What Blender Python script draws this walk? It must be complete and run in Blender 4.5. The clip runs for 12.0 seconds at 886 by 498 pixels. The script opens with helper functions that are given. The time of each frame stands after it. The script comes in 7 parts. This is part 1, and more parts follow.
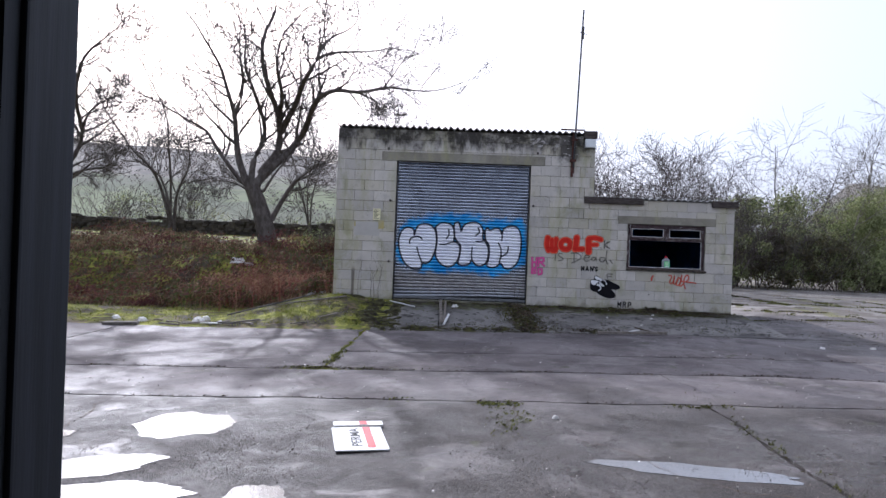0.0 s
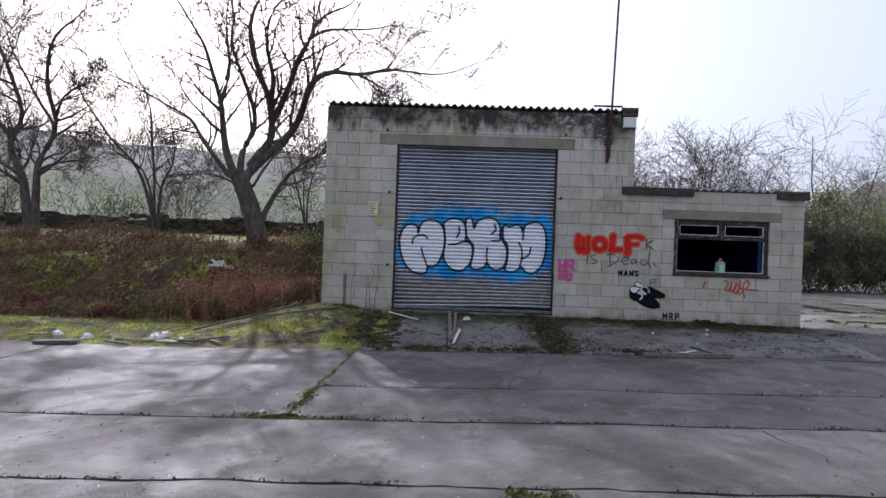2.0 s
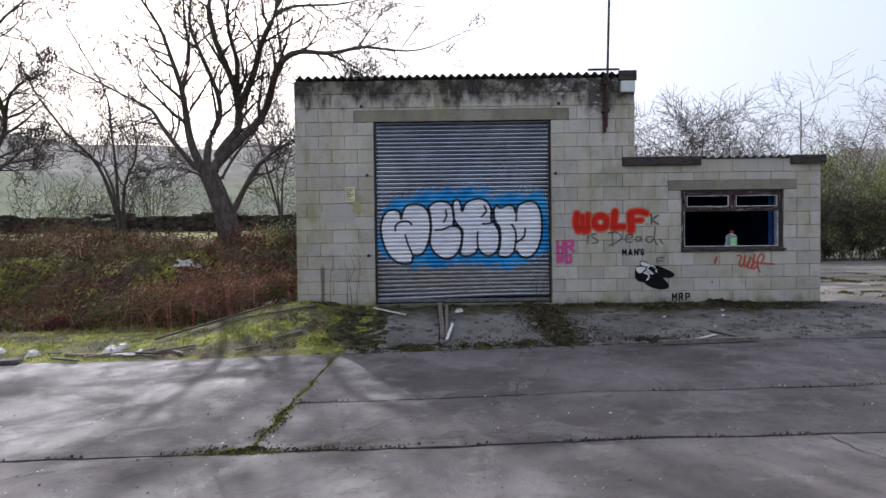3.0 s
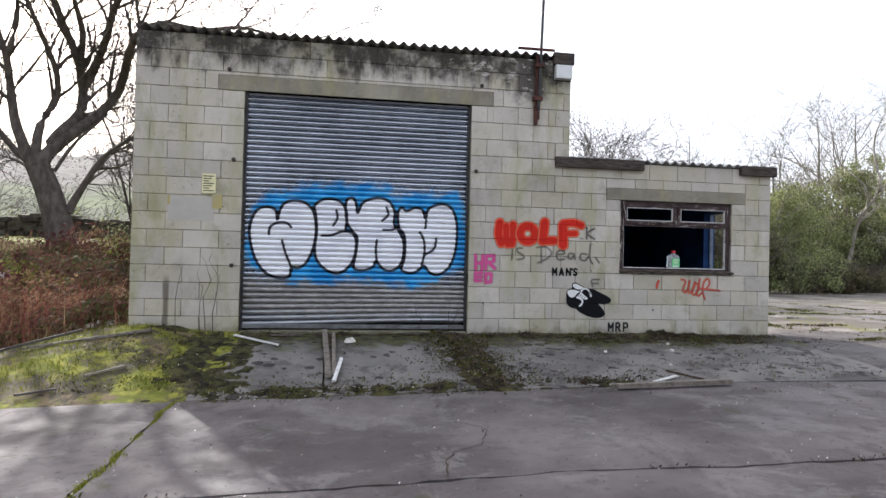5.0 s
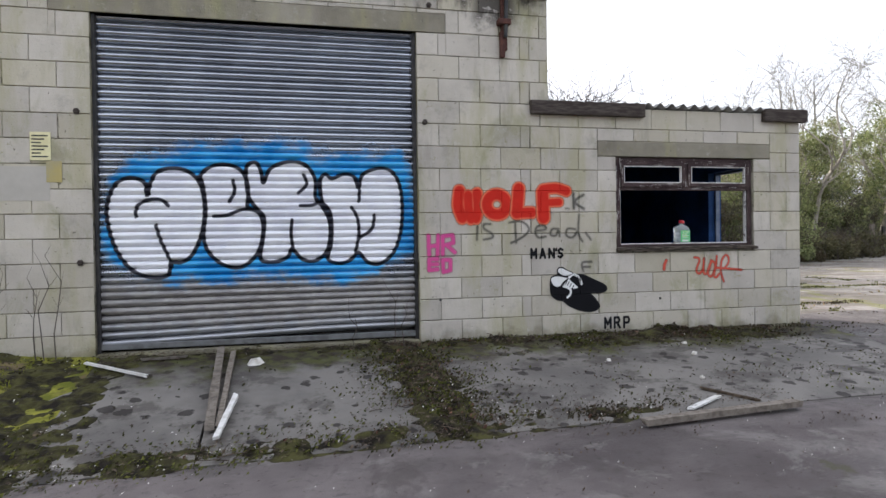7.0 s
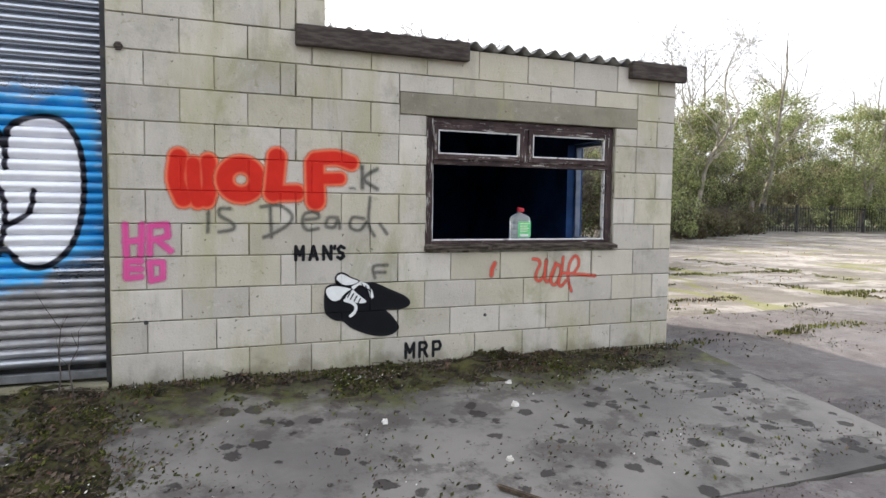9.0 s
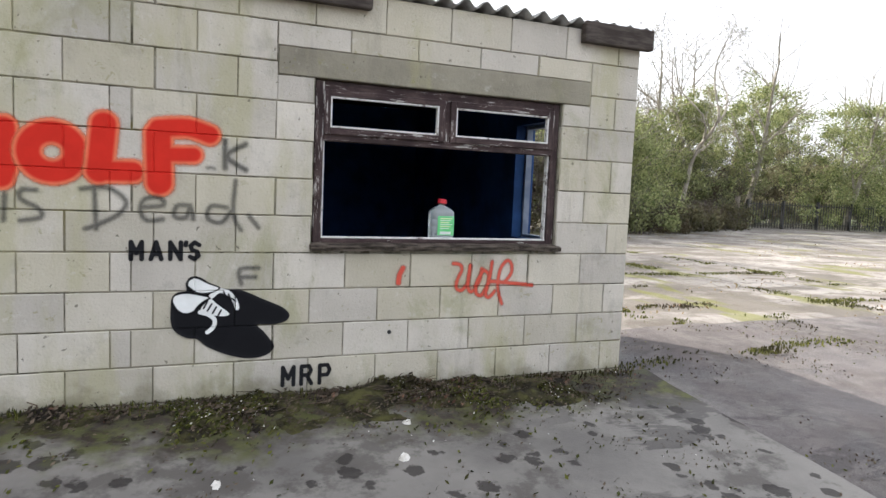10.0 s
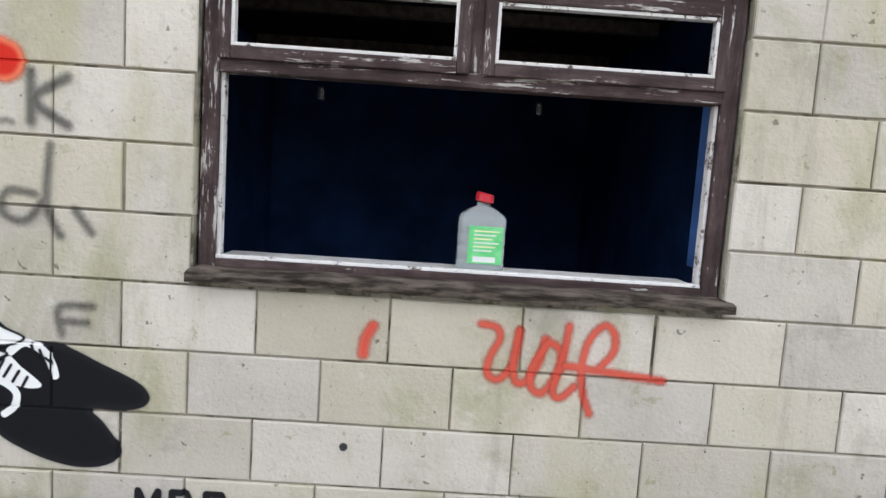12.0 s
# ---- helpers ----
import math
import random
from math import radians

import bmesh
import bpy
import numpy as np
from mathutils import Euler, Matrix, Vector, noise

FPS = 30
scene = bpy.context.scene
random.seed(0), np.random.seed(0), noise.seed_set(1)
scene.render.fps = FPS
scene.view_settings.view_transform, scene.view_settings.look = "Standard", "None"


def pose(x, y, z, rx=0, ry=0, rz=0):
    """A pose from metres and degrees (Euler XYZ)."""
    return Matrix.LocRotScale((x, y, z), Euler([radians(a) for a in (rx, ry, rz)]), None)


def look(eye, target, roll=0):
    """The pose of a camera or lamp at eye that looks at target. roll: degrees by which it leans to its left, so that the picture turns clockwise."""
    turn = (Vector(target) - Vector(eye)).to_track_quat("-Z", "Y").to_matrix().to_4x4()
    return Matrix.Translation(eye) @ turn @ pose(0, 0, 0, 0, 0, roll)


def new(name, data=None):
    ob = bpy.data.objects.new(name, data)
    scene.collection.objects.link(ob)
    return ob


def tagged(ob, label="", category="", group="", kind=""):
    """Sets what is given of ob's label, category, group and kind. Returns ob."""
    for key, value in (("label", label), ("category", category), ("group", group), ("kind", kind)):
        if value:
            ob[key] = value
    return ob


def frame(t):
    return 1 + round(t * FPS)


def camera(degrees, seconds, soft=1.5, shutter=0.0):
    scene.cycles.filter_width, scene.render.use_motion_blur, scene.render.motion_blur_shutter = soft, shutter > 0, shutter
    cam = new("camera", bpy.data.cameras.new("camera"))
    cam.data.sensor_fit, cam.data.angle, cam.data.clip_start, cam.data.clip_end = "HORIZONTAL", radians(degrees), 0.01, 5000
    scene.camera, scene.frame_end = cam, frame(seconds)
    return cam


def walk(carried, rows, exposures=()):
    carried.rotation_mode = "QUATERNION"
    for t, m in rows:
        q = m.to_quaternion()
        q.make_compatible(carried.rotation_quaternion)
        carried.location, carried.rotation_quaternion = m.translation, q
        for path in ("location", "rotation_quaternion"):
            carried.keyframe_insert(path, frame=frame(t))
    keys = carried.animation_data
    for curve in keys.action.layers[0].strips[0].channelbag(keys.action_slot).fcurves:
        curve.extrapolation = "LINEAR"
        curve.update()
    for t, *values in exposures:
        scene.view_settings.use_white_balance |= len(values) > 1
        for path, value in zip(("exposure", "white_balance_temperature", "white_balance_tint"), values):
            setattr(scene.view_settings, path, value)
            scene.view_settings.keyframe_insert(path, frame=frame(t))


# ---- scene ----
cam = camera(67.4, 12.0, soft=1.5)
PATH = [
    (0, (-0.12, -0.812, 1.597), (-0.158, 1.187, 1.594), 2.2),
    (0.5, (-0.066, -0.187, 1.582), (-0.021, 1.812, 1.532), 0.8),
    (1, (-0.103, 0.441, 1.583), (-0.14, 2.441, 1.552), 0.9),
    (1.5, (-0.1, 1.073, 1.603), (-0.062, 3.072, 1.541), 0.5),
    (2, (-0.158, 1.705, 1.617), (-0.226, 3.704, 1.612), 2.1),
    (2.5, (-0.264, 2.346, 1.603), (-0.391, 4.342, 1.609), 1.9),
    (3, (-0.257, 2.88, 1.618), (-0.274, 4.88, 1.571), -0.7),
    (3.5, (-0.332, 3.467, 1.626), (-0.281, 5.466, 1.598), 1.0),
    (3.7, (-0.349, 3.713, 1.648), (-0.23, 5.709, 1.629), 2.7),
    (5.3, (-0.372, 5.75, 1.337), (-0.026, 7.719, 1.373), 1.0),
    (5.5, (-0.348, 6.003, 1.332), (-0.013, 7.975, 1.339), 0.9),
    (6, (-0.255, 6.596, 1.339), (0.018, 8.577, 1.338), 1.5),
    (6.5, (-0.065, 7.161, 1.395), (0.356, 9.116, 1.403), -0.7),
    (6.7, (0.017, 7.402, 1.381), (0.457, 9.353, 1.374), -1.0),
    (8.3, (1.278, 8.988, 1.615), (1.909, 10.885, 1.555), 2.2),
    (8.5, (1.476, 9.181, 1.593), (2.106, 11.077, 1.494), 2.7),
    (9, (1.997, 9.566, 1.632), (2.732, 11.421, 1.495), 0.8),
    (9.5, (2.486, 9.952, 1.649), (3.156, 11.833, 1.545), 1.5),
    (10, (2.978, 10.385, 1.672), (3.746, 12.223, 1.493), 2.5),
    (10.5, (3.387, 10.856, 1.627), (3.999, 12.753, 1.464), 1.3),
    (11, (3.773, 11.399, 1.618), (4.233, 13.334, 1.411), 1.8),
    (11.5, (4.231, 11.852, 1.643), (4.494, 13.815, 1.365), 0.6),
    (12, (4.604, 12.339, 1.646), (4.64, 14.328, 1.434), 3.8),
]
walk(cam, [(t, look(eye, target, roll)) for t, eye, target, roll in PATH],
     exposures=[(0, 0.55, 5300, 18), (1, 0.25, 5350, 18), (1.5, 0.12, 5350, 18), (2, 0.33, 5400, 17), (2.5, 0.4, 5400, 17), (3, 0.38, 5500, 15), (3.5, 0.7, 5600, 14), (5.5, 1.1, 5900, 13), (6.5, 1.15, 5930, 13), (8.5, 1.35, 6050, 12), (9.5, 1.6, 6120, 11), (10.5, 1.57, 6030, 11), (11, 1.77, 6000, 10), (11.5, 1.88, 6130, 12), (12, 1.96, 6150, 12)])

# ---- world and sun ----
SUN_TO = Vector((-0.425, 0.905, 0.0)).normalized()
SUN_EL = radians(31)
world = bpy.data.worlds.new("world")
scene.world = world
world.use_nodes = True
wn = world.node_tree.nodes
sky = wn.new("ShaderNodeTexSky")
sky.sky_type, sky.sun_disc = "NISHITA", False
sky.sun_elevation, sky.sun_rotation = SUN_EL, math.atan2(SUN_TO.x, SUN_TO.y)
sky.air_density, sky.dust_density, sky.ozone_density = 1.0, 9.0, 1.0
haze = wn.new("ShaderNodeMix")                 # thin bright cloud over the clear sky
haze.data_type = "RGBA"
haze.inputs[0].default_value = 0.55
haze.inputs[7].default_value = (7.6, 7.6, 7.5, 1)
world.node_tree.links.new(sky.outputs[0], haze.inputs[6])
world.node_tree.links.new(haze.outputs[2], wn["Background"].inputs[0])
wn["Background"].inputs[1].default_value = 0.12
sun = new("sun", bpy.data.lights.new("sun", "SUN"))
sun.data.energy, sun.data.angle, sun.data.color = 3.9, radians(0.5), (1.0, 0.93, 0.82)
sun.matrix_world = look((0, 0, 30), Vector((0, 0, 30)) - (SUN_TO * math.cos(SUN_EL) + Vector((0, 0, math.sin(SUN_EL)))))

# ---- materials ----
class Mat:
    """Short hand for a node material around one principled shader."""

    def __init__(self, name, rough=0.85, metal=0.0):
        self.mat = bpy.data.materials.new(name)
        self.mat.use_nodes = True
        self.nt = self.mat.node_tree
        self.bsdf = self.nt.nodes["Principled BSDF"]
        self.set("Roughness", rough)
        self.set("Metallic", metal)
        self.set("Specular IOR Level", 0.2 if metal == 0 and rough > 0.7 else 0.5)
        self.geo = self.nt.nodes.new("ShaderNodeNewGeometry")
        self.pos = self.geo.outputs["Position"]

    def set(self, key, value):
        self.put(self.bsdf.inputs[key], value)

    def put(self, socket, value):
        if isinstance(value, bpy.types.NodeSocket):
            self.nt.links.new(value, socket)
        elif isinstance(value, tuple) and len(value) == 3 and len(socket.default_value) == 4:
            socket.default_value = (*value, 1)
        else:
            socket.default_value = value

    def scaled(self, vec, s):
        n = self.nt.nodes.new("ShaderNodeVectorMath")
        n.operation = "MULTIPLY"
        self.put(n.inputs[0], vec)
        n.inputs[1].default_value = s
        return n.outputs[0]

    def noise(self, scale, detail=4, rough=0.6, vec=None, dist=0.0):
        n = self.nt.nodes.new("ShaderNodeTexNoise")
        self.put(n.inputs["Vector"], vec or self.pos)
        n.inputs["Scale"].default_value, n.inputs["Detail"].default_value = scale, detail
        n.inputs["Roughness"].default_value, n.inputs["Distortion"].default_value = rough, dist
        return n.outputs["Fac"]

    def ramp(self, value, lo, hi, a=0.0, b=1.0):
        n = self.nt.nodes.new("ShaderNodeMapRange")
        n.interpolation_type = "SMOOTHSTEP"
        for k, v in zip(range(5), (value, lo, hi, a, b)):
            self.put(n.inputs[k], v)
        return n.outputs[0]

    def math(self, op, a, b=0.0):
        n = self.nt.nodes.new("ShaderNodeMath")
        n.operation, n.use_clamp = op, False
        self.put(n.inputs[0], a)
        self.put(n.inputs[1], b)
        return n.outputs[0]

    def mix(self, fac, a, b):
        n = self.nt.nodes.new("ShaderNodeMix")
        n.data_type = "RGBA"
        self.put(n.inputs[0], fac)
        self.put(n.inputs[6], a)
        self.put(n.inputs[7], b)
        return n.outputs[2]

    def mul(self, col, fac):
        n = self.nt.nodes.new("ShaderNodeMix")
        n.data_type, n.blend_type = "RGBA", "MULTIPLY"
        n.inputs[0].default_value = 1.0
        self.put(n.inputs[6], col)
        self.put(n.inputs[7], fac)
        return n.outputs[2]

    def axis(self, k):
        n = self.nt.nodes.new("ShaderNodeSeparateXYZ")
        self.put(n.inputs[0], self.pos)
        return n.outputs[k]

    def attr(self, name):
        n = self.nt.nodes.new("ShaderNodeAttribute")
        n.attribute_name = name
        return n.outputs["Fac"]

    def random(self):
        return self.nt.nodes.new("ShaderNodeObjectInfo").outputs["Random"]

    def island(self):
        return self.geo.outputs["Random Per Island"]

    def bump(self, height, strength=0.3, dist=0.01):
        n = self.nt.nodes.new("ShaderNodeBump")
        n.inputs["Strength"].default_value, n.inputs["Distance"].default_value = strength, dist
        self.put(n.inputs["Height"], height)
        self.set("Normal", n.outputs[0])

    def done(self, colour):
        self.set("Base Color", colour)
        return self.mat


def plain(name, a, b, scale=12.0, rough=0.8, metal=0.0, bump=0.2, stretch=(1, 1, 1), per=""):
    """A surface of two mottled tones with fine relief."""
    m = Mat(name, rough, metal)
    v = m.scaled(m.pos, stretch)
    col = m.mix(m.ramp(m.noise(scale, 5, vec=v), 0.35, 0.68), a, b)
    if per:
        r = m.random() if per == "object" else m.island()
        col = m.mul(col, m.mix(r, (0.55, 0.55, 0.55), (1.35, 1.3, 1.25)))
    m.bump(m.noise(scale * 6, 3, vec=v), bump, 0.006)
    return m.done(col)


def block_material(name, a, b, vary=True):
    m = Mat(name, 0.92)
    col = m.mix(m.ramp(m.noise(2.2, 5), 0.35, 0.7), a, b)
    if vary:
        col = m.mul(col, m.mix(m.random(), (0.84, 0.83, 0.82), (1.10, 1.09, 1.07)))
        col = m.mix(m.ramp(m.math("FRACT", m.math("MULTIPLY", m.random(), 7.3)), 0.45, 1.0, 0.0, 0.34), col, (0.43, 0.385, 0.225))
    # pale lime bloom and yellow-green algae in uneven vertical runs
    run = m.noise(1.4, 4, vec=m.scaled(m.pos, (2.2, 1, 0.55)))
    col = m.mix(m.math("MULTIPLY", m.ramp(run, 0.48, 0.68), 0.5), col, (0.37, 0.345, 0.175))
    col = m.mix(m.math("MULTIPLY", m.ramp(m.noise(0.9, 3), 0.5, 0.7), 0.3), col, (0.52, 0.48, 0.42))
    col = m.mix(m.math("MULTIPLY", m.ramp(m.noise(0.75, 6, 0.68, m.scaled(m.pos, (1.6, 1, 0.8)), 0.6), 0.53, 0.66), 0.5), col, (0.27, 0.265, 0.135))
    col = m.mix(m.math("MULTIPLY", m.ramp(m.noise(1.9, 6, 0.7, m.scaled(m.pos, (2.4, 1, 0.5)), 0.3), 0.57, 0.68), 0.2), col, (0.17, 0.15, 0.12))
    col = m.mix(m.math("MULTIPLY", m.ramp(m.noise(3.5, 6, 0.7), 0.54, 0.70), 0.28), col, (0.19, 0.175, 0.14))
    col = m.mix(m.math("MULTIPLY", m.ramp(m.noise(11, 5, 0.7), 0.58, 0.72), 0.35), col, (0.62, 0.60, 0.55))
    # black weathering that runs down from the roof edge of the taller part
    z, x = m.axis(2), m.axis(0)
    drip = m.noise(2.0, 7, 0.68, vec=m.scaled(m.pos, (2.0, 1, 0.8)))
    top = m.ramp(m.math("ADD", z, m.math("MULTIPLY", drip, 1.1)), 4.32, 4.66)
    patch = m.ramp(m.math("ABSOLUTE", m.math("ADD", x, -1.75)), 1.25, 0.7)
    top = m.math("MAXIMUM", top, m.math("MULTIPLY", patch, m.ramp(m.math("ADD", z, m.math("MULTIPLY", m.noise(5, 6, 0.7), 0.5)), 4.22, 4.34)))
    tall = m.ramp(x, 3.05, 3.0)
    # tar smeared along the right end and beside the mast, flaking to pale
    smear = m.math("MULTIPLY", m.ramp(m.math("ABSOLUTE", m.math("ADD", x, -2.4)), 0.34, 0.14), m.ramp(m.math("ADD", z, m.math("MULTIPLY", m.noise(4, 6, 0.75), 0.7)), 3.98, 4.2))
    top = m.math("MAXIMUM", m.math("MULTIPLY", top, m.ramp(m.noise(3.2, 7, 0.75), 0.36, 0.56, 0.45, 1.0)), m.math("MULTIPLY", smear, 0.9))
    col = m.mix(m.math("MULTIPLY", m.math("MULTIPLY", top, tall), 0.93), col, (0.026, 0.022, 0.02))
    flake = m.math("MULTIPLY", m.math("MULTIPLY", m.ramp(m.noise(7, 6, 0.7, m.scaled(m.pos, (1, 1, 1.7))), 0.56, 0.6), m.ramp(x, 0.9, 1.6)), m.math("MULTIPLY", tall, m.ramp(top, 0.4, 0.7)))
    col = m.mix(m.math("MULTIPLY", flake, 0.8), col, (0.5, 0.46, 0.42))
    # earth splash and moss at the foot
    foot = m.ramp(m.math("ADD", z, m.math("MULTIPLY", m.noise(4.0, 5), 0.5)), 0.75, 0.55)
    col = m.mix(m.math("MULTIPLY", foot, 0.6), col, (0.11, 0.10, 0.05))
    # one long dark run by the corner
    dx = m.math("ABSOLUTE", m.math("ADD", x, 2.475))
    streak = m.math("MULTIPLY", m.ramp(m.math("ADD", dx, m.math("MULTIPLY", drip, 0.03)), 0.065, 0.03), m.ramp(z, 1.15, 0.95))
    col = m.mix(m.math("MULTIPLY", streak, 0.7), col, (0.06, 0.045, 0.03))
    # small pits and dark specks
    speck = m.ramp(m.noise(55, 2), 0.68, 0.75)
    col = m.mix(m.math("MULTIPLY", speck, 0.45), col, (0.12, 0.11, 0.09))
    lichen = m.ramp(m.noise(13, 6, 0.72, dist=0.4), 0.60, 0.66)
    col = m.mix(m.math("MULTIPLY", m.math("MULTIPLY", lichen, m.ramp(m.noise(1.1, 4), 0.42, 0.62)), 0.55), col, (0.24, 0.225, 0.10))
    pit = m.ramp(m.noise(24, 3, 0.5), 0.70, 0.74)
    col = m.mix(m.math("MULTIPLY", pit, 0.6), col, (0.09, 0.08, 0.06))
    if name == "mortar":
        col = m.mix(m.ramp(m.noise(3.4, 6, 0.75), 0.50, 0.60, 0.0, 0.85), col, (0.055, 0.05, 0.03))
        col = m.mix(m.ramp(m.noise(2.1, 5, 0.7), 0.56, 0.64, 0.0, 0.6), col, (0.20, 0.17, 0.06))
    m.bump(m.math("SUBTRACT", m.math("ADD", m.noise(60, 4), m.math("MULTIPLY", m.noise(9, 4), 1.0)), m.math("MULTIPLY", pit, 1.5)), 0.6, 0.007)
    return m.done(col)


BLOCK = block_material("concrete_block", (0.57, 0.53, 0.47), (0.49, 0.455, 0.40))
MORTAR = block_material("mortar", (0.36, 0.33, 0.265), (0.18, 0.16, 0.125), False)
LINTEL = block_material("cast_concrete", (0.29, 0.265, 0.205), (0.20, 0.18, 0.14), False)
LINTEL_PALE = plain("skimmed_render", (0.50, 0.47, 0.42), (0.44, 0.41, 0.36), 3, 0.9, 0, 0.2)
GLUE = plain("old_yellow_glue", (0.46, 0.38, 0.16), (0.42, 0.37, 0.22), 9, 0.85, 0, 0.2)
FASCIA = plain("weathered_dark_board", (0.045, 0.035, 0.03), (0.09, 0.075, 0.065), 8, 0.85, 0, 0.5, (1, 1, 6))
SHEET = plain("cement_sheet", (0.10, 0.095, 0.085), (0.20, 0.19, 0.165), 5, 0.9, 0, 0.4)
PALE_SHEET = plain("pale_cement_sheet", (0.24, 0.23, 0.21), (0.40, 0.39, 0.36), 5, 0.9, 0, 0.4)
RUST = plain("rusted_steel", (0.06, 0.022, 0.016), (0.11, 0.042, 0.03), 14, 0.8, 0.2, 0.4)
DARK_STEEL = plain("dark_steel", (0.035, 0.035, 0.037), (0.07, 0.065, 0.06), 9, 0.6, 0.5, 0.2)
WHITE_BOX = plain("white_plastic", (0.72, 0.72, 0.70), (0.62, 0.62, 0.60), 6, 0.45, 0, 0.05)
NOTICE = plain("pale_notice", (0.82, 0.76, 0.46), (0.70, 0.64, 0.36), 8, 0.6, 0, 0.05)
INK = plain("dark_print", (0.02, 0.02, 0.02), (0.05, 0.05, 0.05), 40, 0.7, 0, 0.05)
RED_PRINT = plain("red_print", (0.55, 0.03, 0.03), (0.42, 0.03, 0.03), 20, 0.5, 0, 0.05)
BOARD = plain("white_sign_board", (0.78, 0.77, 0.75), (0.66, 0.65, 0.62), 7, 0.45, 0, 0.05)
ROOM_BLUE = plain("blue_painted_block", (0.02, 0.053, 0.15), (0.036, 0.095, 0.255), 2.2, 0.75, 0, 0.3)
# one near-black tone for the ceiling boards and vent grilles
ROOM_DARK = plain("room_near_black", (0.012, 0.012, 0.013), (0.025, 0.024, 0.024), 3, 0.9, 0, 0.3)
ROOM_FLOOR = plain("dusty_floor", (0.07, 0.06, 0.05), (0.12, 0.105, 0.085), 3, 0.95, 0, 0.4)
GALV = plain("dull_galvanised", (0.22, 0.225, 0.23), (0.13, 0.13, 0.13), 8, 0.5, 0.5, 0.2)
BLUE_TRIM = plain("blue_painted_timber", (0.16, 0.20, 0.28), (0.24, 0.28, 0.36), 9, 0.6, 0, 0.2)
WOOD = plain("grey_weathered_wood", (0.20, 0.18, 0.155), (0.11, 0.095, 0.08), 18, 0.9, 0, 0.5, (1, 1, 1), "object")
WHITE_WOOD = plain("white_painted_wood", (0.75, 0.74, 0.71), (0.55, 0.53, 0.48), 14, 0.6, 0, 0.2)
LITTER = plain("pale_litter", (0.70, 0.69, 0.66), (0.45, 0.43, 0.38), 14, 0.7, 0, 0.2, (1, 1, 1), "island")
STONE_CHIP = plain("wet_stone_chip", (0.30, 0.28, 0.25), (0.18, 0.165, 0.15), 14, 0.4, 0, 0.2, (1, 1, 1), "island")
MULCH = plain("brown_leaf_mulch", (0.075, 0.04, 0.03), (0.15, 0.085, 0.055), 14, 0.9, 0, 0.3, (1, 1, 1), "island")
RUBBLE = plain("dark_rubble", (0.045, 0.034, 0.024), (0.12, 0.095, 0.07), 14, 0.95, 0, 0.4, (1, 1, 1), "island")
BARK = plain("bark", (0.07, 0.058, 0.05), (0.135, 0.115, 0.098), 9, 0.95, 0, 0.8, (1, 1, 0.4))
PALE_BARK = plain("pale_bark", (0.20, 0.18, 0.14), (0.33, 0.30, 0.25), 7, 0.9, 0, 0.5, (1, 1, 0.6))
SOIL = plain("mossy_soil", (0.014, 0.011, 0.008), (0.07, 0.066, 0.022), 7.5, 0.95, 0, 1.0)
STONE = plain("dry_stone", (0.06, 0.052, 0.042), (0.11, 0.10, 0.08), 5, 0.95, 0, 0.6, (1, 1, 1), "object")
DOOR_DARK = plain("dark_jamb", (0.02, 0.024, 0.03), (0.035, 0.04, 0.05), 3, 0.7, 0, 0.2, (6, 6, 0.3))


def leaf_material(name, a, b, c):
    m = Mat(name, 0.8)
    col = m.mix(m.ramp(m.island(), 0.2, 0.8), a, b)
    col = m.mix(m.ramp(m.noise(0.7, 3), 0.45, 0.65), col, c)
    thin = m.nt.nodes.new("ShaderNodeBsdfTranslucent")
    m.put(thin.inputs[0], col)
    both = m.nt.nodes.new("ShaderNodeMixShader")
    both.inputs[0].default_value = 0.35
    m.nt.links.new(m.bsdf.outputs[0], both.inputs[1])
    m.nt.links.new(thin.outputs[0], both.inputs[2])
    m.nt.links.new(both.outputs[0], m.nt.nodes["Material Output"].inputs[0])
    return m.done(col)


BRAMBLE = leaf_material("bramble_leaf", (0.09, 0.105, 0.035), (0.14, 0.07, 0.055), (0.095, 0.035, 0.036))
CANE = leaf_material("bramble_cane", (0.22, 0.06, 0.05), (0.38, 0.24, 0.14), (0.20, 0.07, 0.05))
IVY = leaf_material("ivy_leaf", (0.12, 0.15, 0.055), (0.32, 0.34, 0.15), (0.25, 0.26, 0.13))
HEDGE = leaf_material("hedge_leaf", (0.07, 0.072, 0.036), (0.14, 0.125, 0.066), (0.105, 0.085, 0.054))
THICKET = leaf_material("thicket_leaf", (0.20, 0.19, 0.11), (0.38, 0.35, 0.20), (0.30, 0.26, 0.16))
GRASS = leaf_material("grass_blade", (0.15, 0.17, 0.025), (0.30, 0.30, 0.06), (0.20, 0.21, 0.035))
STRAW = leaf_material("dry_grass", (0.24, 0.18, 0.10), (0.34, 0.27, 0.15), (0.22, 0.14, 0.08))
MOSS = leaf_material("moss", (0.045, 0.052, 0.012), (0.14, 0.145, 0.032), (0.035, 0.028, 0.016))
BRACKEN = leaf_material("dead_bracken", (0.17, 0.075, 0.055), (0.33, 0.21, 0.12), (0.20, 0.09, 0.06))
# far twigs lightened: distance haze is mixed into these tones
FAR_WOOD = leaf_material("far_twigs", (0.12, 0.11, 0.10), (0.16, 0.145, 0.13), (0.11, 0.11, 0.09))


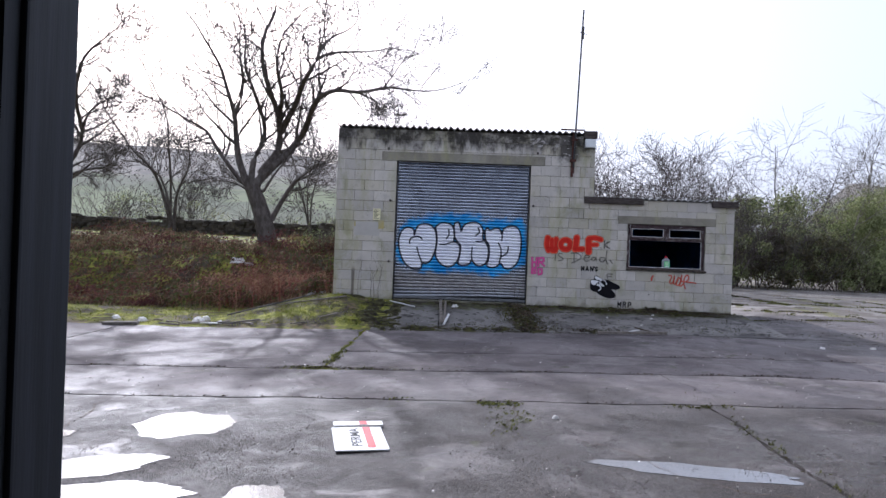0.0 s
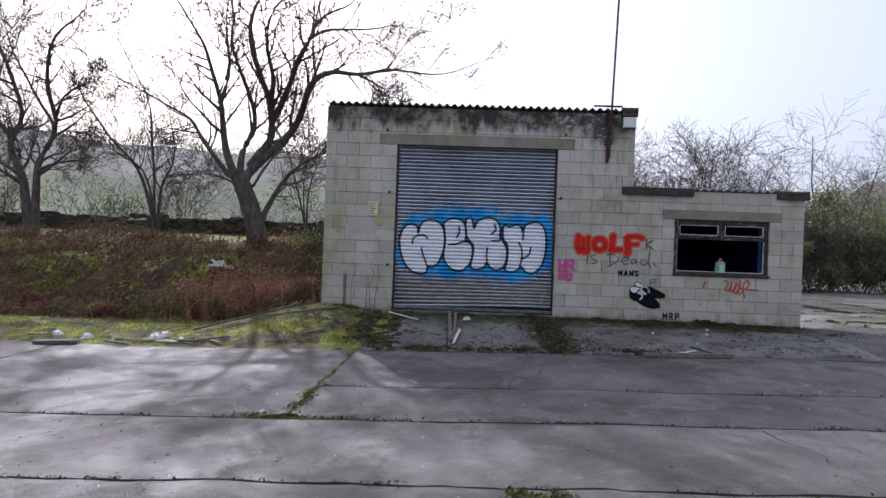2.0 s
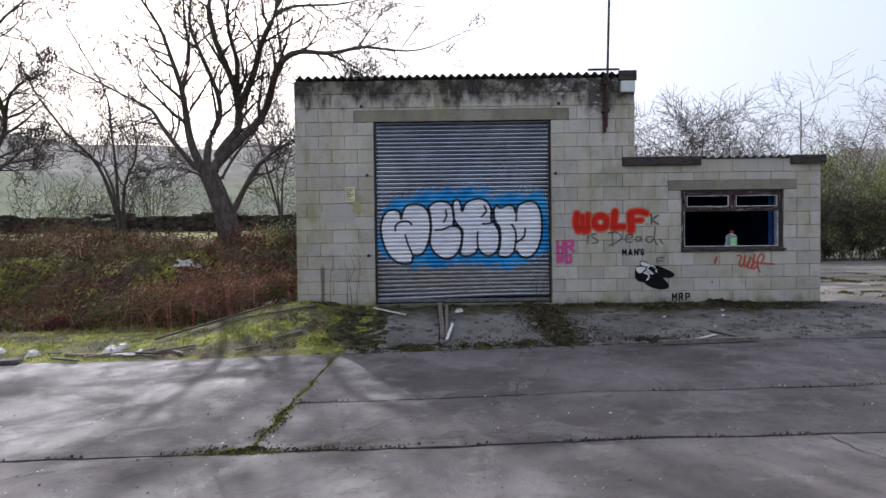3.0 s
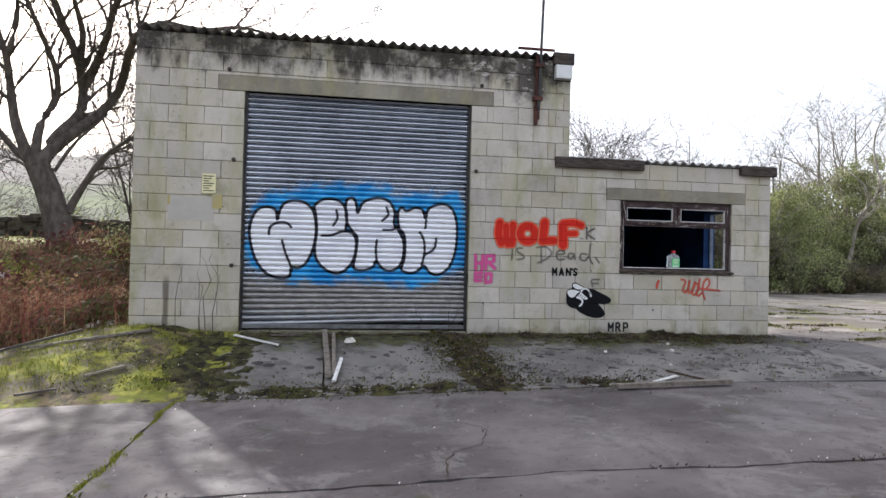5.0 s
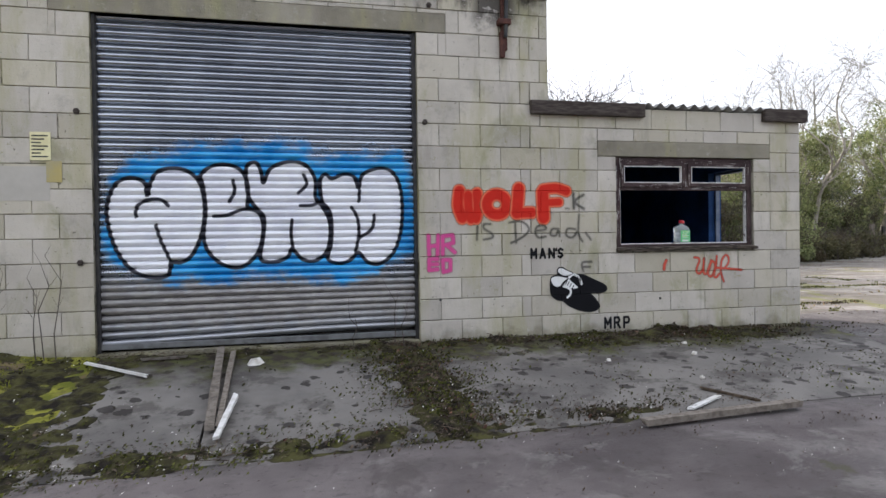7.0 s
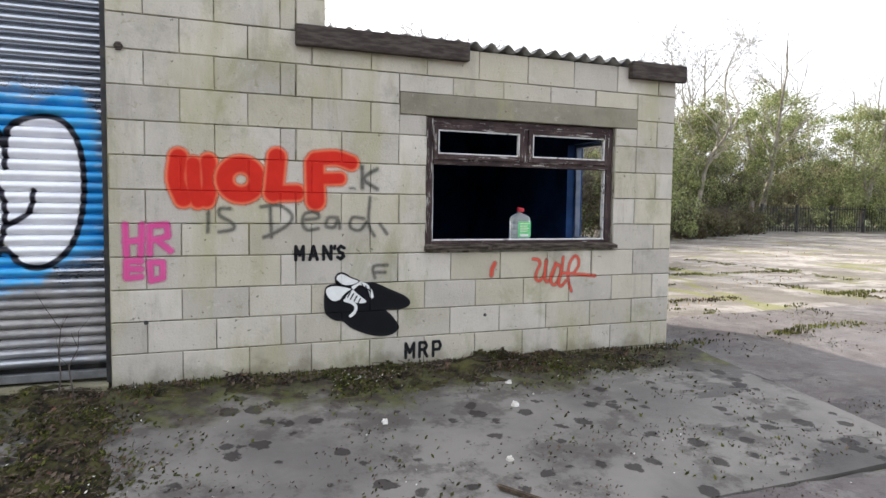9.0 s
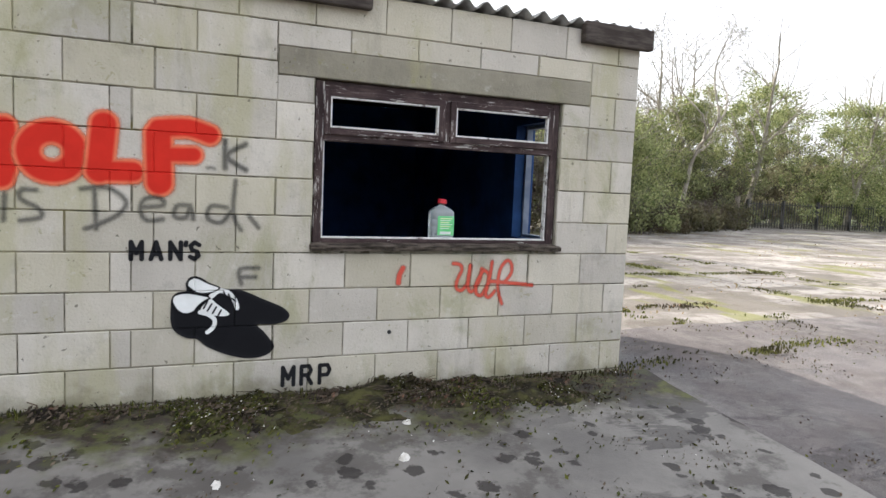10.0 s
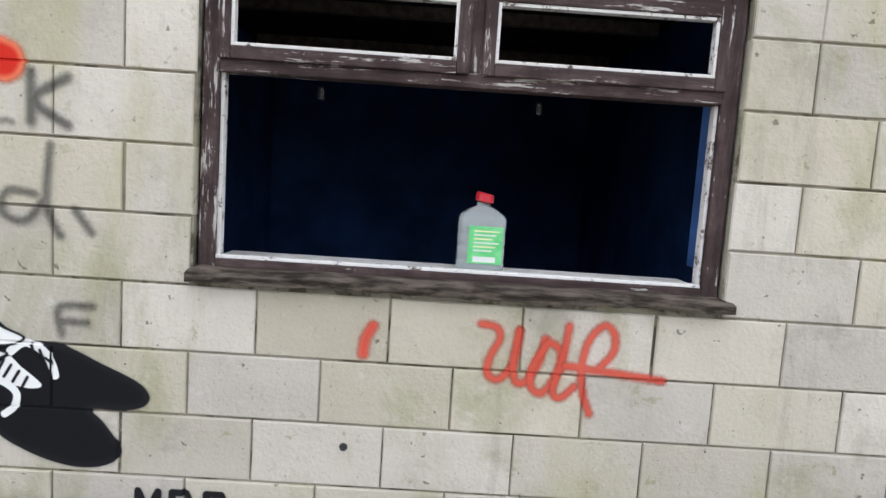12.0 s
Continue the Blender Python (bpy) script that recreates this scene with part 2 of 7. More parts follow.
def paving_material():
    m = Mat("yard_concrete", 0.8)
    big = m.noise(0.55, 5, 0.6)
    col = m.mix(m.ramp(big, 0.35, 0.65), (0.086, 0.073, 0.071), (0.168, 0.146, 0.140))
    col = m.mix(m.math("MULTIPLY", m.ramp(m.noise(1.4, 6, 0.72, dist=0.5), 0.52, 0.62), 0.55), col, (0.215, 0.198, 0.185))
    col = m.mix(m.math("MULTIPLY", m.ramp(m.noise(0.9, 6, 0.7, m.scaled(m.pos, (1.0, 0.55, 1)), dist=0.8), 0.55, 0.63), 0.5), col, (0.062, 0.052, 0.047))
    col = m.mix(m.math("MULTIPLY", m.ramp(m.noise(2.6, 6, 0.7), 0.5, 0.72), 0.6), col, (0.075, 0.068, 0.06))
    # damp, dirty ground nearer the shed
    damp = m.ramp(m.math("ADD", m.axis(1), m.math("MULTIPLY", m.noise(0.9, 5, 0.65), 4.5)), 9.6, 7.6)
    damp = m.math("MAXIMUM", damp, m.math("MULTIPLY", m.ramp(m.axis(0), 5.8, 6.8), m.ramp(m.noise(1.1, 5, 0.65), 0.35, 0.6, 0.45, 1.0)))
    col = m.mix(m.math("MULTIPLY", damp, 0.62), col, m.mix(m.ramp(m.noise(3.2, 5, 0.7), 0.4, 0.6), (0.045, 0.04, 0.036), (0.10, 0.088, 0.078)))
    # exposed stones where the skin has worn off
    worn = m.math("MULTIPLY", m.ramp(m.noise(1.3, 5, 0.65, dist=0.4), 0.36, 0.50), m.ramp(m.axis(1), 6.5, 5.6))
    vor = m.nt.nodes.new("ShaderNodeTexVoronoi")
    vor.inputs["Scale"].default_value = 95
    m.put(vor.inputs["Vector"], m.pos)
    pebble = m.ramp(vor.outputs["Distance"], 0.15, 0.55, 1.0, 0.0)
    grit = m.mix(pebble, (0.028, 0.023, 0.02), (0.15, 0.13, 0.115))
    col = m.mix(m.math("MULTIPLY", worn, 0.8), col, grit)
    col = m.mix(m.math("MULTIPLY", m.ramp(m.noise(1.7, 4, dist=0.6), 0.64, 0.7), 0.5), col, (0.06, 0.065, 0.02))
    rough = m.math("SUBTRACT", m.ramp(m.noise(0.8, 5, 0.65, dist=0.3), 0.40, 0.62, 0.64, 0.94), m.math("MULTIPLY", damp, 0.15))
    wet = m.math("MULTIPLY", m.ramp(m.noise(1.1, 5, 0.65, dist=0.4), 0.44, 0.56), m.ramp(m.axis(1), 6.2, 4.9))
    m.set("Roughness", m.math("SUBTRACT", rough, m.math("MULTIPLY", wet, 0.22)))
    h = m.math("ADD", m.noise(70, 4), m.math("MULTIPLY", m.math("MULTIPLY", worn, m.noise(120, 3, 0.8)), 2.5))
    m.set("Specular IOR Level", 0.2)
    dirt = m.ramp(m.noise(14, 5, 0.7), 0.56, 0.66)
    col = m.mix(m.math("MULTIPLY", dirt, 0.45), col, (0.05, 0.045, 0.04))
    # wet dark patches near the end of the lower part
    pool = m.math("MULTIPLY", m.ramp(m.noise(1.5, 5, 0.62, m.scaled(m.pos, (0.8, 1.7, 1)), 0.3), 0.54, 0.58), m.math("MULTIPLY", m.ramp(m.axis(1), 11.0, 12.4), m.ramp(m.math("ABSOLUTE", m.math("ADD", m.axis(0), -6.4)), 1.5, 0.8)))
    col = m.mix(m.math("MULTIPLY", pool, 0.55), col, (0.036, 0.032, 0.031))
    m.bump(m.math("ADD", h, m.math("MULTIPLY", m.noise(26, 5, 0.7), 1.1)), 0.8, 0.007)
    return m.done(col)


PAVING = paving_material()


def apron_material():
    m = Mat("apron_concrete", 0.85)
    col = m.mix(m.ramp(m.noise(1.0, 5), 0.35, 0.65), (0.13, 0.12, 0.11), (0.21, 0.195, 0.175))
    vor = m.nt.nodes.new("ShaderNodeTexVoronoi")
    vor.inputs["Scale"].default_value = 5.2
    m.put(vor.inputs["Vector"], m.pos)
    blob = m.math("ADD", vor.outputs["Distance"], m.math("MULTIPLY", m.math("SUBTRACT", m.noise(19, 4, 0.6), 0.5), 0.46))
    blob = m.math("ADD", blob, m.ramp(m.noise(1.6, 4, 0.6), 0.38, 0.62, 0.16, -0.12))
    spots = m.ramp(blob, 0.27, 0.20)
    col = m.mix(m.math("MULTIPLY", m.ramp(m.noise(2.3, 6, 0.7), 0.5, 0.62), 0.65), col, (0.065, 0.057, 0.05))
    col = m.mix(m.math("MULTIPLY", spots, 0.8), col, (0.026, 0.022, 0.02))
    foot = m.ramp(m.math("ADD", m.axis(1), m.math("MULTIPLY", m.noise(1.8, 5), 1.6)), 14.55, 14.95)
    col = m.mix(m.math("MULTIPLY", foot, 0.9), col, m.mix(m.ramp(m.noise(7, 4), 0.4, 0.62), (0.035, 0.026, 0.018), (0.075, 0.08, 0.022)))
    # wet dark patches near the end of the lower part
    pool = m.math("MULTIPLY", m.ramp(m.noise(1.5, 5, 0.62, m.scaled(m.pos, (0.8, 1.7, 1)), 0.3), 0.54, 0.58), m.ramp(m.math("ABSOLUTE", m.math("ADD", m.axis(0), -6.4)), 1.5, 0.8))
    col = m.mix(m.math("MULTIPLY", pool, 0.55), col, (0.036, 0.032, 0.031))
    m.bump(m.math("ADD", m.noise(60, 4), m.math("MULTIPLY", spots, 2.0)), 0.5, 0.006)
    return m.done(col)


APRON = apron_material()


def ground_material():
    m = Mat("ground_earth", 0.95)
    x, y = m.axis(0), m.axis(1)
    soil = m.mix(m.ramp(m.noise(2.0, 6), 0.4, 0.6), (0.05, 0.04, 0.028), (0.095, 0.08, 0.05))
    green = m.mix(m.ramp(m.noise(5.0, 5), 0.4, 0.65), (0.13, 0.14, 0.02), (0.29, 0.28, 0.045))
    soil = m.mix(m.ramp(m.noise(3.1, 6, 0.7, dist=0.5), 0.52, 0.62), soil, (0.17, 0.125, 0.075))
    verge = m.mix(m.ramp(m.noise(1.3, 7, 0.72), 0.44, 0.56), soil, green)
    # pale cracked slab with mossy streaks beyond the building
    streak = m.noise(0.8, 5, 0.65, m.scaled(m.pos, (0.6, 1.05, 1)), 0.5)
    pale = m.mix(m.ramp(m.noise(0.5, 5), 0.35, 0.65), (0.17, 0.152, 0.135), (0.29, 0.268, 0.24))
    pale = m.mix(m.ramp(streak, 0.47, 0.58, 0.0, 0.8), pale, (0.10, 0.086, 0.07))
    pale = m.mix(m.ramp(m.noise(3.2, 6, 0.72, m.scaled(m.pos, (1.5, 0.7, 1))), 0.52, 0.6, 0.0, 0.7), pale, (0.12, 0.105, 0.085))
    pale = m.mix(m.math("MULTIPLY", m.ramp(m.noise(6, 5, 0.7), 0.55, 0.65), 0.6), pale, (0.10, 0.085, 0.06))
    pale = m.mix(m.math("MULTIPLY", m.ramp(m.noise(0.6, 4, vec=m.scaled(m.pos, (1.6, 0.5, 1)), dist=0.5), 0.57, 0.64), 0.7), pale, (0.13, 0.13, 0.03))
    col = m.mix(m.ramp(m.math("ADD", x, m.math("MULTIPLY", m.noise(0.8, 3), 1.5)), 6.2, 7.2), verge, pale)
    field = m.mix(m.ramp(m.noise(0.035, 4, dist=0.5), 0.45, 0.55), (0.055, 0.066, 0.03), (0.095, 0.115, 0.046))
    wood = m.mix(m.ramp(m.noise(0.2, 4), 0.4, 0.6), (0.11, 0.10, 0.088), (0.15, 0.135, 0.115))
    z = m.axis(2)
    hill = m.mix(m.ramp(m.math("ADD", z, m.math("MULTIPLY", m.noise(0.02, 3), 22.0)), 26, 32), field, wood)
    dist = m.math("SQRT", m.math("ADD", m.math("MULTIPLY", x, x), m.math("MULTIPLY", y, y)))
    col = m.mix(m.ramp(dist, 50, 70), col, hill)
    m.bump(m.math("ADD", m.noise(25, 5), m.noise(4, 4)), 0.6, 0.02)
    return m.done(col)


EARTH = ground_material()


def shutter_material():
    m = Mat("galvanised_slat", 0.3, 0.9)
    col = m.mix(m.ramp(m.noise(1.2, 5, vec=m.scaled(m.pos, (1.2, 1, 0.8))), 0.35, 0.7), (0.54, 0.565, 0.61), (0.38, 0.40, 0.44))
    height_wobble = m.noise(3.0, 5, vec=m.scaled(m.pos, (2.5, 1, 0.35)))
    height = m.math("ADD", m.axis(2), m.math("MULTIPLY", height_wobble, 0.5))
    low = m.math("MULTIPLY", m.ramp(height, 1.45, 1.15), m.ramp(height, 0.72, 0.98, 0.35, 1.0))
    film = m.ramp(m.noise(1.1, 5, 0.6), 0.35, 0.65, 0.05, 0.3)
    col = m.mix(film, col, (0.24, 0.25, 0.275))
    # brown mottled tone over the lower slats, weaker at the very bottom
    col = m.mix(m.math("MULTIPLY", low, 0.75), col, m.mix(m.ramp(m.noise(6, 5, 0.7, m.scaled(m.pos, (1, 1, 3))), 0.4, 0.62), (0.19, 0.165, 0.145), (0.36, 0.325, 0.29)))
    edge = m.noise(6, 6, 0.68, m.scaled(m.pos, (0.8, 1, 1.3)))
    wisp = m.noise(2.2, 4, 0.6)
    away = m.math("ADD", m.attr("halo"), m.math("MULTIPLY", m.math("SUBTRACT", edge, 0.5), 0.42))
    away = m.math("ADD", away, m.math("MULTIPLY", m.math("SUBTRACT", wisp, 0.5), 0.3))
    blue = m.ramp(away, 0.07, -0.07)
    thick = m.math("MULTIPLY", blue, m.ramp(m.noise(16, 4, 0.7, m.scaled(m.pos, (0.25, 1, 1.5))), 0.25, 0.5, 0.62, 1.0))
    col = m.mix(thick, col, m.mix(m.ramp(wisp, 0.38, 0.62), (0.02, 0.27, 0.62), (0.06, 0.42, 0.80)))
    white = m.ramp(m.attr("fill"), 0.004, -0.012)
    col = m.mix(white, col, m.mix(m.ramp(m.noise(4, 4), 0.4, 0.7), (0.90, 0.90, 0.93), (0.80, 0.80, 0.86)))
    black = m.ramp(m.attr("line"), 0.006, -0.006)
    col = m.mix(black, col, (0.012, 0.012, 0.022))
    painted = m.math("MAXIMUM", m.math("MAXIMUM", blue, white), black)
    # the same lower band is also less metallic and rougher
    low_matt = m.math("MULTIPLY", low, 0.9)
    m.set("Metallic", m.ramp(m.math("MAXIMUM", painted, low_matt), 0.0, 1.0, 0.9, 0.0))
    m.set("Roughness", m.ramp(m.math("MAXIMUM", painted, low_matt), 0.0, 1.0, 0.26, 0.5))
    m.bump(m.noise(30, 3), 0.1, 0.004)
    return m.done(col)


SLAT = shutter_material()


def spray_material(name, core, rim, soft=0.012, strength=1.0):
    """Sprayed paint: opaque inside the stroke, feathered at its edge."""
    m = Mat(name, 0.88)
    m.set("Specular IOR Level", 0.12)
    d = m.attr("edge")
    col = m.mix(m.ramp(d, -0.03, -0.004), core, rim)
    col = m.mul(col, m.mix(m.noise(9, 4), (0.8, 0.8, 0.8), (1.15, 1.15, 1.15)))
    m.set("Alpha", m.math("MULTIPLY", m.ramp(m.math("ADD", d, m.math("MULTIPLY", m.math("SUBTRACT", m.noise(90, 2), 0.5), soft)), soft, -soft), strength))
    return m.done(col)


RED_SPRAY = spray_material("red_spray_paint", (0.60, 0.03, 0.018), (0.78, 0.20, 0.10), 0.016)
GREY_SPRAY = spray_material("dark_grey_spray_paint", (0.035, 0.035, 0.035), (0.07, 0.07, 0.065), 0.014, 0.66)
PINK_SPRAY = spray_material("pink_spray_paint", (0.70, 0.06, 0.28), (0.75, 0.12, 0.36), 0.014, 0.85)
TAG_SPRAY = spray_material("thin_red_spray_paint", (0.60, 0.04, 0.03), (0.64, 0.11, 0.07), 0.011, 0.84)
BLACK_STENCIL = spray_material("black_stencil_paint", (0.010, 0.010, 0.012), (0.016, 0.016, 0.018), 0.003)
WHITE_STENCIL = spray_material("white_stencil_paint", (0.80, 0.80, 0.78), (0.80, 0.80, 0.78), 0.003)


def flaky_material():
    """Dark brown paint that peels in long slivers along each member."""
    m = Mat("flaking_brown_paint", 0.75)
    upright = m.attr("upright")
    flat = m.noise(30, 6, 0.75, m.scaled(m.pos, (0.16, 1, 1.5)))
    tall = m.noise(30, 6, 0.75, m.scaled(m.pos, (1.5, 1, 0.16)))
    grain = m.math("ADD", m.math("MULTIPLY", tall, upright), m.math("MULTIPLY", flat, m.math("SUBTRACT", 1.0, upright)))
    brown = m.mix(m.ramp(m.noise(6, 4), 0.4, 0.65), (0.045, 0.028, 0.028), (0.085, 0.058, 0.055))
    brown = m.mix(m.ramp(grain, 0.42, 0.5, 0.5, 0.0), brown, (0.02, 0.015, 0.014))
    bare = m.mix(m.noise(40, 3), (0.34, 0.31, 0.28), (0.62, 0.60, 0.57))
    peel = m.ramp(m.math("ADD", grain, m.math("ADD", m.attr("wear"), m.math("MULTIPLY", m.math("SUBTRACT", m.noise(3.5, 4), 0.5), 0.22))), 0.605, 0.64)
    m.bump(m.math("ADD", m.math("MULTIPLY", peel, -1.0), grain), 0.6, 0.004)
    return m.done(m.mix(peel, brown, bare))


FLAKY = flaky_material()


def bead_material():
    m = Mat("chipped_white_bead", 0.7)
    worn = m.ramp(m.math("ADD", m.noise(26, 6, 0.75), m.math("MULTIPLY", m.noise(5, 3), 0.3)), 0.70, 0.78)
    return m.done(m.mix(worn, m.mix(m.noise(30, 3), (0.74, 0.73, 0.71), (0.55, 0.53, 0.50)), (0.10, 0.07, 0.06)))


BEAD = bead_material()
SILL_WOOD = plain("rotting_sill", (0.022, 0.017, 0.012), (0.13, 0.105, 0.085), 26, 0.9, 0, 0.9, (0.3, 1, 2))


def water_material():
    m = Mat("rain_water", 0.13)
    m.set("IOR", 1.4)
    m.set("Coat Weight", 1.0)
    m.set("Coat IOR", 1.6)
    m.set("Coat Roughness", 0.22)
    m.set("Specular IOR Level", 0.5)
    m.bump(m.noise(9, 3), 0.05, 0.004)
    return m.done((0.035, 0.03, 0.025))


WATER = water_material()
m_ = Mat("clear_bottle_plastic", 0.18)
m_.set("Transmission Weight", 0.72)
m_.set("IOR", 1.25)
BOTTLE = m_.done((0.86, 0.91, 0.92))
RED_CAP = plain("red_cap", (0.55, 0.015, 0.03), (0.45, 0.012, 0.025), 20, 0.4, 0, 0.05)
GREEN_LABEL = plain("green_label", (0.10, 0.52, 0.16), (0.20, 0.62, 0.26), 20, 0.5, 0, 0.05)

# ---- painted letter shapes on the shutter and wall ----
LETTER_W = [(-1.093, 1.883), (-1.114, 2.007), (-1.243, 2.051), (-1.376, 1.986), (-1.453, 1.791), (-1.444, 1.572), (-1.366, 1.325), (-1.23, 1.148), (-1.054, 1.081), (-0.911, 1.105), (-0.886, 1.222), (-0.799, 1.223), (-0.691, 1.294), (-0.599, 1.505), (-0.567, 1.757), (-0.606, 1.994), (-0.717, 2.117), (-0.868, 2.148), (-1.002, 2.108), (-1.068, 1.995)]
LETTER_E = [(-0.586, 1.967), (-0.607, 2.078), (-0.512, 2.165), (-0.375, 2.189), (-0.235, 2.145), (-0.164, 2.021), (-0.153, 1.88), (-0.16, 1.767), (-0.061, 1.713), (-0.017, 1.601), (-0.029, 1.431), (-0.083, 1.289), (-0.193, 1.183), (-0.304, 1.159), (-0.443, 1.213), (-0.555, 1.338), (-0.59, 1.491), (-0.566, 1.729)]
LETTER_K = [(-0.162, 1.88), (-0.179, 2.133), (-0.139, 2.205), (-0.069, 2.207), (-0.025, 2.11), (-0.01, 2.011), (0.045, 2.14), (0.156, 2.206), (0.298, 2.227), (0.427, 2.18), (0.506, 2.04), (0.503, 1.868), (0.562, 1.784), (0.636, 1.642), (0.647, 1.471), (0.604, 1.298), (0.484, 1.211), (0.356, 1.232), (0.26, 1.336), (0.227, 1.265), (0.115, 1.212), (-0.026, 1.219), (-0.055, 1.289), (-0.024, 1.459), (-0.013, 1.657), (-0.076, 1.741)]
LETTER_M = [(0.561, 1.827), (0.549, 2.041), (0.609, 2.106), (0.667, 2.059), (0.787, 2.105), (0.898, 2.08), (0.941, 1.966), (0.977, 2.097), (1.136, 2.168), (1.284, 2.143), (1.375, 1.992), (1.402, 1.746), (1.377, 1.484), (1.297, 1.279), (1.152, 1.167), (1.019, 1.189), (0.931, 1.289), (0.859, 1.221), (0.744, 1.18), (0.613, 1.227), (0.648, 1.385), (0.657, 1.586), (0.634, 1.728)]
BUBBLES = [LETTER_W, LETTER_E, LETTER_K, LETTER_M]
BUBBLE_LINES = [
    [(-1.198, 1.673), (-1.186, 1.77), (-1.093, 1.834), (-0.971, 1.837), (-0.903, 1.777)],
    [(-1.022, 1.594), (-0.979, 1.442), (-0.909, 1.277), (-0.88, 1.194)],
    [(-0.303, 2.031), (-0.287, 1.919), (-0.341, 1.819)],
    [(-0.491, 1.675), (-0.367, 1.683), (-0.229, 1.737), (-0.132, 1.739)],
    [(0.385, 2.093), (0.415, 1.994), (0.331, 1.907)],
    [(0.264, 1.635), (0.252, 1.492), (0.269, 1.35)],
    [(0.347, 1.779), (0.461, 1.782), (0.533, 1.812)],
    [(0.865, 1.762), (0.925, 1.648), (0.936, 1.476), (0.901, 1.303)],
    [(0.95, 1.937), (0.943, 1.822)],
    [(1.1, 1.681), (1.073, 1.536), (0.943, 1.447)],
]
HALO = [
    [(-1.528, 1.543), (-1.48, 1.846), (-1.246, 2.183), (-0.843, 2.308), (-0.488, 2.376), (0.352, 2.392), (0.497, 2.297), (1.134, 2.318), (1.49, 2.214), (1.503, 1.398), (1.328, 1.193), (1.124, 1.074), (0.776, 0.971), (0.63, 1.07), (0.288, 1.038), (-0.108, 1.091), (-0.44, 1.045), (-0.878, 1.055), (-1.23, 1.162), (-1.471, 1.296)],
]
RED_WORD = [
    (0.074, [(1.992, 1.925), (1.975, 1.77), (2.02, 1.64)]),
    (0.066, [(2.085, 1.88), (2.09, 1.74), (2.115, 1.625)]),
    (0.070, [(2.185, 1.90), (2.195, 1.75), (2.17, 1.635)]),
    (0.074, [(2.405 + 0.113 * math.cos(0.5236 * k), 1.782 + 0.108 * math.sin(0.5236 * k)) for k in range(13)]),
    (0.080, [(2.655, 1.95), (2.637, 1.76), (2.63, 1.69)]),
    (0.072, [(2.62, 1.69), (2.80, 1.695)]),
    (0.084, [(2.93, 1.91), (2.937, 1.64)]),
    (0.068, [(2.933, 1.945), (3.087, 1.96), (3.205, 1.928)]),
    (0.058, [(2.952, 1.80), (3.12, 1.808)]),
]
GREY_WORDS = [
    (0.0115, [(2.184, 1.548), (2.177, 1.408)]),
    (0.0115, [(2.329, 1.573), (2.263, 1.574), (2.257, 1.525), (2.338, 1.476), (2.35, 1.429), (2.253, 1.409)]),
    (0.0115, [(2.606, 1.599), (2.616, 1.369)]),
    (0.0115, [(2.542, 1.589), (2.671, 1.601), (2.762, 1.534), (2.738, 1.465), (2.64, 1.403), (2.56, 1.369)]),
    (0.0115, [(2.838, 1.497), (2.956, 1.511), (2.938, 1.554), (2.862, 1.544), (2.838, 1.483), (2.872, 1.423), (2.957, 1.432)]),
    (0.0115, [(3.103, 1.514), (3.033, 1.512), (3.017, 1.451), (3.078, 1.443), (3.103, 1.505), (3.121, 1.434)]),
    (0.0115, [(3.306, 1.508), (3.217, 1.515), (3.2, 1.444), (3.272, 1.418), (3.334, 1.49)]),
    (0.0115, [(3.354, 1.67), (3.343, 1.472), (3.39, 1.374)]),
    (0.0115, [(3.434, 1.465), (3.491, 1.392)]),
    (0.015, [(3.291, 1.9), (3.293, 1.74)]),
    (0.015, [(3.408, 1.887), (3.301, 1.812), (3.411, 1.735)]),
    (0.00728692, [(3.195, 1.737), (3.215, 1.739), (3.232, 1.734)]),
    (0.0115, [(3.496, 1.146), (3.385, 1.138), (3.396, 1.046)]),
    (0.0115, [(3.386, 1.092), (3.478, 1.091)]),
]
PINK_WORD = [
    (0.0224065, [(1.651, 1.458), (1.656, 1.256)]),
    (0.0224065, [(1.755, 1.458), (1.744, 1.254)]),
    (0.0224065, [(1.649, 1.344), (1.754, 1.352)]),
    (0.0224065, [(1.804, 1.45), (1.801, 1.262)]),
    (0.0224065, [(1.804, 1.45), (1.911, 1.459), (1.918, 1.378), (1.811, 1.352)]),
    (0.0224065, [(1.851, 1.351), (1.933, 1.279)]),
    (0.0224065, [(1.655, 1.212), (1.653, 1.096)]),
    (0.0224065, [(1.655, 1.212), (1.743, 1.21)]),
    (0.0224065, [(1.654, 1.158), (1.743, 1.156)]),
    (0.0224065, [(1.653, 1.096), (1.742, 1.103)]),
    (0.0224065, [(1.8, 1.2), (1.882, 1.198), (1.881, 1.09), (1.807, 1.074), (1.8, 1.2)]),
]
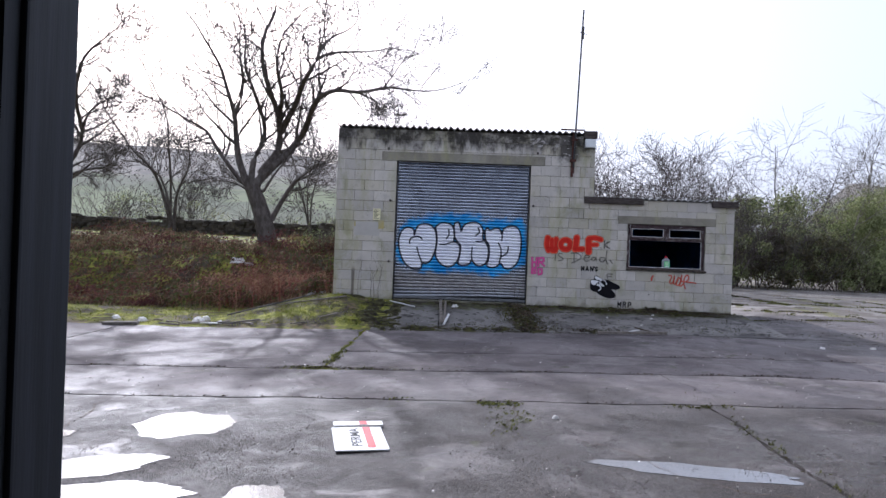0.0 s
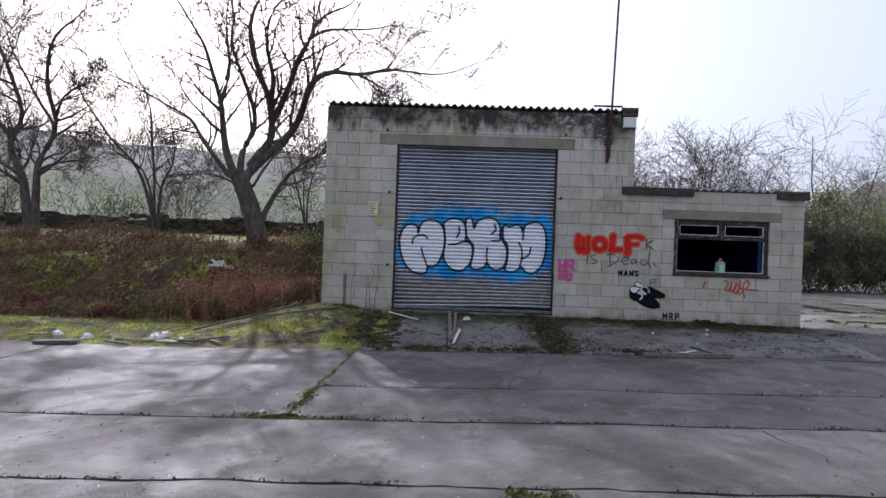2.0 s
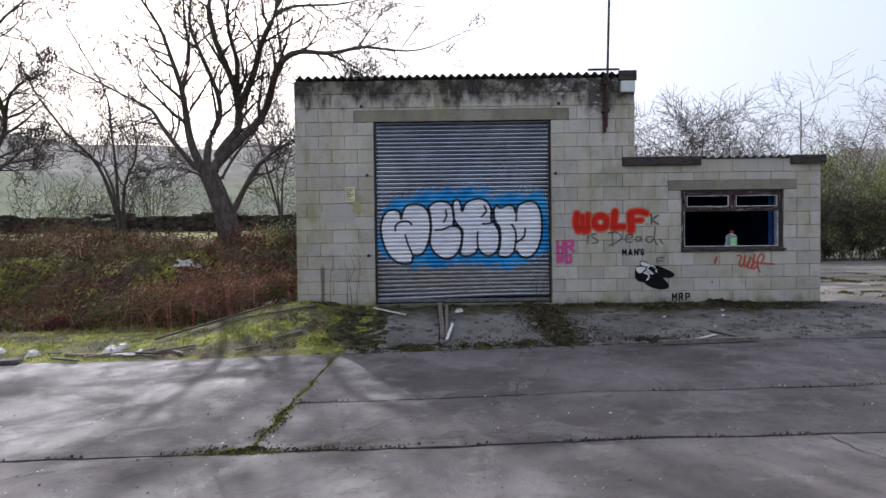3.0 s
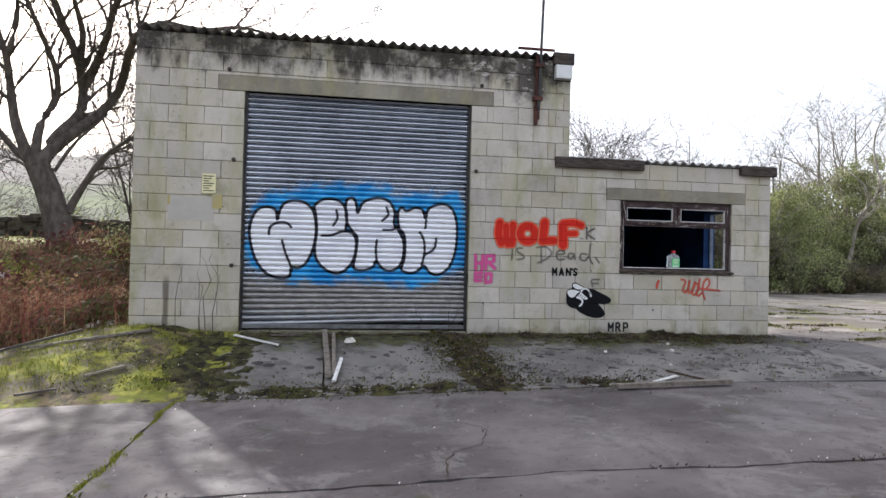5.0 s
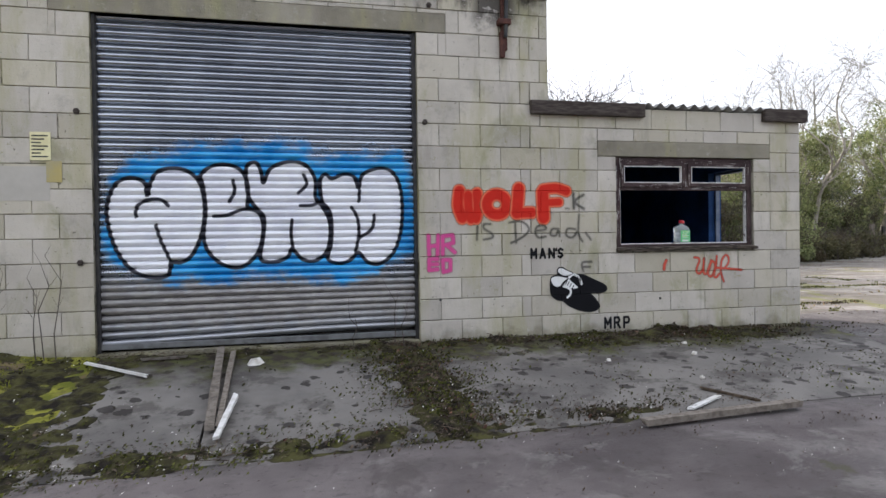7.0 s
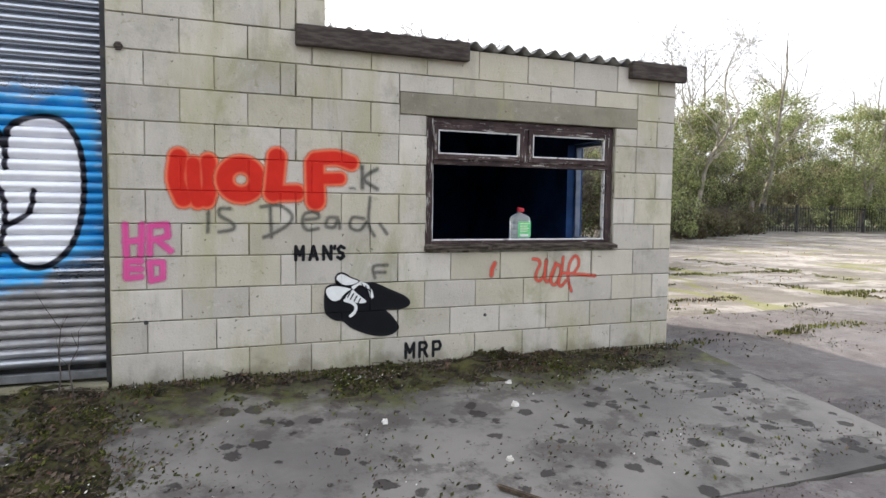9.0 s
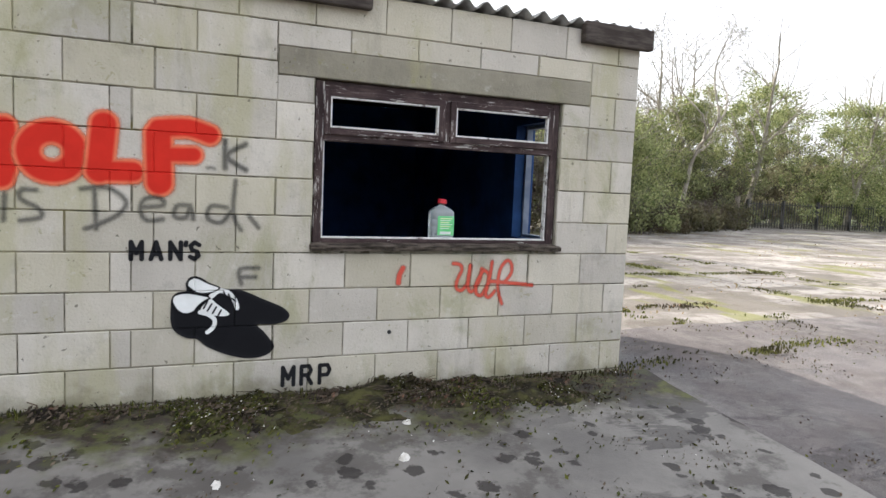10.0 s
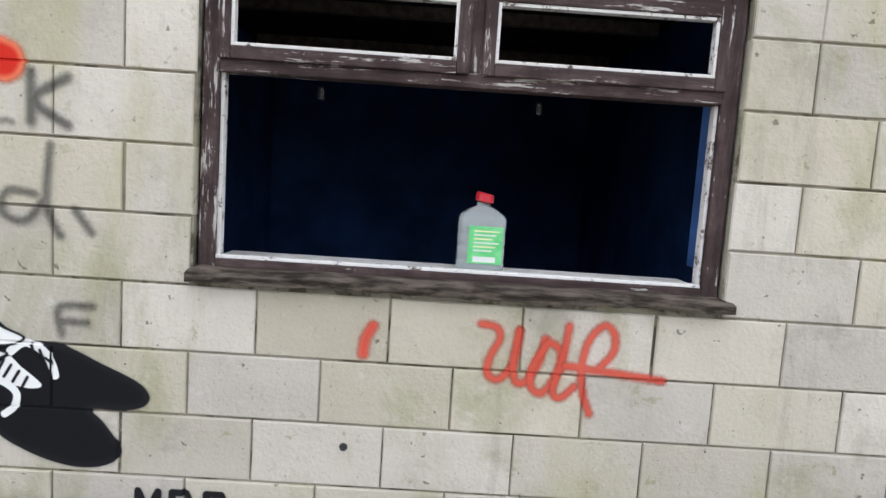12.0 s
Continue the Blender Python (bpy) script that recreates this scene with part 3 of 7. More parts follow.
RED_TAG = [
    (0.0135, [(4.789, 1.170), (4.843, 1.160), (4.855, 1.122), (4.827, 1.062), (4.820, 1.003), (4.856, 0.982), (4.901, 1.028), (4.919, 1.107), (4.919, 1.155)]),
    (0.0135, [(4.919, 1.155), (4.905, 1.047), (4.918, 0.979), (4.956, 0.982), (4.994, 1.053), (5.007, 1.132)]),
    (0.0135, [(5.021, 1.123), (4.971, 1.032), (4.973, 0.963), (5.013, 0.946), (5.055, 1.018), (5.063, 1.093), (5.021, 1.123)]),
    (0.0135, [(5.085, 1.181), (5.071, 1.058), (5.046, 0.958), (5.072, 0.930), (5.117, 0.972)]),
    (0.0135, [(5.177, 0.881), (5.146, 0.964), (5.139, 1.062), (5.159, 1.142), (5.203, 1.189), (5.240, 1.162), (5.240, 1.098), (5.197, 1.042)]),
    (0.014, [(5.082, 1.043), (5.178, 1.035), (5.295, 1.023), (5.416, 1.011)]),
    (0.019, [(4.427, 1.140), (4.404, 1.094), (4.398, 1.043)]),
]
SHOE_SHAPES = [
    [(3.005, 0.956), (3.007, 0.801), (3.077, 0.734), (3.148, 0.718), (3.207, 0.669), (3.325, 0.614), (3.445, 0.587), (3.546, 0.599), (3.597, 0.644), (3.579, 0.692), (3.53, 0.755), (3.495, 0.794), (3.59, 0.793), (3.666, 0.811), (3.688, 0.851), (3.643, 0.9), (3.519, 0.957), (3.397, 1.01), (3.266, 1.022), (3.168, 1.089), (3.11, 1.094), (3.083, 1.058), (3.086, 1.012), (3.036, 1.001)],
    [(3.009, 0.950), (3.022, 0.985), (3.088, 0.999), (3.169, 0.984), (3.215, 0.969), (3.183, 0.948), (3.146, 0.915), (3.126, 0.888), (3.080, 0.876), (3.036, 0.900)],
    [(3.223, 0.960), (3.259, 0.928), (3.329, 0.869), (3.286, 0.854), (3.203, 0.872), (3.165, 0.896), (3.191, 0.936)],
    [(3.090, 1.042), (3.101, 1.077), (3.144, 1.087), (3.204, 1.057), (3.271, 1.027), (3.221, 0.999), (3.149, 1.000)],
]
SHOE_LINES = [
    (0.0125, [(3.162, 0.882), (3.209, 0.867), (3.245, 0.834), (3.238, 0.789), (3.205, 0.760)]),
    (0.0145, [(3.226, 0.978), (3.270, 1.011), (3.325, 0.992), (3.358, 0.952), (3.373, 0.904)]),
]
LACE_TICKS = [
    [(3.204, 0.949), (3.182, 0.905)], [(3.228, 0.931), (3.204, 0.890)], [(3.254, 0.912), (3.233, 0.874)], [(3.282, 0.893), (3.265, 0.859)],
    [(3.294, 1.006), (3.303, 0.979)], [(3.322, 0.988), (3.334, 0.960)], [(3.342, 0.961), (3.364, 0.945)],
]
# limbs as (radius at the root, points across and up)
BIG_TREE = [
    (0.36, [(-7.04, 1.49), (-7.18, 2.17), (-7.42, 2.92), (-7.72, 3.62)]),
    (0.11, [(-7.88, 3.62), (-8.27, 3.95), (-9.11, 4.99), (-9.79, 5.72), (-10.7, 6.2), (-11.7, 6.76), (-13.0, 7.23)]),
    (0.15, [(-7.82, 3.58), (-8.23, 4.5), (-8.35, 5.25), (-8.33, 6.09), (-8.47, 6.76), (-8.89, 7.75), (-9.49, 8.74)]),
    (0.075, [(-8.33, 6.09), (-8.02, 6.77), (-7.93, 7.44), (-8.15, 8.27), (-8.41, 9.1)]),
    (0.13, [(-7.72, 3.62), (-7.73, 4.6), (-7.5, 5.36), (-7.41, 6.11), (-7.59, 7.03), (-7.87, 7.94), (-8.11, 9.02)]),
    (0.05, [(-7.93, 3.5), (-8.35, 3.69), (-9.02, 3.78), (-9.68, 3.55)]),
]
BIG_TREE_EAST = [
    (0.2, [(-7.6, 3.59), (-7.27, 4.35), (-7.03, 4.95), (-6.97, 5.79), (-6.92, 6.38), (-7.11, 7.46), (-7.21, 8.63), (-7.32, 9.63)]),
    (0.09, [(-6.95, 6.12), (-6.66, 6.89), (-6.63, 7.64), (-6.44, 8.48), (-6.17, 9.49)]),
    (0.13, [(-6.99, 5.7), (-6.51, 6.34), (-5.89, 7.07), (-5.23, 7.71), (-4.97, 8.52), (-4.75, 9.2)]),
    (0.06, [(-5.16, 7.85), (-4.65, 8.23), (-3.98, 8.46), (-3.14, 8.6)]),
    (0.17, [(-7.52, 3.73), (-6.91, 4.56), (-6.4, 5.43), (-5.63, 6.32), (-5.21, 6.7), (-4.55, 6.94), (-3.79, 7.01), (-3.04, 7.33), (-2.37, 7.48)]),
    (0.05, [(-3.79, 7.01), (-3.2, 6.83), (-2.52, 6.53)]),
    (0.06, [(-7.26, 3.43), (-6.82, 4.25), (-6.43, 5.09), (-6.34, 5.97), (-5.88, 6.65)]),
    (0.12, [(-7.0, 2.25), (-6.7, 2.85), (-6.18, 3.75), (-5.68, 4.22), (-5.1, 4.6), (-4.6, 4.87)]),
]
MID_TREE = [
    (0.08, [(-11.75, 2.12), (-12.13, 3.42), (-12.64, 4.45), (-13.62, 5.35), (-14.76, 6.78), (-15.77, 8.09)]),
    (0.08, [(-11.61, 2.12), (-11.52, 3.43), (-11.15, 4.36), (-10.8, 5.8), (-10.31, 7.12)]),
    (0.06, [(-11.75, 2.12), (-11.84, 4.73), (-12.03, 6.3), (-12.5, 8.13)]),
    (0.06, [(-11.68, 2.25), (-12.22, 4.07), (-13.19, 4.7), (-13.91, 5.87)]),
]
OLD_TREE = [
    (0.2, [(-15.13, 1.45), (-15.3, 2.78), (-15.53, 3.75), (-16.4, 5.07), (-16.7, 6.53), (-17.15, 8.23)]),
    (0.16, [(-14.94, 1.46), (-14.94, 3.16), (-14.91, 4.13), (-14.71, 5.59), (-14.37, 6.81), (-13.72, 8.03)]),
    (0.07, [(-14.83, 3.77), (-14.34, 4.02), (-13.34, 4.23), (-13.48, 4.77)]),
    (0.07, [(-16.13, 4.71), (-17.44, 5.66), (-18.75, 6.25)]),
    (0.06, [(-14.82, 5.35), (-15.44, 6.55), (-15.86, 7.76)]),
    (0.06, [(-14.65, 5.71), (-13.67, 6.46), (-12.81, 7.08)]),
]
LEANING_TREE = [
    (0.14, [(27.4, 0.3), (27.9, 2.6), (28.4, 5.2), (28.6, 6.8), (28.9, 8.6)]),
    (0.06, [(28.3, 4.8), (27.6, 6.6), (27.2, 8.2)]),
    (0.06, [(28.5, 5.6), (29.6, 7.2), (30.3, 8.6)]),
]
SHRUB_TREE = [
    (0.04, [(-6.08, 2.11), (-6.42, 3.52), (-6.82, 4.63), (-7.29, 5.75)]),
    (0.05, [(-6.04, 2.12), (-6.0, 3.53), (-5.68, 4.67), (-5.29, 5.53)]),
    (0.04, [(-6.08, 2.11), (-6.21, 3.52), (-6.12, 5.08), (-6.02, 6.07)]),
]

# ---- building helpers ----
BASE = {}


class Geo:
    """Collects plain geometry for one mesh."""

    def __init__(self):
        self.v, self.f = [], []

    def quad(self, *pts):
        n = len(self.v)
        self.v += [tuple(p) for p in pts]
        self.f.append(tuple(range(n, n + len(pts))))

    def box(self, x0, x1, y0, y1, z0, z1):
        n = len(self.v)
        self.v += [(x, y, z) for z in (z0, z1) for x, y in ((x0, y0), (x1, y0), (x1, y1), (x0, y1))]
        self.f += [tuple(n + i for i in q) for q in ((3, 2, 1, 0), (4, 5, 6, 7), (0, 1, 5, 4), (1, 2, 6, 5), (2, 3, 7, 6), (3, 0, 4, 7))]

    def tube(self, pts, radii, sides=6, cap=True):
        n = len(self.v)
        pts = [Vector(p) for p in pts]
        for i, p in enumerate(pts):
            d = (pts[min(i + 1, len(pts) - 1)] - pts[max(i - 1, 0)]).normalized()
            a = d.cross(Vector((0, 0, 1)) if abs(d.z) < 0.9 else Vector((1, 0, 0))).normalized()
            b = d.cross(a)
            for k in range(sides):
                w = 2 * math.pi * k / sides
                self.v.append(tuple(p + (a * math.cos(w) + b * math.sin(w)) * radii[i]))
        for i in range(len(pts) - 1):
            for k in range(sides):
                q = n + i * sides
                self.f.append((q + k, q + (k + 1) % sides, q + sides + (k + 1) % sides, q + sides + k))
        if cap:
            self.f.append(tuple(n + k for k in range(sides)))
            self.f.append(tuple(n + (len(pts) - 1) * sides + k for k in reversed(range(sides))))

    def leaf(self, p, size, rng, up=0.3):
        d = Vector((rng.gauss(0, 1), rng.gauss(0, 1), rng.gauss(0, 1) + up)).normalized()
        a = d.orthogonal().normalized()
        b = d.cross(a)
        p = Vector(p)
        w = size * 0.5
        self.quad(p - a * size, p - b * w, p + a * size, p + b * w)

    def mesh(self, name, mat, smooth=False):
        me = bpy.data.meshes.new(name)
        me.from_pydata(self.v, [], self.f)
        me.materials.append(mat)
        if smooth:
            me.shade_smooth()
        return me


def box_geo(x0, x1, y0, y1, z0, z1):
    g = Geo()
    g.box(x0, x1, y0, y1, z0, z1)
    return g


def bevelled(geo, width, segments=2):
    """The same geometry with rounded edges."""
    bm = bmesh.new()
    me = bpy.data.meshes.new("tmp")
    me.from_pydata(geo.v, [], geo.f)
    bm.from_mesh(me)
    bpy.data.meshes.remove(me)
    bmesh.ops.recalc_face_normals(bm, faces=bm.faces)
    bmesh.ops.bevel(bm, geom=list(bm.edges), offset=width, segments=segments, affect="EDGES", profile=0.6)
    out = Geo()
    bm.verts.ensure_lookup_table()
    out.v = [tuple(v.co) for v in bm.verts]
    out.f = [tuple(v.index for v in f.verts) for f in bm.faces]
    bm.free()
    return out


def thing(name, at, label, category, group="", kind=""):
    ob = new(name)
    ob.location = at
    ob.empty_display_size = 0.1
    BASE[ob] = Vector(at)
    return tagged(ob, label, category, group, kind)


def part(name, geo, mat, parent, label="", smooth=False):
    me = geo.mesh(name, mat, smooth)
    me.transform(Matrix.Translation(-BASE[parent]))
    ob = new(name, me)
    ob.parent = parent
    BASE[ob] = BASE[parent]
    return tagged(ob, label) if label else ob


def solo(name, geo, mat, label, category="", kind="", group="", smooth=False):
    ob = new(name, geo.mesh(name, mat, smooth))
    BASE[ob] = Vector((0, 0, 0))
    return tagged(ob, label, category, group, kind)


def cut(rect, holes):
    """What is left of the rectangle (x0, x1, z0, z1) without the holes, as rectangles."""
    left = [rect]
    for hx0, hx1, hz0, hz1 in holes:
        out = []
        for x0, x1, z0, z1 in left:
            if hx1 <= x0 or hx0 >= x1 or hz1 <= z0 or hz0 >= z1:
                out.append((x0, x1, z0, z1))
                continue
            if hx0 > x0:
                out.append((x0, hx0, z0, z1))
            if hx1 < x1:
                out.append((hx1, x1, z0, z1))
            a, b = max(x0, hx0), min(x1, hx1)
            if hz0 > z0:
                out.append((a, b, z0, hz0))
            if hz1 < z1:
                out.append((a, b, hz1, z1))
        left = out
    return left


# ---- plan ----
FACE = 14.53                      # front of the blockwork
XL, XM, XR = -2.93, 3.01, 6.24    # corners of the taller and lower parts
TOP, LOW_TOP = 4.30, 2.86
DEPTH, LOW_DEPTH = 20.2, 19.0
DOOR = (-1.55, 1.55, -0.5, 3.58)
WIN = (3.815, 5.595, 1.255, 2.32)
BLOCK_L, Z0, X0 = 0.4515, 1.01, 3.81
# bed joints: the courses grow a little taller up the wall
BEDS = {k: Z0 + (0.2215 * k if k < 0 else 0.2272 * k + 0.0006 * k * k) for k in range(-5, 17)}


def joint_at(n, k):
    """Place of upright joint n of course k; the blocks of the lower part are cut a little shorter."""
    n += 0.5 if k % 2 == 0 else 0.0
    return X0 + n * (BLOCK_L if n < 0 else 0.447)


def step(a, b, v):
    t = min(max((v - a) / (b - a), 0), 1)
    return t * t * (3 - 2 * t)


def yard(x, y):
    """Height of the paved yard."""
    return max(min(0.024 * x, 0.10), -0.13) * step(0.5, 3.5, y) - 0.02


def ramp_height(x, y):
    """Height of the sloping apron before the door."""
    return yard(x, 12.3) * (1 - step(12.3, 14.5, y)) + (0.355 - 0.004 * (x - 2)) * min(max((y - 12.2) / 2.33, 0), 1)


def hill(x, y):
    r = math.hypot(x, y)
    if r < 70:
        return 0.0
    a = math.degrees(math.atan2(x, y))
    k = 0.112 * step(4, -8, a) + 0.085 * step(24, 31, a) * step(43, 36, a) + 0.015
    if y < 0:
        k = 0.05
    roll = 0.006 * math.sin(a * 0.7) + 0.004 * math.sin(a * 1.9 + 1)
    return (k + roll) * 320 * step(80, 330, r)


def lot_rise(x, y):
    return 0.14 * step(6.2, 8.5, x) * step(12, 16, y)


def ground_height(x, y):
    steep = step(-5.0, -6.6, x)
    rise = steep * (0.25 * step(14.9, 16.2, y) + 1.2 * step(16.1, 18.9, y)) + (1 - steep) * 1.4 * step(14.9, 21.0, y)
    bank = step(-2.4, -3.8, x) * (rise + 0.5 * step(22, 27, y)) * step(75, 45, y)
    bank *= 1 + 0.34 * noise.noise((x * 0.5, y * 0.4, 0)) * step(23, 20, y)
    near = step(-5.4, -2.6, x) * step(-1.2, -1.5, x) * step(18.5, 15.5, y)
    verge = near * max(ramp_height(x, y) - yard(x, y), 0) if y > 12.2 else 0
    verge += step(-1.7, -2.6, x) * step(12.6, 14.2, y) * 0.08 * step(17, 15, y)
    lot = lot_rise(x, y) - 0.05 * step(6.3, 6.5, x) * step(13.7, 13.3, x) * step(16.4, 16.2, y) * step(12, 12.3, y)
    under = -0.07 * step(-11.6, -11.1, x) * step(12.4, 12.1, y) * step(13, 12.5, x)
    rough = 0.02 * noise.noise((x * 2.1, y * 2.1, 3)) if r_near(x, y) else 0
    return yard(x, y) + bank + verge + lot + under + rough + hill(x, y)


def r_near(x, y):
    return y > 12.4 and y < 40 and abs(x) < 30


def spaced(lo, hi, fine, far):
    """Grid lines: evenly spaced between lo and hi, growing outwards to far."""
    mid = list(np.arange(lo, hi + 1e-6, fine))
    out, s, v = [], fine, hi
    while v < far:
        s *= 1.14
        v += s
        out.append(v)
    left, s, v = [], fine, lo
    while v > -far:
        s *= 1.14
        v -= s
        left.append(v)
    return left[::-1] + mid + out


def build_ground():
    xs, ys = spaced(-13, 13, 0.25, 1500), spaced(9, 24, 0.25, 1500)
    g = Geo()
    g.v = [(x, y, ground_height(x, y) - (0.25 if XL + 0.1 < x < XR - 0.1 and 12.5 < y < 19 and x > -1.3 else 0)) for y in ys for x in xs]
    n = len(xs)
    g.f = [(j * n + i, j * n + i + 1, (j + 1) * n + i + 1, (j + 1) * n + i) for j in range(len(ys) - 1) for i in range(n - 1)]
    solo("ground", g, EARTH, "mossy earth and pale broken concrete ground with fields rising to a far hill", "ground", "structure", smooth=True)


build_ground()


def slab_geo(x0, x1, y0, y1, height, seed, thick=0.09, cell=0.3, jag=0.018, wave=0.0):
    """A cast slab with a ragged edge whose top follows the yard."""
    rng = random.Random(seed)
    nx, ny = max(2, round((x1 - x0) / cell)), max(2, round((y1 - y0) / cell))
    g, grid = Geo(), []
    for j in range(ny + 1):
        row = []
        for i in range(nx + 1):
            x, y = x0 + (x1 - x0) * i / nx, y0 + (y1 - y0) * j / ny
            if i in (0, nx):
                x += rng.uniform(0, jag) * (1 if i == 0 else -1) + 0.5 * wave * (noise.noise((round(x), y * 0.8, 8)) + 0.5 * noise.noise((round(x), y * 2.6, 5)))
            if j in (0, ny):
                y += rng.uniform(0, jag) * (1 if j == 0 else -1) + wave * (noise.noise((x * 0.45, round(y * 2), 7)) + 0.4 * noise.noise((x * 1.9, round(y * 2), 3)) + 0.22 * noise.noise((x * 5, round(y * 2), 4)))
            edge = i in (0, nx) or j in (0, ny)
            row.append(len(g.v))
            g.v.append((x, y, height(x, y) + 0.006 * noise.noise((x, y, 2)) - (0.008 if edge else 0)))
        grid.append(row)
    for j in range(ny):
        for i in range(nx):
            g.f.append((grid[j][i], grid[j][i + 1], grid[j + 1][i + 1], grid[j + 1][i]))
    ring = grid[0] + [r[-1] for r in grid[1:-1]] + grid[-1][::-1] + [r[0] for r in grid[1:-1]][::-1]
    low = []
    for k in ring:
        x, y, z = g.v[k]
        low.append(len(g.v))
        g.v.append((x, y, z - thick))
    for a in range(len(ring)):
        b = (a + 1) % len(ring)
        g.f.append((ring[b], ring[a], low[a], low[b]))
    return g


def build_paving():
    pave = thing("pavement", (0, 6, 0), "worn grey concrete yard slabs with mossy cracked joints", "pavement", kind="structure")
    rows = [(-4.0, 1.15, (-6, 7.5)), (1.16, 3.2, (-8.2, 2.58, 7.5)), (3.21, 6.28, (-11.0, -6.2, 2.58, 12)), (6.29, 7.992, (-11.2, 12.5)),
            (8.008, 12.26, (-11.3, -6.6, -1.84)), (8.008, 9.505, (-1.84, 12.6)), (9.51, 12.26, (-1.84, 12.6)), (12.27, 16.4, (6.52, 13.5))]
    k = 0
    for y0, y1, xs in rows:
        for x0, x1 in zip(xs, xs[1:]):
            k += 1
            part("slab", slab_geo(x0 + 0.004, x1 - 0.004, y0, y1, lambda x, y: yard(x, y) + lot_rise(x, y), k, wave=0.11, cell=0.14, jag=0.026), PAVING, pave)
    apron = thing("apron", (2, 13, 0), "sloping grey concrete apron spotted with dark moss before the shutter", "pavement", kind="structure")
    for x0, x1 in ((-1.75, -0.41), (-0.408, 1.22), (1.48, 6.5)):
        k += 1
        part("slab", slab_geo(x0, x1, 12.24, FACE - 0.01, ramp_height, k, 0.3), APRON, apron)
    labels = ("mossy soil and weeds in the broken joint of the apron", "dark moss and soil along the foot of the wall", "mossy soil heaped below the window", "thin moss along the foot of the wall", "dirt and moss along the apron's lower edge", "dirt gathered before the shutter", "mossy soil heaped at the corner of the wall", "moss and earth creeping over the apron's edge")
    for n, (x0, x1, y0, y1, up) in enumerate(SOILS):
        solo("soil_bed", slab_geo(x0, x1, y0, y1, lambda x, y: soil_height(x, y, x0, x1, y0, y1, up), 201 + n, 0.3, 0.04, 0.02), SOIL, labels[n], "soil", "structure")


# beds of earth: x from, to, y from, to, height
SOILS = [(0.95, 1.75, 12.15, FACE - 0.02, 0.075), (1.55, 3.3, FACE - 0.36, FACE - 0.003, 0.045), (3.0, 5.7, FACE - 0.72, FACE - 0.003, 0.055), (5.4, 6.4, FACE - 0.3, FACE - 0.003, 0.04), (-1.9, 3.2, 12.05, 12.65, 0.04), (-1.75, 1.6, FACE - 0.4, FACE + 0.06, 0.04), (-3.0, -1.5, FACE - 0.3, FACE - 0.003, 0.035), (-2.35, -0.95, 12.2, FACE - 0.05, 0.05)]


def soil_height(x, y, x0, x1, y0, y1, up):
    """Uneven earth that sinks below the slab towards its edges."""
    base = max(ramp_height(x, y) if y > 12.3 else yard(x, y), ground_height(x, y) if x < -1.5 else -1)
    mid = min(x - x0, x1 - x, 0.4) / 0.4 if y1 < FACE - 0.01 or x1 - x0 < 1 else min(x - x0, x1 - x, 0.1) / 0.1
    side = min((y - y0) / max(0.6 * (y1 - y0), 0.01), 1) if y1 > FACE - 0.05 and x1 - x0 > 1 else min(y - y0, y1 - y, 0.22) / 0.22
    lump = 0.45 + 1.0 * noise.noise((x * 2.3, y * 2.3, 1)) + 0.7 * noise.noise((x * 7, y * 7, 4)) + 0.35 * noise.noise((x * 19, y * 19, 6))
    return base - 0.03 + up * (0.35 + lump) * max(min(mid, side), 0)


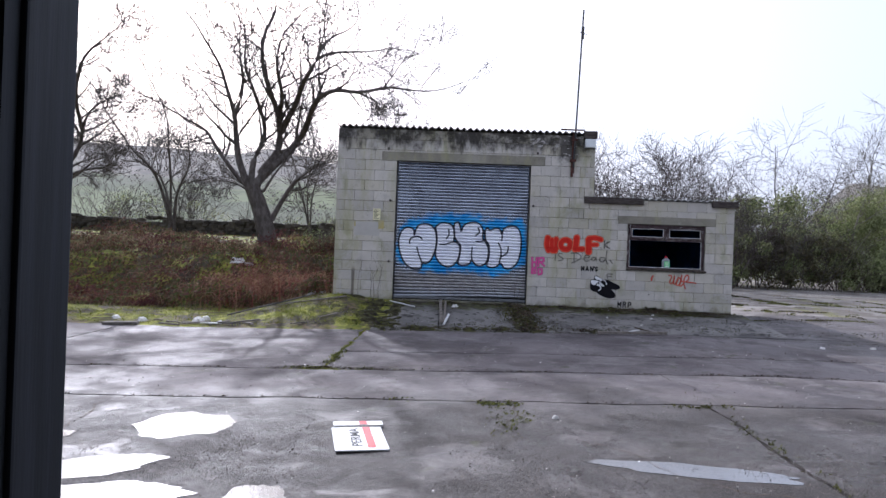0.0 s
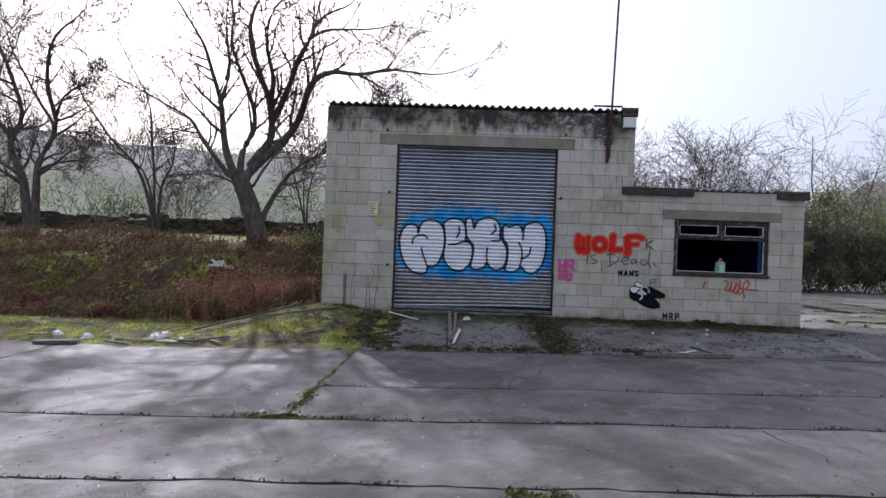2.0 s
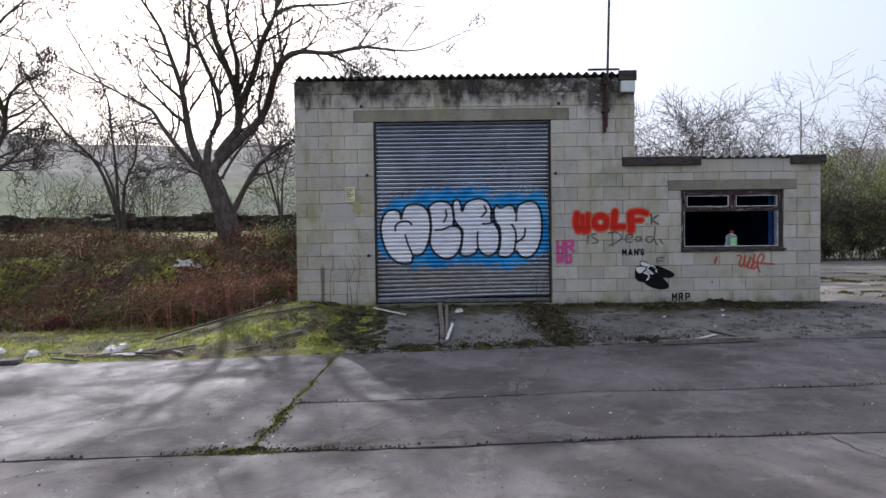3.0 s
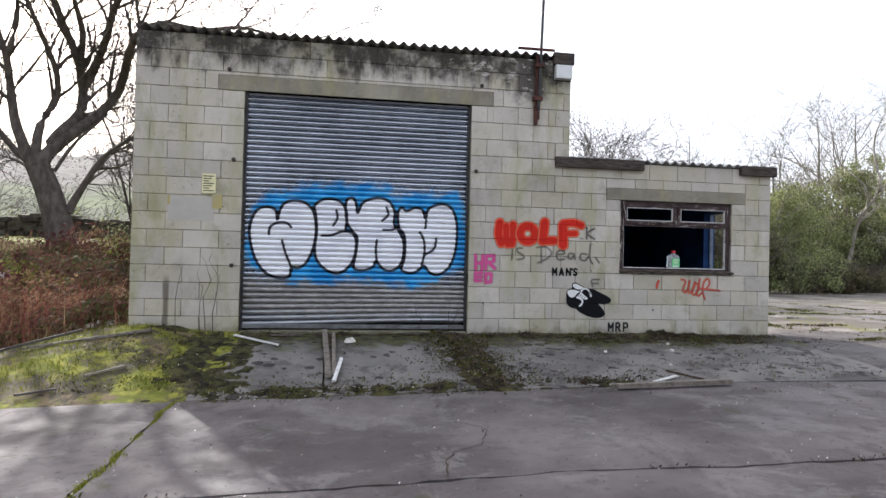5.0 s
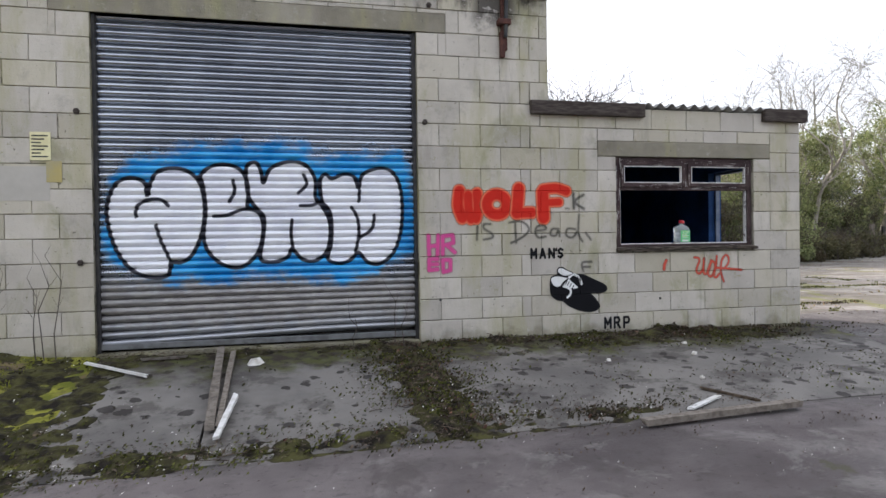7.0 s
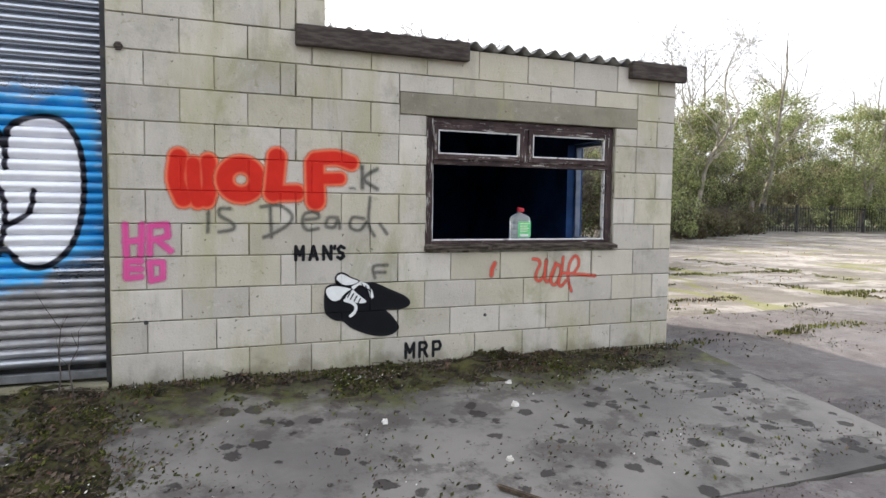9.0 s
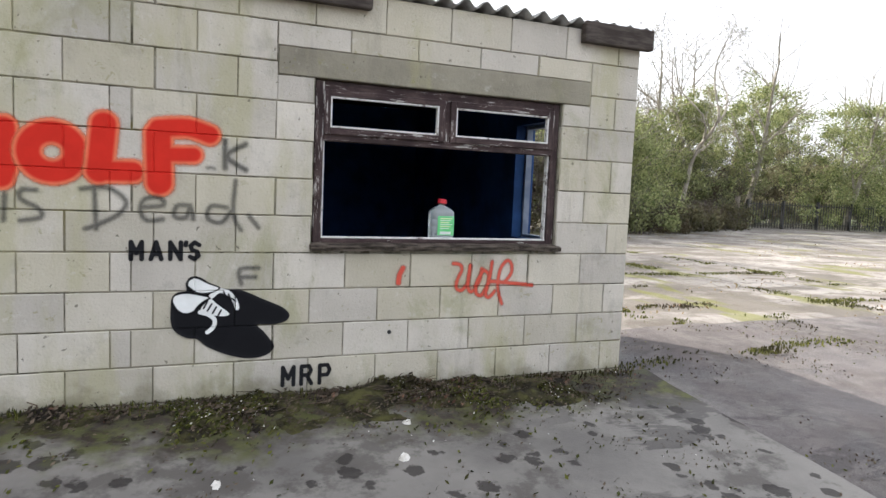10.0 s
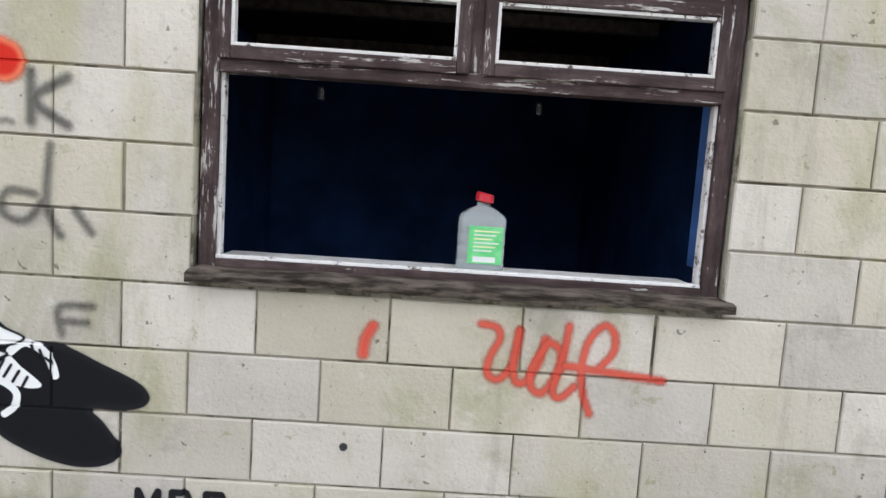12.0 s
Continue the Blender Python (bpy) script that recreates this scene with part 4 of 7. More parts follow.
# ---- the block building ----
def build_shell():
    g = Geo()
    for x0, x1, z0, z1 in cut((XL + 0.004, XM - 0.004, -0.3, TOP - 0.01), [DOOR]) + cut((XM - 0.004, XR - 0.004, -0.3, LOW_TOP - 0.01), [WIN]):
        g.box(x0, x1, FACE + 0.010, FACE + 0.20, z0, z1)
    solo("wall_front", g, MORTAR, "buff concrete blockwork front wall with thin mortar joints", "wall", "structure")
    g = Geo()
    g.box(XL, XL + 0.2, FACE + 0.2, DEPTH, -0.3, TOP - 0.05)
    g.box(XM - 0.2, XM, FACE + 0.2, DEPTH, -0.3, TOP - 0.05)
    g.box(XL + 0.2, XM - 0.2, DEPTH - 0.2, DEPTH, -0.3, TOP - 0.05)
    solo("wall_store", g, MORTAR, "blockwork side and rear walls of the taller store", "wall", "structure")
    side = [(14.98, 16.02, 1.25, 2.3)]
    g = Geo()
    for y0, y1, z0, z1 in cut((FACE + 0.2, LOW_DEPTH, -0.3, LOW_TOP - 0.05), side):
        g.box(XR - 0.2, XR, y0, y1, z0, z1)
    solo("wall_east", g, ROOM_BLUE, "blockwork end wall with an open window hole", "wall", "structure")
    g = Geo()
    for x0, x1, z0, z1 in cut((XM, XR - 0.2, -0.3, LOW_TOP - 0.05), [(3.43, 3.49, 2.31, 2.43), (5.52, 5.58, 2.31, 2.43)]):
        g.box(x0, x1, LOW_DEPTH - 0.2, LOW_DEPTH, z0, z1)
    solo("wall_back", g, ROOM_BLUE, "dark blue painted rear wall of the office", "wall", "structure")
    for x in (3.43, 5.52):
        g = Geo()
        for i in range(5):
            g.box(x - 0.002 + 0.0142 * i, x + 0.0075 + 0.0142 * i, LOW_DEPTH - 0.19, LOW_DEPTH - 0.18, 2.305, 2.435)
        for i in range(9):
            g.box(x, x + 0.06, LOW_DEPTH - 0.196, LOW_DEPTH - 0.19, 2.308 + 0.0144 * i, 2.3165 + 0.0144 * i)
        solo("vent_grille", g, ROOM_DARK, "small perforated vent grille high in the rear wall", "vent", group="vent grilles")
    lining = Geo()
    lining.box(XM, XM + 0.012, FACE + 0.2, LOW_DEPTH - 0.2, 0.2, LOW_TOP - 0.1)
    solo("wall_lining", lining, ROOM_BLUE, "dark blue painted inner wall of the office", "wall", "structure")
    solo("floor", box_geo(XL + 0.2, XR - 0.2, FACE + 0.2, LOW_DEPTH - 0.2, 0.1, 0.3), ROOM_FLOOR, "dusty concrete office floor", "floor", "structure")
    solo("ceiling", box_geo(XM, XR - 0.2, FACE + 0.2, LOW_DEPTH - 0.2, LOW_TOP - 0.16, LOW_TOP - 0.12), ROOM_DARK, "near-black ceiling boards", "ceiling", "structure")
    trim = Geo()
    for y in (14.98, 16.02):
        trim.box(XR - 0.10, XR - 0.04, y - 0.03, y + 0.03, 1.25, 2.3)
    trim.box(XR - 0.10, XR - 0.04, 15.01, 15.99, 1.22, 1.28)
    trim.box(XR - 0.10, XR - 0.04, 15.01, 15.99, 2.27, 2.33)
    solo("window_2", trim, BLUE_TRIM, "empty blue painted window frame in the end wall", "window", "structure")
    for y in (15.4, 16.6, 17.8):
        solo("ceiling_batten", box_geo(XM + 0.1, XR - 0.3, y, y + 0.06, LOW_TOP - 0.24, LOW_TOP - 0.165), WOOD, "grey timber batten under the office ceiling", "batten", group="ceiling battens")
    for x0, x1, z0, z1, lab in ((-1.89, 1.86, 3.58, 3.775, "door"), (3.593, 5.82, 2.322, 2.487, "window")):
        solo("lintel", bevelled(box_geo(x0, x1, FACE - 0.004, FACE + 0.19, z0, z1), 0.006), LINTEL, f"rough grey cast concrete lintel over the {lab}", "lintel", "structure")


def corrugated(x0, x1, y0, y1, z_at, pitch=0.146, depth=0.052, thick=0.009):
    """A corrugated sheet that runs from the front to the back."""
    n = round((x1 - x0) / pitch * 8)
    g = Geo()
    for y in (y0, y1):
        for dz in (0, thick):
            for i in range(n + 1):
                x = x0 + (x1 - x0) * i / n
                g.v.append((x, y, z_at(x, y) + dz + depth * 0.5 * math.cos(2 * math.pi * (x - x0) / pitch)))
    m = n + 1
    for i in range(n):
        g.f += [(i + 1, i, 2 * m + i, 2 * m + i + 1), (m + i, m + i + 1, 3 * m + i + 1, 3 * m + i), (i, i + 1, m + i + 1, m + i), (2 * m + i + 1, 2 * m + i, 3 * m + i, 3 * m + i + 1)]
    return g


def build_roofs():
    solo("roof_tall", corrugated(XL - 0.02, XM + 0.0, FACE - 0.07, DEPTH + 0.1, lambda x, y: TOP + 0.045 - 0.05 * (y - FACE)), SHEET, "weathered corrugated cement sheet roof of the taller part", "roof", "structure", smooth=True)
    solo("roof_low", corrugated(XM + 0.02, XR + 0.04, FACE - 0.05, LOW_DEPTH + 0.1, lambda x, y: LOW_TOP + 0.03 - 0.02 * (y - FACE)), PALE_SHEET, "pale weathered corrugated cement sheet roof of the lower part", "roof", "structure", smooth=True)
    end = bevelled(box_geo(2.72, 3.03, FACE - 0.085, FACE - 0.008, 4.23, 4.40), 0.012)
    solo("fascia_board", end, FASCIA, "short blackened board end at the roof corner", "fascia", group="fascia boards")
    for x0, x1 in ((2.785, 4.145), (5.70, 6.30)):
        g = bevelled(box_geo(x0, x1, FACE - 0.075, FACE - 0.008, 2.755, 2.905), 0.012)
        solo("fascia_board", g, FASCIA, "blackened timber fascia board at the roof edge", "fascia", group="fascia boards")


def block_mesh(w, h, cache={}):
    key = (round(w, 3), round(h, 3))
    if key not in cache:
        g, c = Geo(), 0.004
        a, b = w / 2, h / 2
        g.v = [(-a + c, 0, -b + c), (a - c, 0, -b + c), (a - c, 0, b - c), (-a + c, 0, b - c),
               (-a, 0.005, -b), (a, 0.005, -b), (a, 0.005, b), (-a, 0.005, b), (-a, 0.05, -b), (a, 0.05, -b), (a, 0.05, b), (-a, 0.05, b)]
        g.f = [(0, 1, 2, 3)] + [(i + 4, (i + 1) % 4 + 4, (i + 1) % 4, i) for i in range(4)] + [(i + 8, (i + 1) % 4 + 8, (i + 1) % 4 + 4, i + 4) for i in range(4)]
        cache[key] = g.mesh("block", BLOCK)
    return cache[key]


def joints(k, lo, hi):
    """Upright joints of course k between lo and hi."""
    xs = []
    for n in range(-20, 8):
        x = joint_at(n, k)
        if lo + 0.09 < x < hi - 0.09:
            xs.append(x)
    if k % 2 == 0 and lo < 2.7 < hi:
        xs = sorted(xs + [2.79])
    return xs


def build_blocks():
    wall = bpy.data.objects["wall_front"]
    rng = random.Random(5)
    holes = [DOOR, WIN, (-1.895, 1.865, 3.57, 3.78), (3.588, 5.825, 2.315, 2.492)]
    gap = 0.004
    for k in range(-4, 14):
        z0, z1 = BEDS[k], BEDS[k + 1]
        right = XR if z0 < LOW_TOP - 0.03 else XM
        spans = [(XL, DOOR[0]), (DOOR[1], right)] if z0 < DOOR[3] - 0.05 else [(XL, right)]
        for lo, hi in spans:
            xs = [lo] + joints(k, lo, hi) + [hi]
            for a, b in zip(xs, xs[1:]):
                top = min(z1 + 0.02 if k == 13 else z1, TOP if b <= XM + 0.3 and a < XM - 0.1 else LOW_TOP)
                if z1 > LOW_TOP and b > XM:
                    b = XM if z0 > LOW_TOP - 0.1 else b
                    top = min(top, LOW_TOP) if b > XM + 0.01 else top
                wide = 0.003 + (0.006 if rng.random() < 0.12 else rng.uniform(-0.001, 0.001))
                for x0, x1, c0, c1 in cut((a + wide, b - 0.003, z0 + gap, top - gap), holes):
                    if x1 - x0 < 0.03 or c1 - c0 < 0.02:
                        continue
                    ob = new("block", block_mesh(x1 - x0, c1 - c0))
                    ob.parent = wall
                    ob.location = ((x0 + x1) / 2, FACE + rng.uniform(-0.0015, 0.0015), (c0 + c1) / 2)
                    ob.rotation_euler = (rng.uniform(-0.004, 0.004), 0, rng.uniform(-0.003, 0.003))


# ---- painted shapes ----
def seg_distance(px, pz, pts):
    d = np.full(px.shape, 1e9)
    for (ax, az), (bx, bz) in zip(pts, pts[1:]):
        vx, vz = bx - ax, bz - az
        t = np.clip(((px - ax) * vx + (pz - az) * vz) / (vx * vx + vz * vz + 1e-12), 0, 1)
        d = np.minimum(d, np.hypot(px - ax - t * vx, pz - az - t * vz))
    return d


def rounded(pts, closed, n=4):
    """Points along a smooth curve through pts."""
    out, c = [], len(pts)
    for i in range(c if closed else c - 1):
        p = [pts[(i + k) % c] if closed else pts[min(max(i + k, 0), c - 1)] for k in (-1, 0, 1, 2)]
        for s in range(n):
            t = s / n
            out.append(tuple(0.5 * (2 * p[1][a] + (p[2][a] - p[0][a]) * t + (2 * p[0][a] - 5 * p[1][a] + 4 * p[2][a] - p[3][a]) * t * t
                                    + (3 * p[1][a] - p[0][a] - 3 * p[2][a] + p[3][a]) * t ** 3) for a in (0, 1)))
    return out + [out[0] if closed else pts[-1]]


def inside_distance(px, pz, poly):
    """Signed distance to a closed outline, negative inside."""
    line = rounded(poly, True)
    d, odd = seg_distance(px, pz, line), np.zeros(px.shape, bool)
    for (ax, az), (bx, bz) in zip(line, line[1:]):
        hit = (az > pz) != (bz > pz)
        odd ^= hit & (px < (bx - ax) * (pz - az) / (bz - az + 1e-12) + ax)
    return np.where(odd, -d, d)




def add_attribute(me, name, values):
    me.attributes.new(name, "FLOAT", "POINT").data.foreach_set("value", np.asarray(values, dtype=np.float32))


def in_joint(x, z):
    k = max(n for n in BEDS if BEDS[n] <= z)
    if min(z - BEDS[k], BEDS[k + 1] - z) < 0.0042:
        return True
    return min(abs(x - joint_at(n, k)) for n in range(-20, 8)) < 0.0048 or (k % 2 == 0 and abs(x - 2.79) < 0.0048)


def paint_patch(name, mat, label, strokes=(), shapes=(), cell=0.009, reach=0.02, lift=0.005, curve=True):
    """A coat of paint that lies on the blocks and dips into their joints."""
    pts = [p for _, s in strokes for p in s] + [p for s in shapes for p in s]
    r = max([w for w, _ in strokes] + [0]) + reach + 0.01
    x0, x1 = min(p[0] for p in pts) - r, max(p[0] for p in pts) + r
    z0, z1 = min(p[1] for p in pts) - r, max(p[1] for p in pts) + r
    xs = np.arange(x0, x1, cell)
    zs = set(np.arange(z0, z1, cell))
    for bed in BEDS.values():
        zs |= {bed - 0.0065, bed - 0.003, bed + 0.003, bed + 0.0065}
    zs = np.array(sorted(z for z in zs if z0 <= z <= z1))
    px, pz = np.meshgrid(xs, zs)
    d = np.full(px.shape, 1e9)
    for w, s in strokes:
        d = np.minimum(d, seg_distance(px, pz, rounded(s, False) if curve and len(s) > 2 else s) - w)
    for s in shapes:
        d = np.minimum(d, inside_distance(px, pz, s))
    g, index, vals = Geo(), {}, []

    def vert(j, i):
        if (j, i) not in index:
            index[j, i] = len(g.v)
            x, z = float(px[j, i]), float(pz[j, i])
            g.v.append((x, FACE - lift + (0.008 if in_joint(x, z) else 0), z))
            vals.append(float(d[j, i]))
        return index[j, i]

    for j in range(len(zs) - 1):
        for i in range(len(xs) - 1):
            if d[j:j + 2, i:i + 2].min() < reach:
                g.f.append((vert(j, i), vert(j, i + 1), vert(j + 1, i + 1), vert(j + 1, i)))
    ob = solo(name, g, mat, label, "graffiti")
    add_attribute(ob.data, "edge", vals)
    return ob


def letters(text, x, z, height, mat, parent, width, bold=0.012, turn=None):
    """Words in the built-in font as a thin mesh on the front wall, or laid out by the pose turn."""
    cu = bpy.data.curves.new("letters", "FONT")
    cu.body, cu.size, cu.extrude, cu.offset, cu.resolution_u = text, 1.0, 0.0, bold, 3
    ob = new("letters", cu)
    bpy.context.view_layer.update()
    me = bpy.data.meshes.new_from_object(ob.evaluated_get(bpy.context.evaluated_depsgraph_get()))
    bpy.data.objects.remove(ob)
    lo = [min(v.co[a] for v in me.vertices) for a in (0, 1)]
    hi = [max(v.co[a] for v in me.vertices) for a in (0, 1)]
    sx, sz = width / (hi[0] - lo[0]), height / (hi[1] - lo[1])
    for v in me.vertices:
        u, w = (v.co.x - lo[0]) * sx, (v.co.y - lo[1]) * sz
        v.co = turn @ Vector((u, w, 0)) if turn else Vector((x + u, FACE - 0.0065, z + w))
    me.materials.clear()
    me.materials.append(mat)
    if parent:
        me.transform(Matrix.Translation(-BASE[parent]))
    out = new("lettering", me)
    out.parent = parent
    return out


def sprayed_word(label, mat, strokes, counts, lift=0.005, **more):
    """One sprayed word, each letter a part of its own."""
    x, z = strokes[0][1][0]
    word = thing("wall_graffiti", (x, FACE, z), label, "graffiti")
    n = 0
    for k, c in enumerate(counts):
        ob = paint_patch("letter", mat, "", strokes[n:n + c], lift=lift + 0.0002 * k, **more)
        ob.data.transform(Matrix.Translation(-BASE[word]))
        ob.parent = word
        del ob["category"]
        n += c


STENCIL = {
    "M": [[(0, 0), (0, 1)], [(0, 1), (0.5, 0.35)], [(0.5, 0.35), (1, 1)], [(1, 1), (1, 0)]],
    "A": [[(0, 0), (0.5, 1)], [(0.5, 1), (1, 0)], [(0.2, 0.3), (0.8, 0.3)]],
    "N": [[(0, 0), (0, 1)], [(0, 1), (1, 0)], [(1, 0), (1, 1)]],
    "S": [[(0.95, 0.85), (0.5, 1), (0.1, 0.8), (0.25, 0.55), (0.75, 0.45), (0.9, 0.2), (0.5, 0), (0.05, 0.15)]],
    "R": [[(0, 0), (0, 1)], [(0, 1), (0.7, 1), (0.9, 0.75), (0.7, 0.5), (0, 0.5)], [(0.5, 0.5), (0.95, 0)]],
    "P": [[(0, 0), (0, 1)], [(0, 1), (0.75, 1), (0.95, 0.72), (0.75, 0.45), (0, 0.45)]],
}


def build_graffiti():
    sprayed_word("fat red sprayed word WOLF on the blockwork", RED_SPRAY, RED_WORD, (3, 1, 2, 3), reach=0.03)
    sprayed_word("thin dark grey sprayed words is Dead and a K", GREY_SPRAY, GREY_WORDS, (1, 1, 2, 1, 1, 2, 1, 2, 1, 2), lift=0.0075)
    sprayed_word("pink sprayed letters HR ED on the blockwork beside the shutter", PINK_SPRAY, PINK_WORD, (3, 3, 4, 1), curve=False)
    sprayed_word("thin red sprayed scrawl wolf under the window", TAG_SPRAY, RED_TAG, (1, 1, 1, 1, 2, 1), cell=0.006)
    shoes = paint_patch("stencil_painting", BLACK_STENCIL, "black and white stencil of a pair of lace-up shoes", (), SHOE_SHAPES[:1], 0.006, 0.008)
    white = paint_patch("highlight", WHITE_STENCIL, "white tongues and laces", SHOE_LINES, SHOE_SHAPES[1:], 0.005, 0.008, 0.0075)
    white.parent = shoes
    del white["category"]
    lines = paint_patch("lace_line", BLACK_STENCIL, "thin black lace lines", [(0.005, tick) for tick in LACE_TICKS] +
                        [(0.004, SHOE_SHAPES[1] + SHOE_SHAPES[1][:1]), (0.004, SHOE_SHAPES[3] + SHOE_SHAPES[3][:1])], (), 0.004, 0.006, 0.0085)
    lines.parent = shoes
    del lines["category"]
    for text, x, z, w, h in (("MAN'S", 2.79, 1.20, 0.056, 0.098), ("MRP", 3.655, 0.40, 0.068, 0.115)):
        strokes, gap = [], (0.415 if text != "MRP" else 0.35) / len(text.replace("'", ""))
        for c in text:
            if c == "'":
                strokes.append((0.012, [(x - gap * 0.18, z + h), (x - gap * 0.2, z + h * 0.82)]))
                continue
            strokes += [(0.0125, [(x + u * w, z + v * h) for u, v in line]) for line in STENCIL[c]]
            x += gap
        paint_patch("stencil_lettering", BLACK_STENCIL, f"black stencilled word {text} on the blockwork", strokes, (), 0.005, 0.008, curve=False)


def build_shutter():
    y0, n, z_lo, z_hi = FACE + 0.10, 44, 0.455, 3.60
    shutter = thing("roller_shutter", (0, y0, z_lo), "closed galvanised roller shutter with white bubble letters on blue", "shutter")
    pitch = (z_hi - z_lo) / n
    prof = [(0.0, 0.045), (0.11, 0.040), (0.20, 0.014), (0.33, 0.000), (0.48, -0.010), (0.62, -0.012), (0.79, -0.005), (0.94, 0.008), (1.0, 0.045)]
    xs = np.linspace(-1.56, 1.56, 157)
    rng = random.Random(3)
    for k in range(n):
        zs = np.array([z_lo + pitch * (k + u) for u, _ in prof])
        px, pz = np.meshgrid(xs, zs)
        g = Geo()
        sag = [0.004 * math.sin(x * 1.3 + k * 0.05) + 0.0015 * rng.uniform(-1, 1) for x in xs]
        bend = 0.022 * max(0, 1 - k / 5)
        for j, (u, dy) in enumerate(prof):
            for i, x in enumerate(xs):
                g.v.append((float(x), y0 + dy + sag[i] - bend * math.cos(float(x) * 1.2) * 0.8, float(zs[j]) + (0.035 * math.sin(float(x) + 0.4) * max(0, 1 - k / 6))))
        m = len(xs)
        g.f = [(j * m + i, j * m + i + 1, (j + 1) * m + i + 1, (j + 1) * m + i) for j in range(len(prof) - 1) for i in range(m - 1)]
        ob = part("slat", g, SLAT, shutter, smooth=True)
        shapes = [inside_distance(px, pz, s) for s in BUBBLES]
        fill = np.minimum.reduce(shapes)
        line = np.minimum.reduce([np.abs(s + 0.004) - 0.019 for s in shapes] + [seg_distance(px, pz, rounded(s, False)) - 0.017 for s in BUBBLE_LINES])
        add_attribute(ob.data, "fill", fill.ravel())
        add_attribute(ob.data, "line", line.ravel())
        add_attribute(ob.data, "halo", inside_distance(px, pz, HALO[0]).ravel())
    bar = bevelled(box_geo(-1.54, 1.54, y0 - 0.03, y0 + 0.02, 0.405, 0.462), 0.006)
    part("bottom_bar", bar, GALV, shutter, "dented galvanised bottom bar")
    for x in (-1.545, 1.515):
        part("guide_rail", box_geo(x, x + 0.03, y0 - 0.05, y0 + 0.05, 0.36, 3.58), DARK_STEEL, shutter)
    solo("threshold", slab_geo(-1.54, 1.54, FACE - 0.06, FACE + 0.3, lambda x, y: 0.385, 99, 0.2), LINTEL, "crumbling concrete threshold under the shutter", "threshold", "structure")
    # unseen dark sheet added close behind the slats in place of the store's shade
    solo("store_backing", box_geo(-1.6, 1.6, FACE + 0.21, FACE + 0.24, 0.3, 4.0), DARK_STEEL, "dark backing sheet added behind the shutter for the unlit store", "wall", "structure")


def frame_bars(parent, name, x0, x1, z0, z1, w, y0, y1, wear):
    """Four bars of a timber frame, each with its own wear."""
    foot = min(w, 0.03) if name == "frame_bar" else w
    for a, b, c, d in ((x0, x0 + w, z0, z1), (x1 - w, x1, z0, z1), (x0 + w, x1 - w, z0, z0 + foot), (x0 + w, x1 - w, z1 - w, z1)):
        g = bevelled(box_geo(a, b, y0, y1, c, d), 0.006)
        ob = part(name, g, FLAKY, parent)
        stile = 0.05 if name == "frame_bar" and a == x0 else 0.0
        inner = [wear + stile + (0.16 if (abs(v[1] - y0) > 0.012) else 0.0) for v in g.v]
        add_attribute(ob.data, "wear", inner)
        add_attribute(ob.data, "upright", [1.0 if d - c > b - a else 0.0] * len(g.v))


def build_window():
    x0, x1, z0, z1 = 3.825, 5.585, 1.30, 2.312
    win = thing("window_1", (4.7, FACE, z0), "open timber casement window with flaking brown paint and no glass", "window", kind="structure")
    y0, y1 = FACE + 0.03, FACE + 0.11
    frame_bars(win, "frame_bar", x0, x1, z0, z1, 0.055, y0, y1, 0.0)
    for name, a, b, c, d in (("transom", x0 + 0.055, x1 - 0.055, 1.945, 1.995), ("mullion", 4.685, 4.735, 1.995, z1 - 0.055)):
        g = bevelled(box_geo(a, b, y0 - 0.004, y1, c, d), 0.006)
        ob = part(name, g, FLAKY, win)
        add_attribute(ob.data, "wear", [0.03] * len(g.v))
        add_attribute(ob.data, "upright", [1.0 if name == "mullion" else 0.0] * len(g.v))
    for a, b in ((x0 + 0.05, 4.69), (4.73, x1 - 0.05)):
        frame_bars(win, "sash_bar", a, b, 1.985, 2.262, 0.042, y0 - 0.022, y0 + 0.03, 0.02)
        e, f, t = a + 0.042, b - 0.042, 0.011
        for p, q, u, v in ((e, e + t, 2.027, 2.22), (f - t, f, 2.027, 2.22), (e + t, f - t, 2.027, 2.027 + t), (e + t, f - t, 2.22 - t, 2.22)):
            part("bead", bevelled(box_geo(p, q, y0 - 0.016, y0 + 0.02, u, v), 0.002), BEAD, win)
    sill = slab_geo(3.79, 5.63, FACE - 0.05, FACE + 0.11, lambda x, y: 1.308 - 0.2 * max(0, FACE + 0.03 - y) + 0.006 * noise.noise((x * 9, y, 1)), 77, 0.028, 0.05, 0.022)
    part("window_sill", sill, SILL_WOOD, win, "rotten mossy timber sill")
    part("inner_sill", bevelled(box_geo(3.84, 5.57, FACE + 0.10, FACE + 0.36, 1.285, 1.318), 0.006), WHITE_WOOD, win, "white painted inner sill")
    part("bead", bevelled(box_geo(3.87, 5.54, FACE + 0.045, FACE + 0.075, 1.326, 1.341), 0.004), BEAD, win, "chipped white glazing bead")
    for x in (3.88, 5.518):
        part("bead", bevelled(box_geo(x, x + 0.012, FACE + 0.05, FACE + 0.09, 1.33, 1.945), 0.003), BEAD, win)


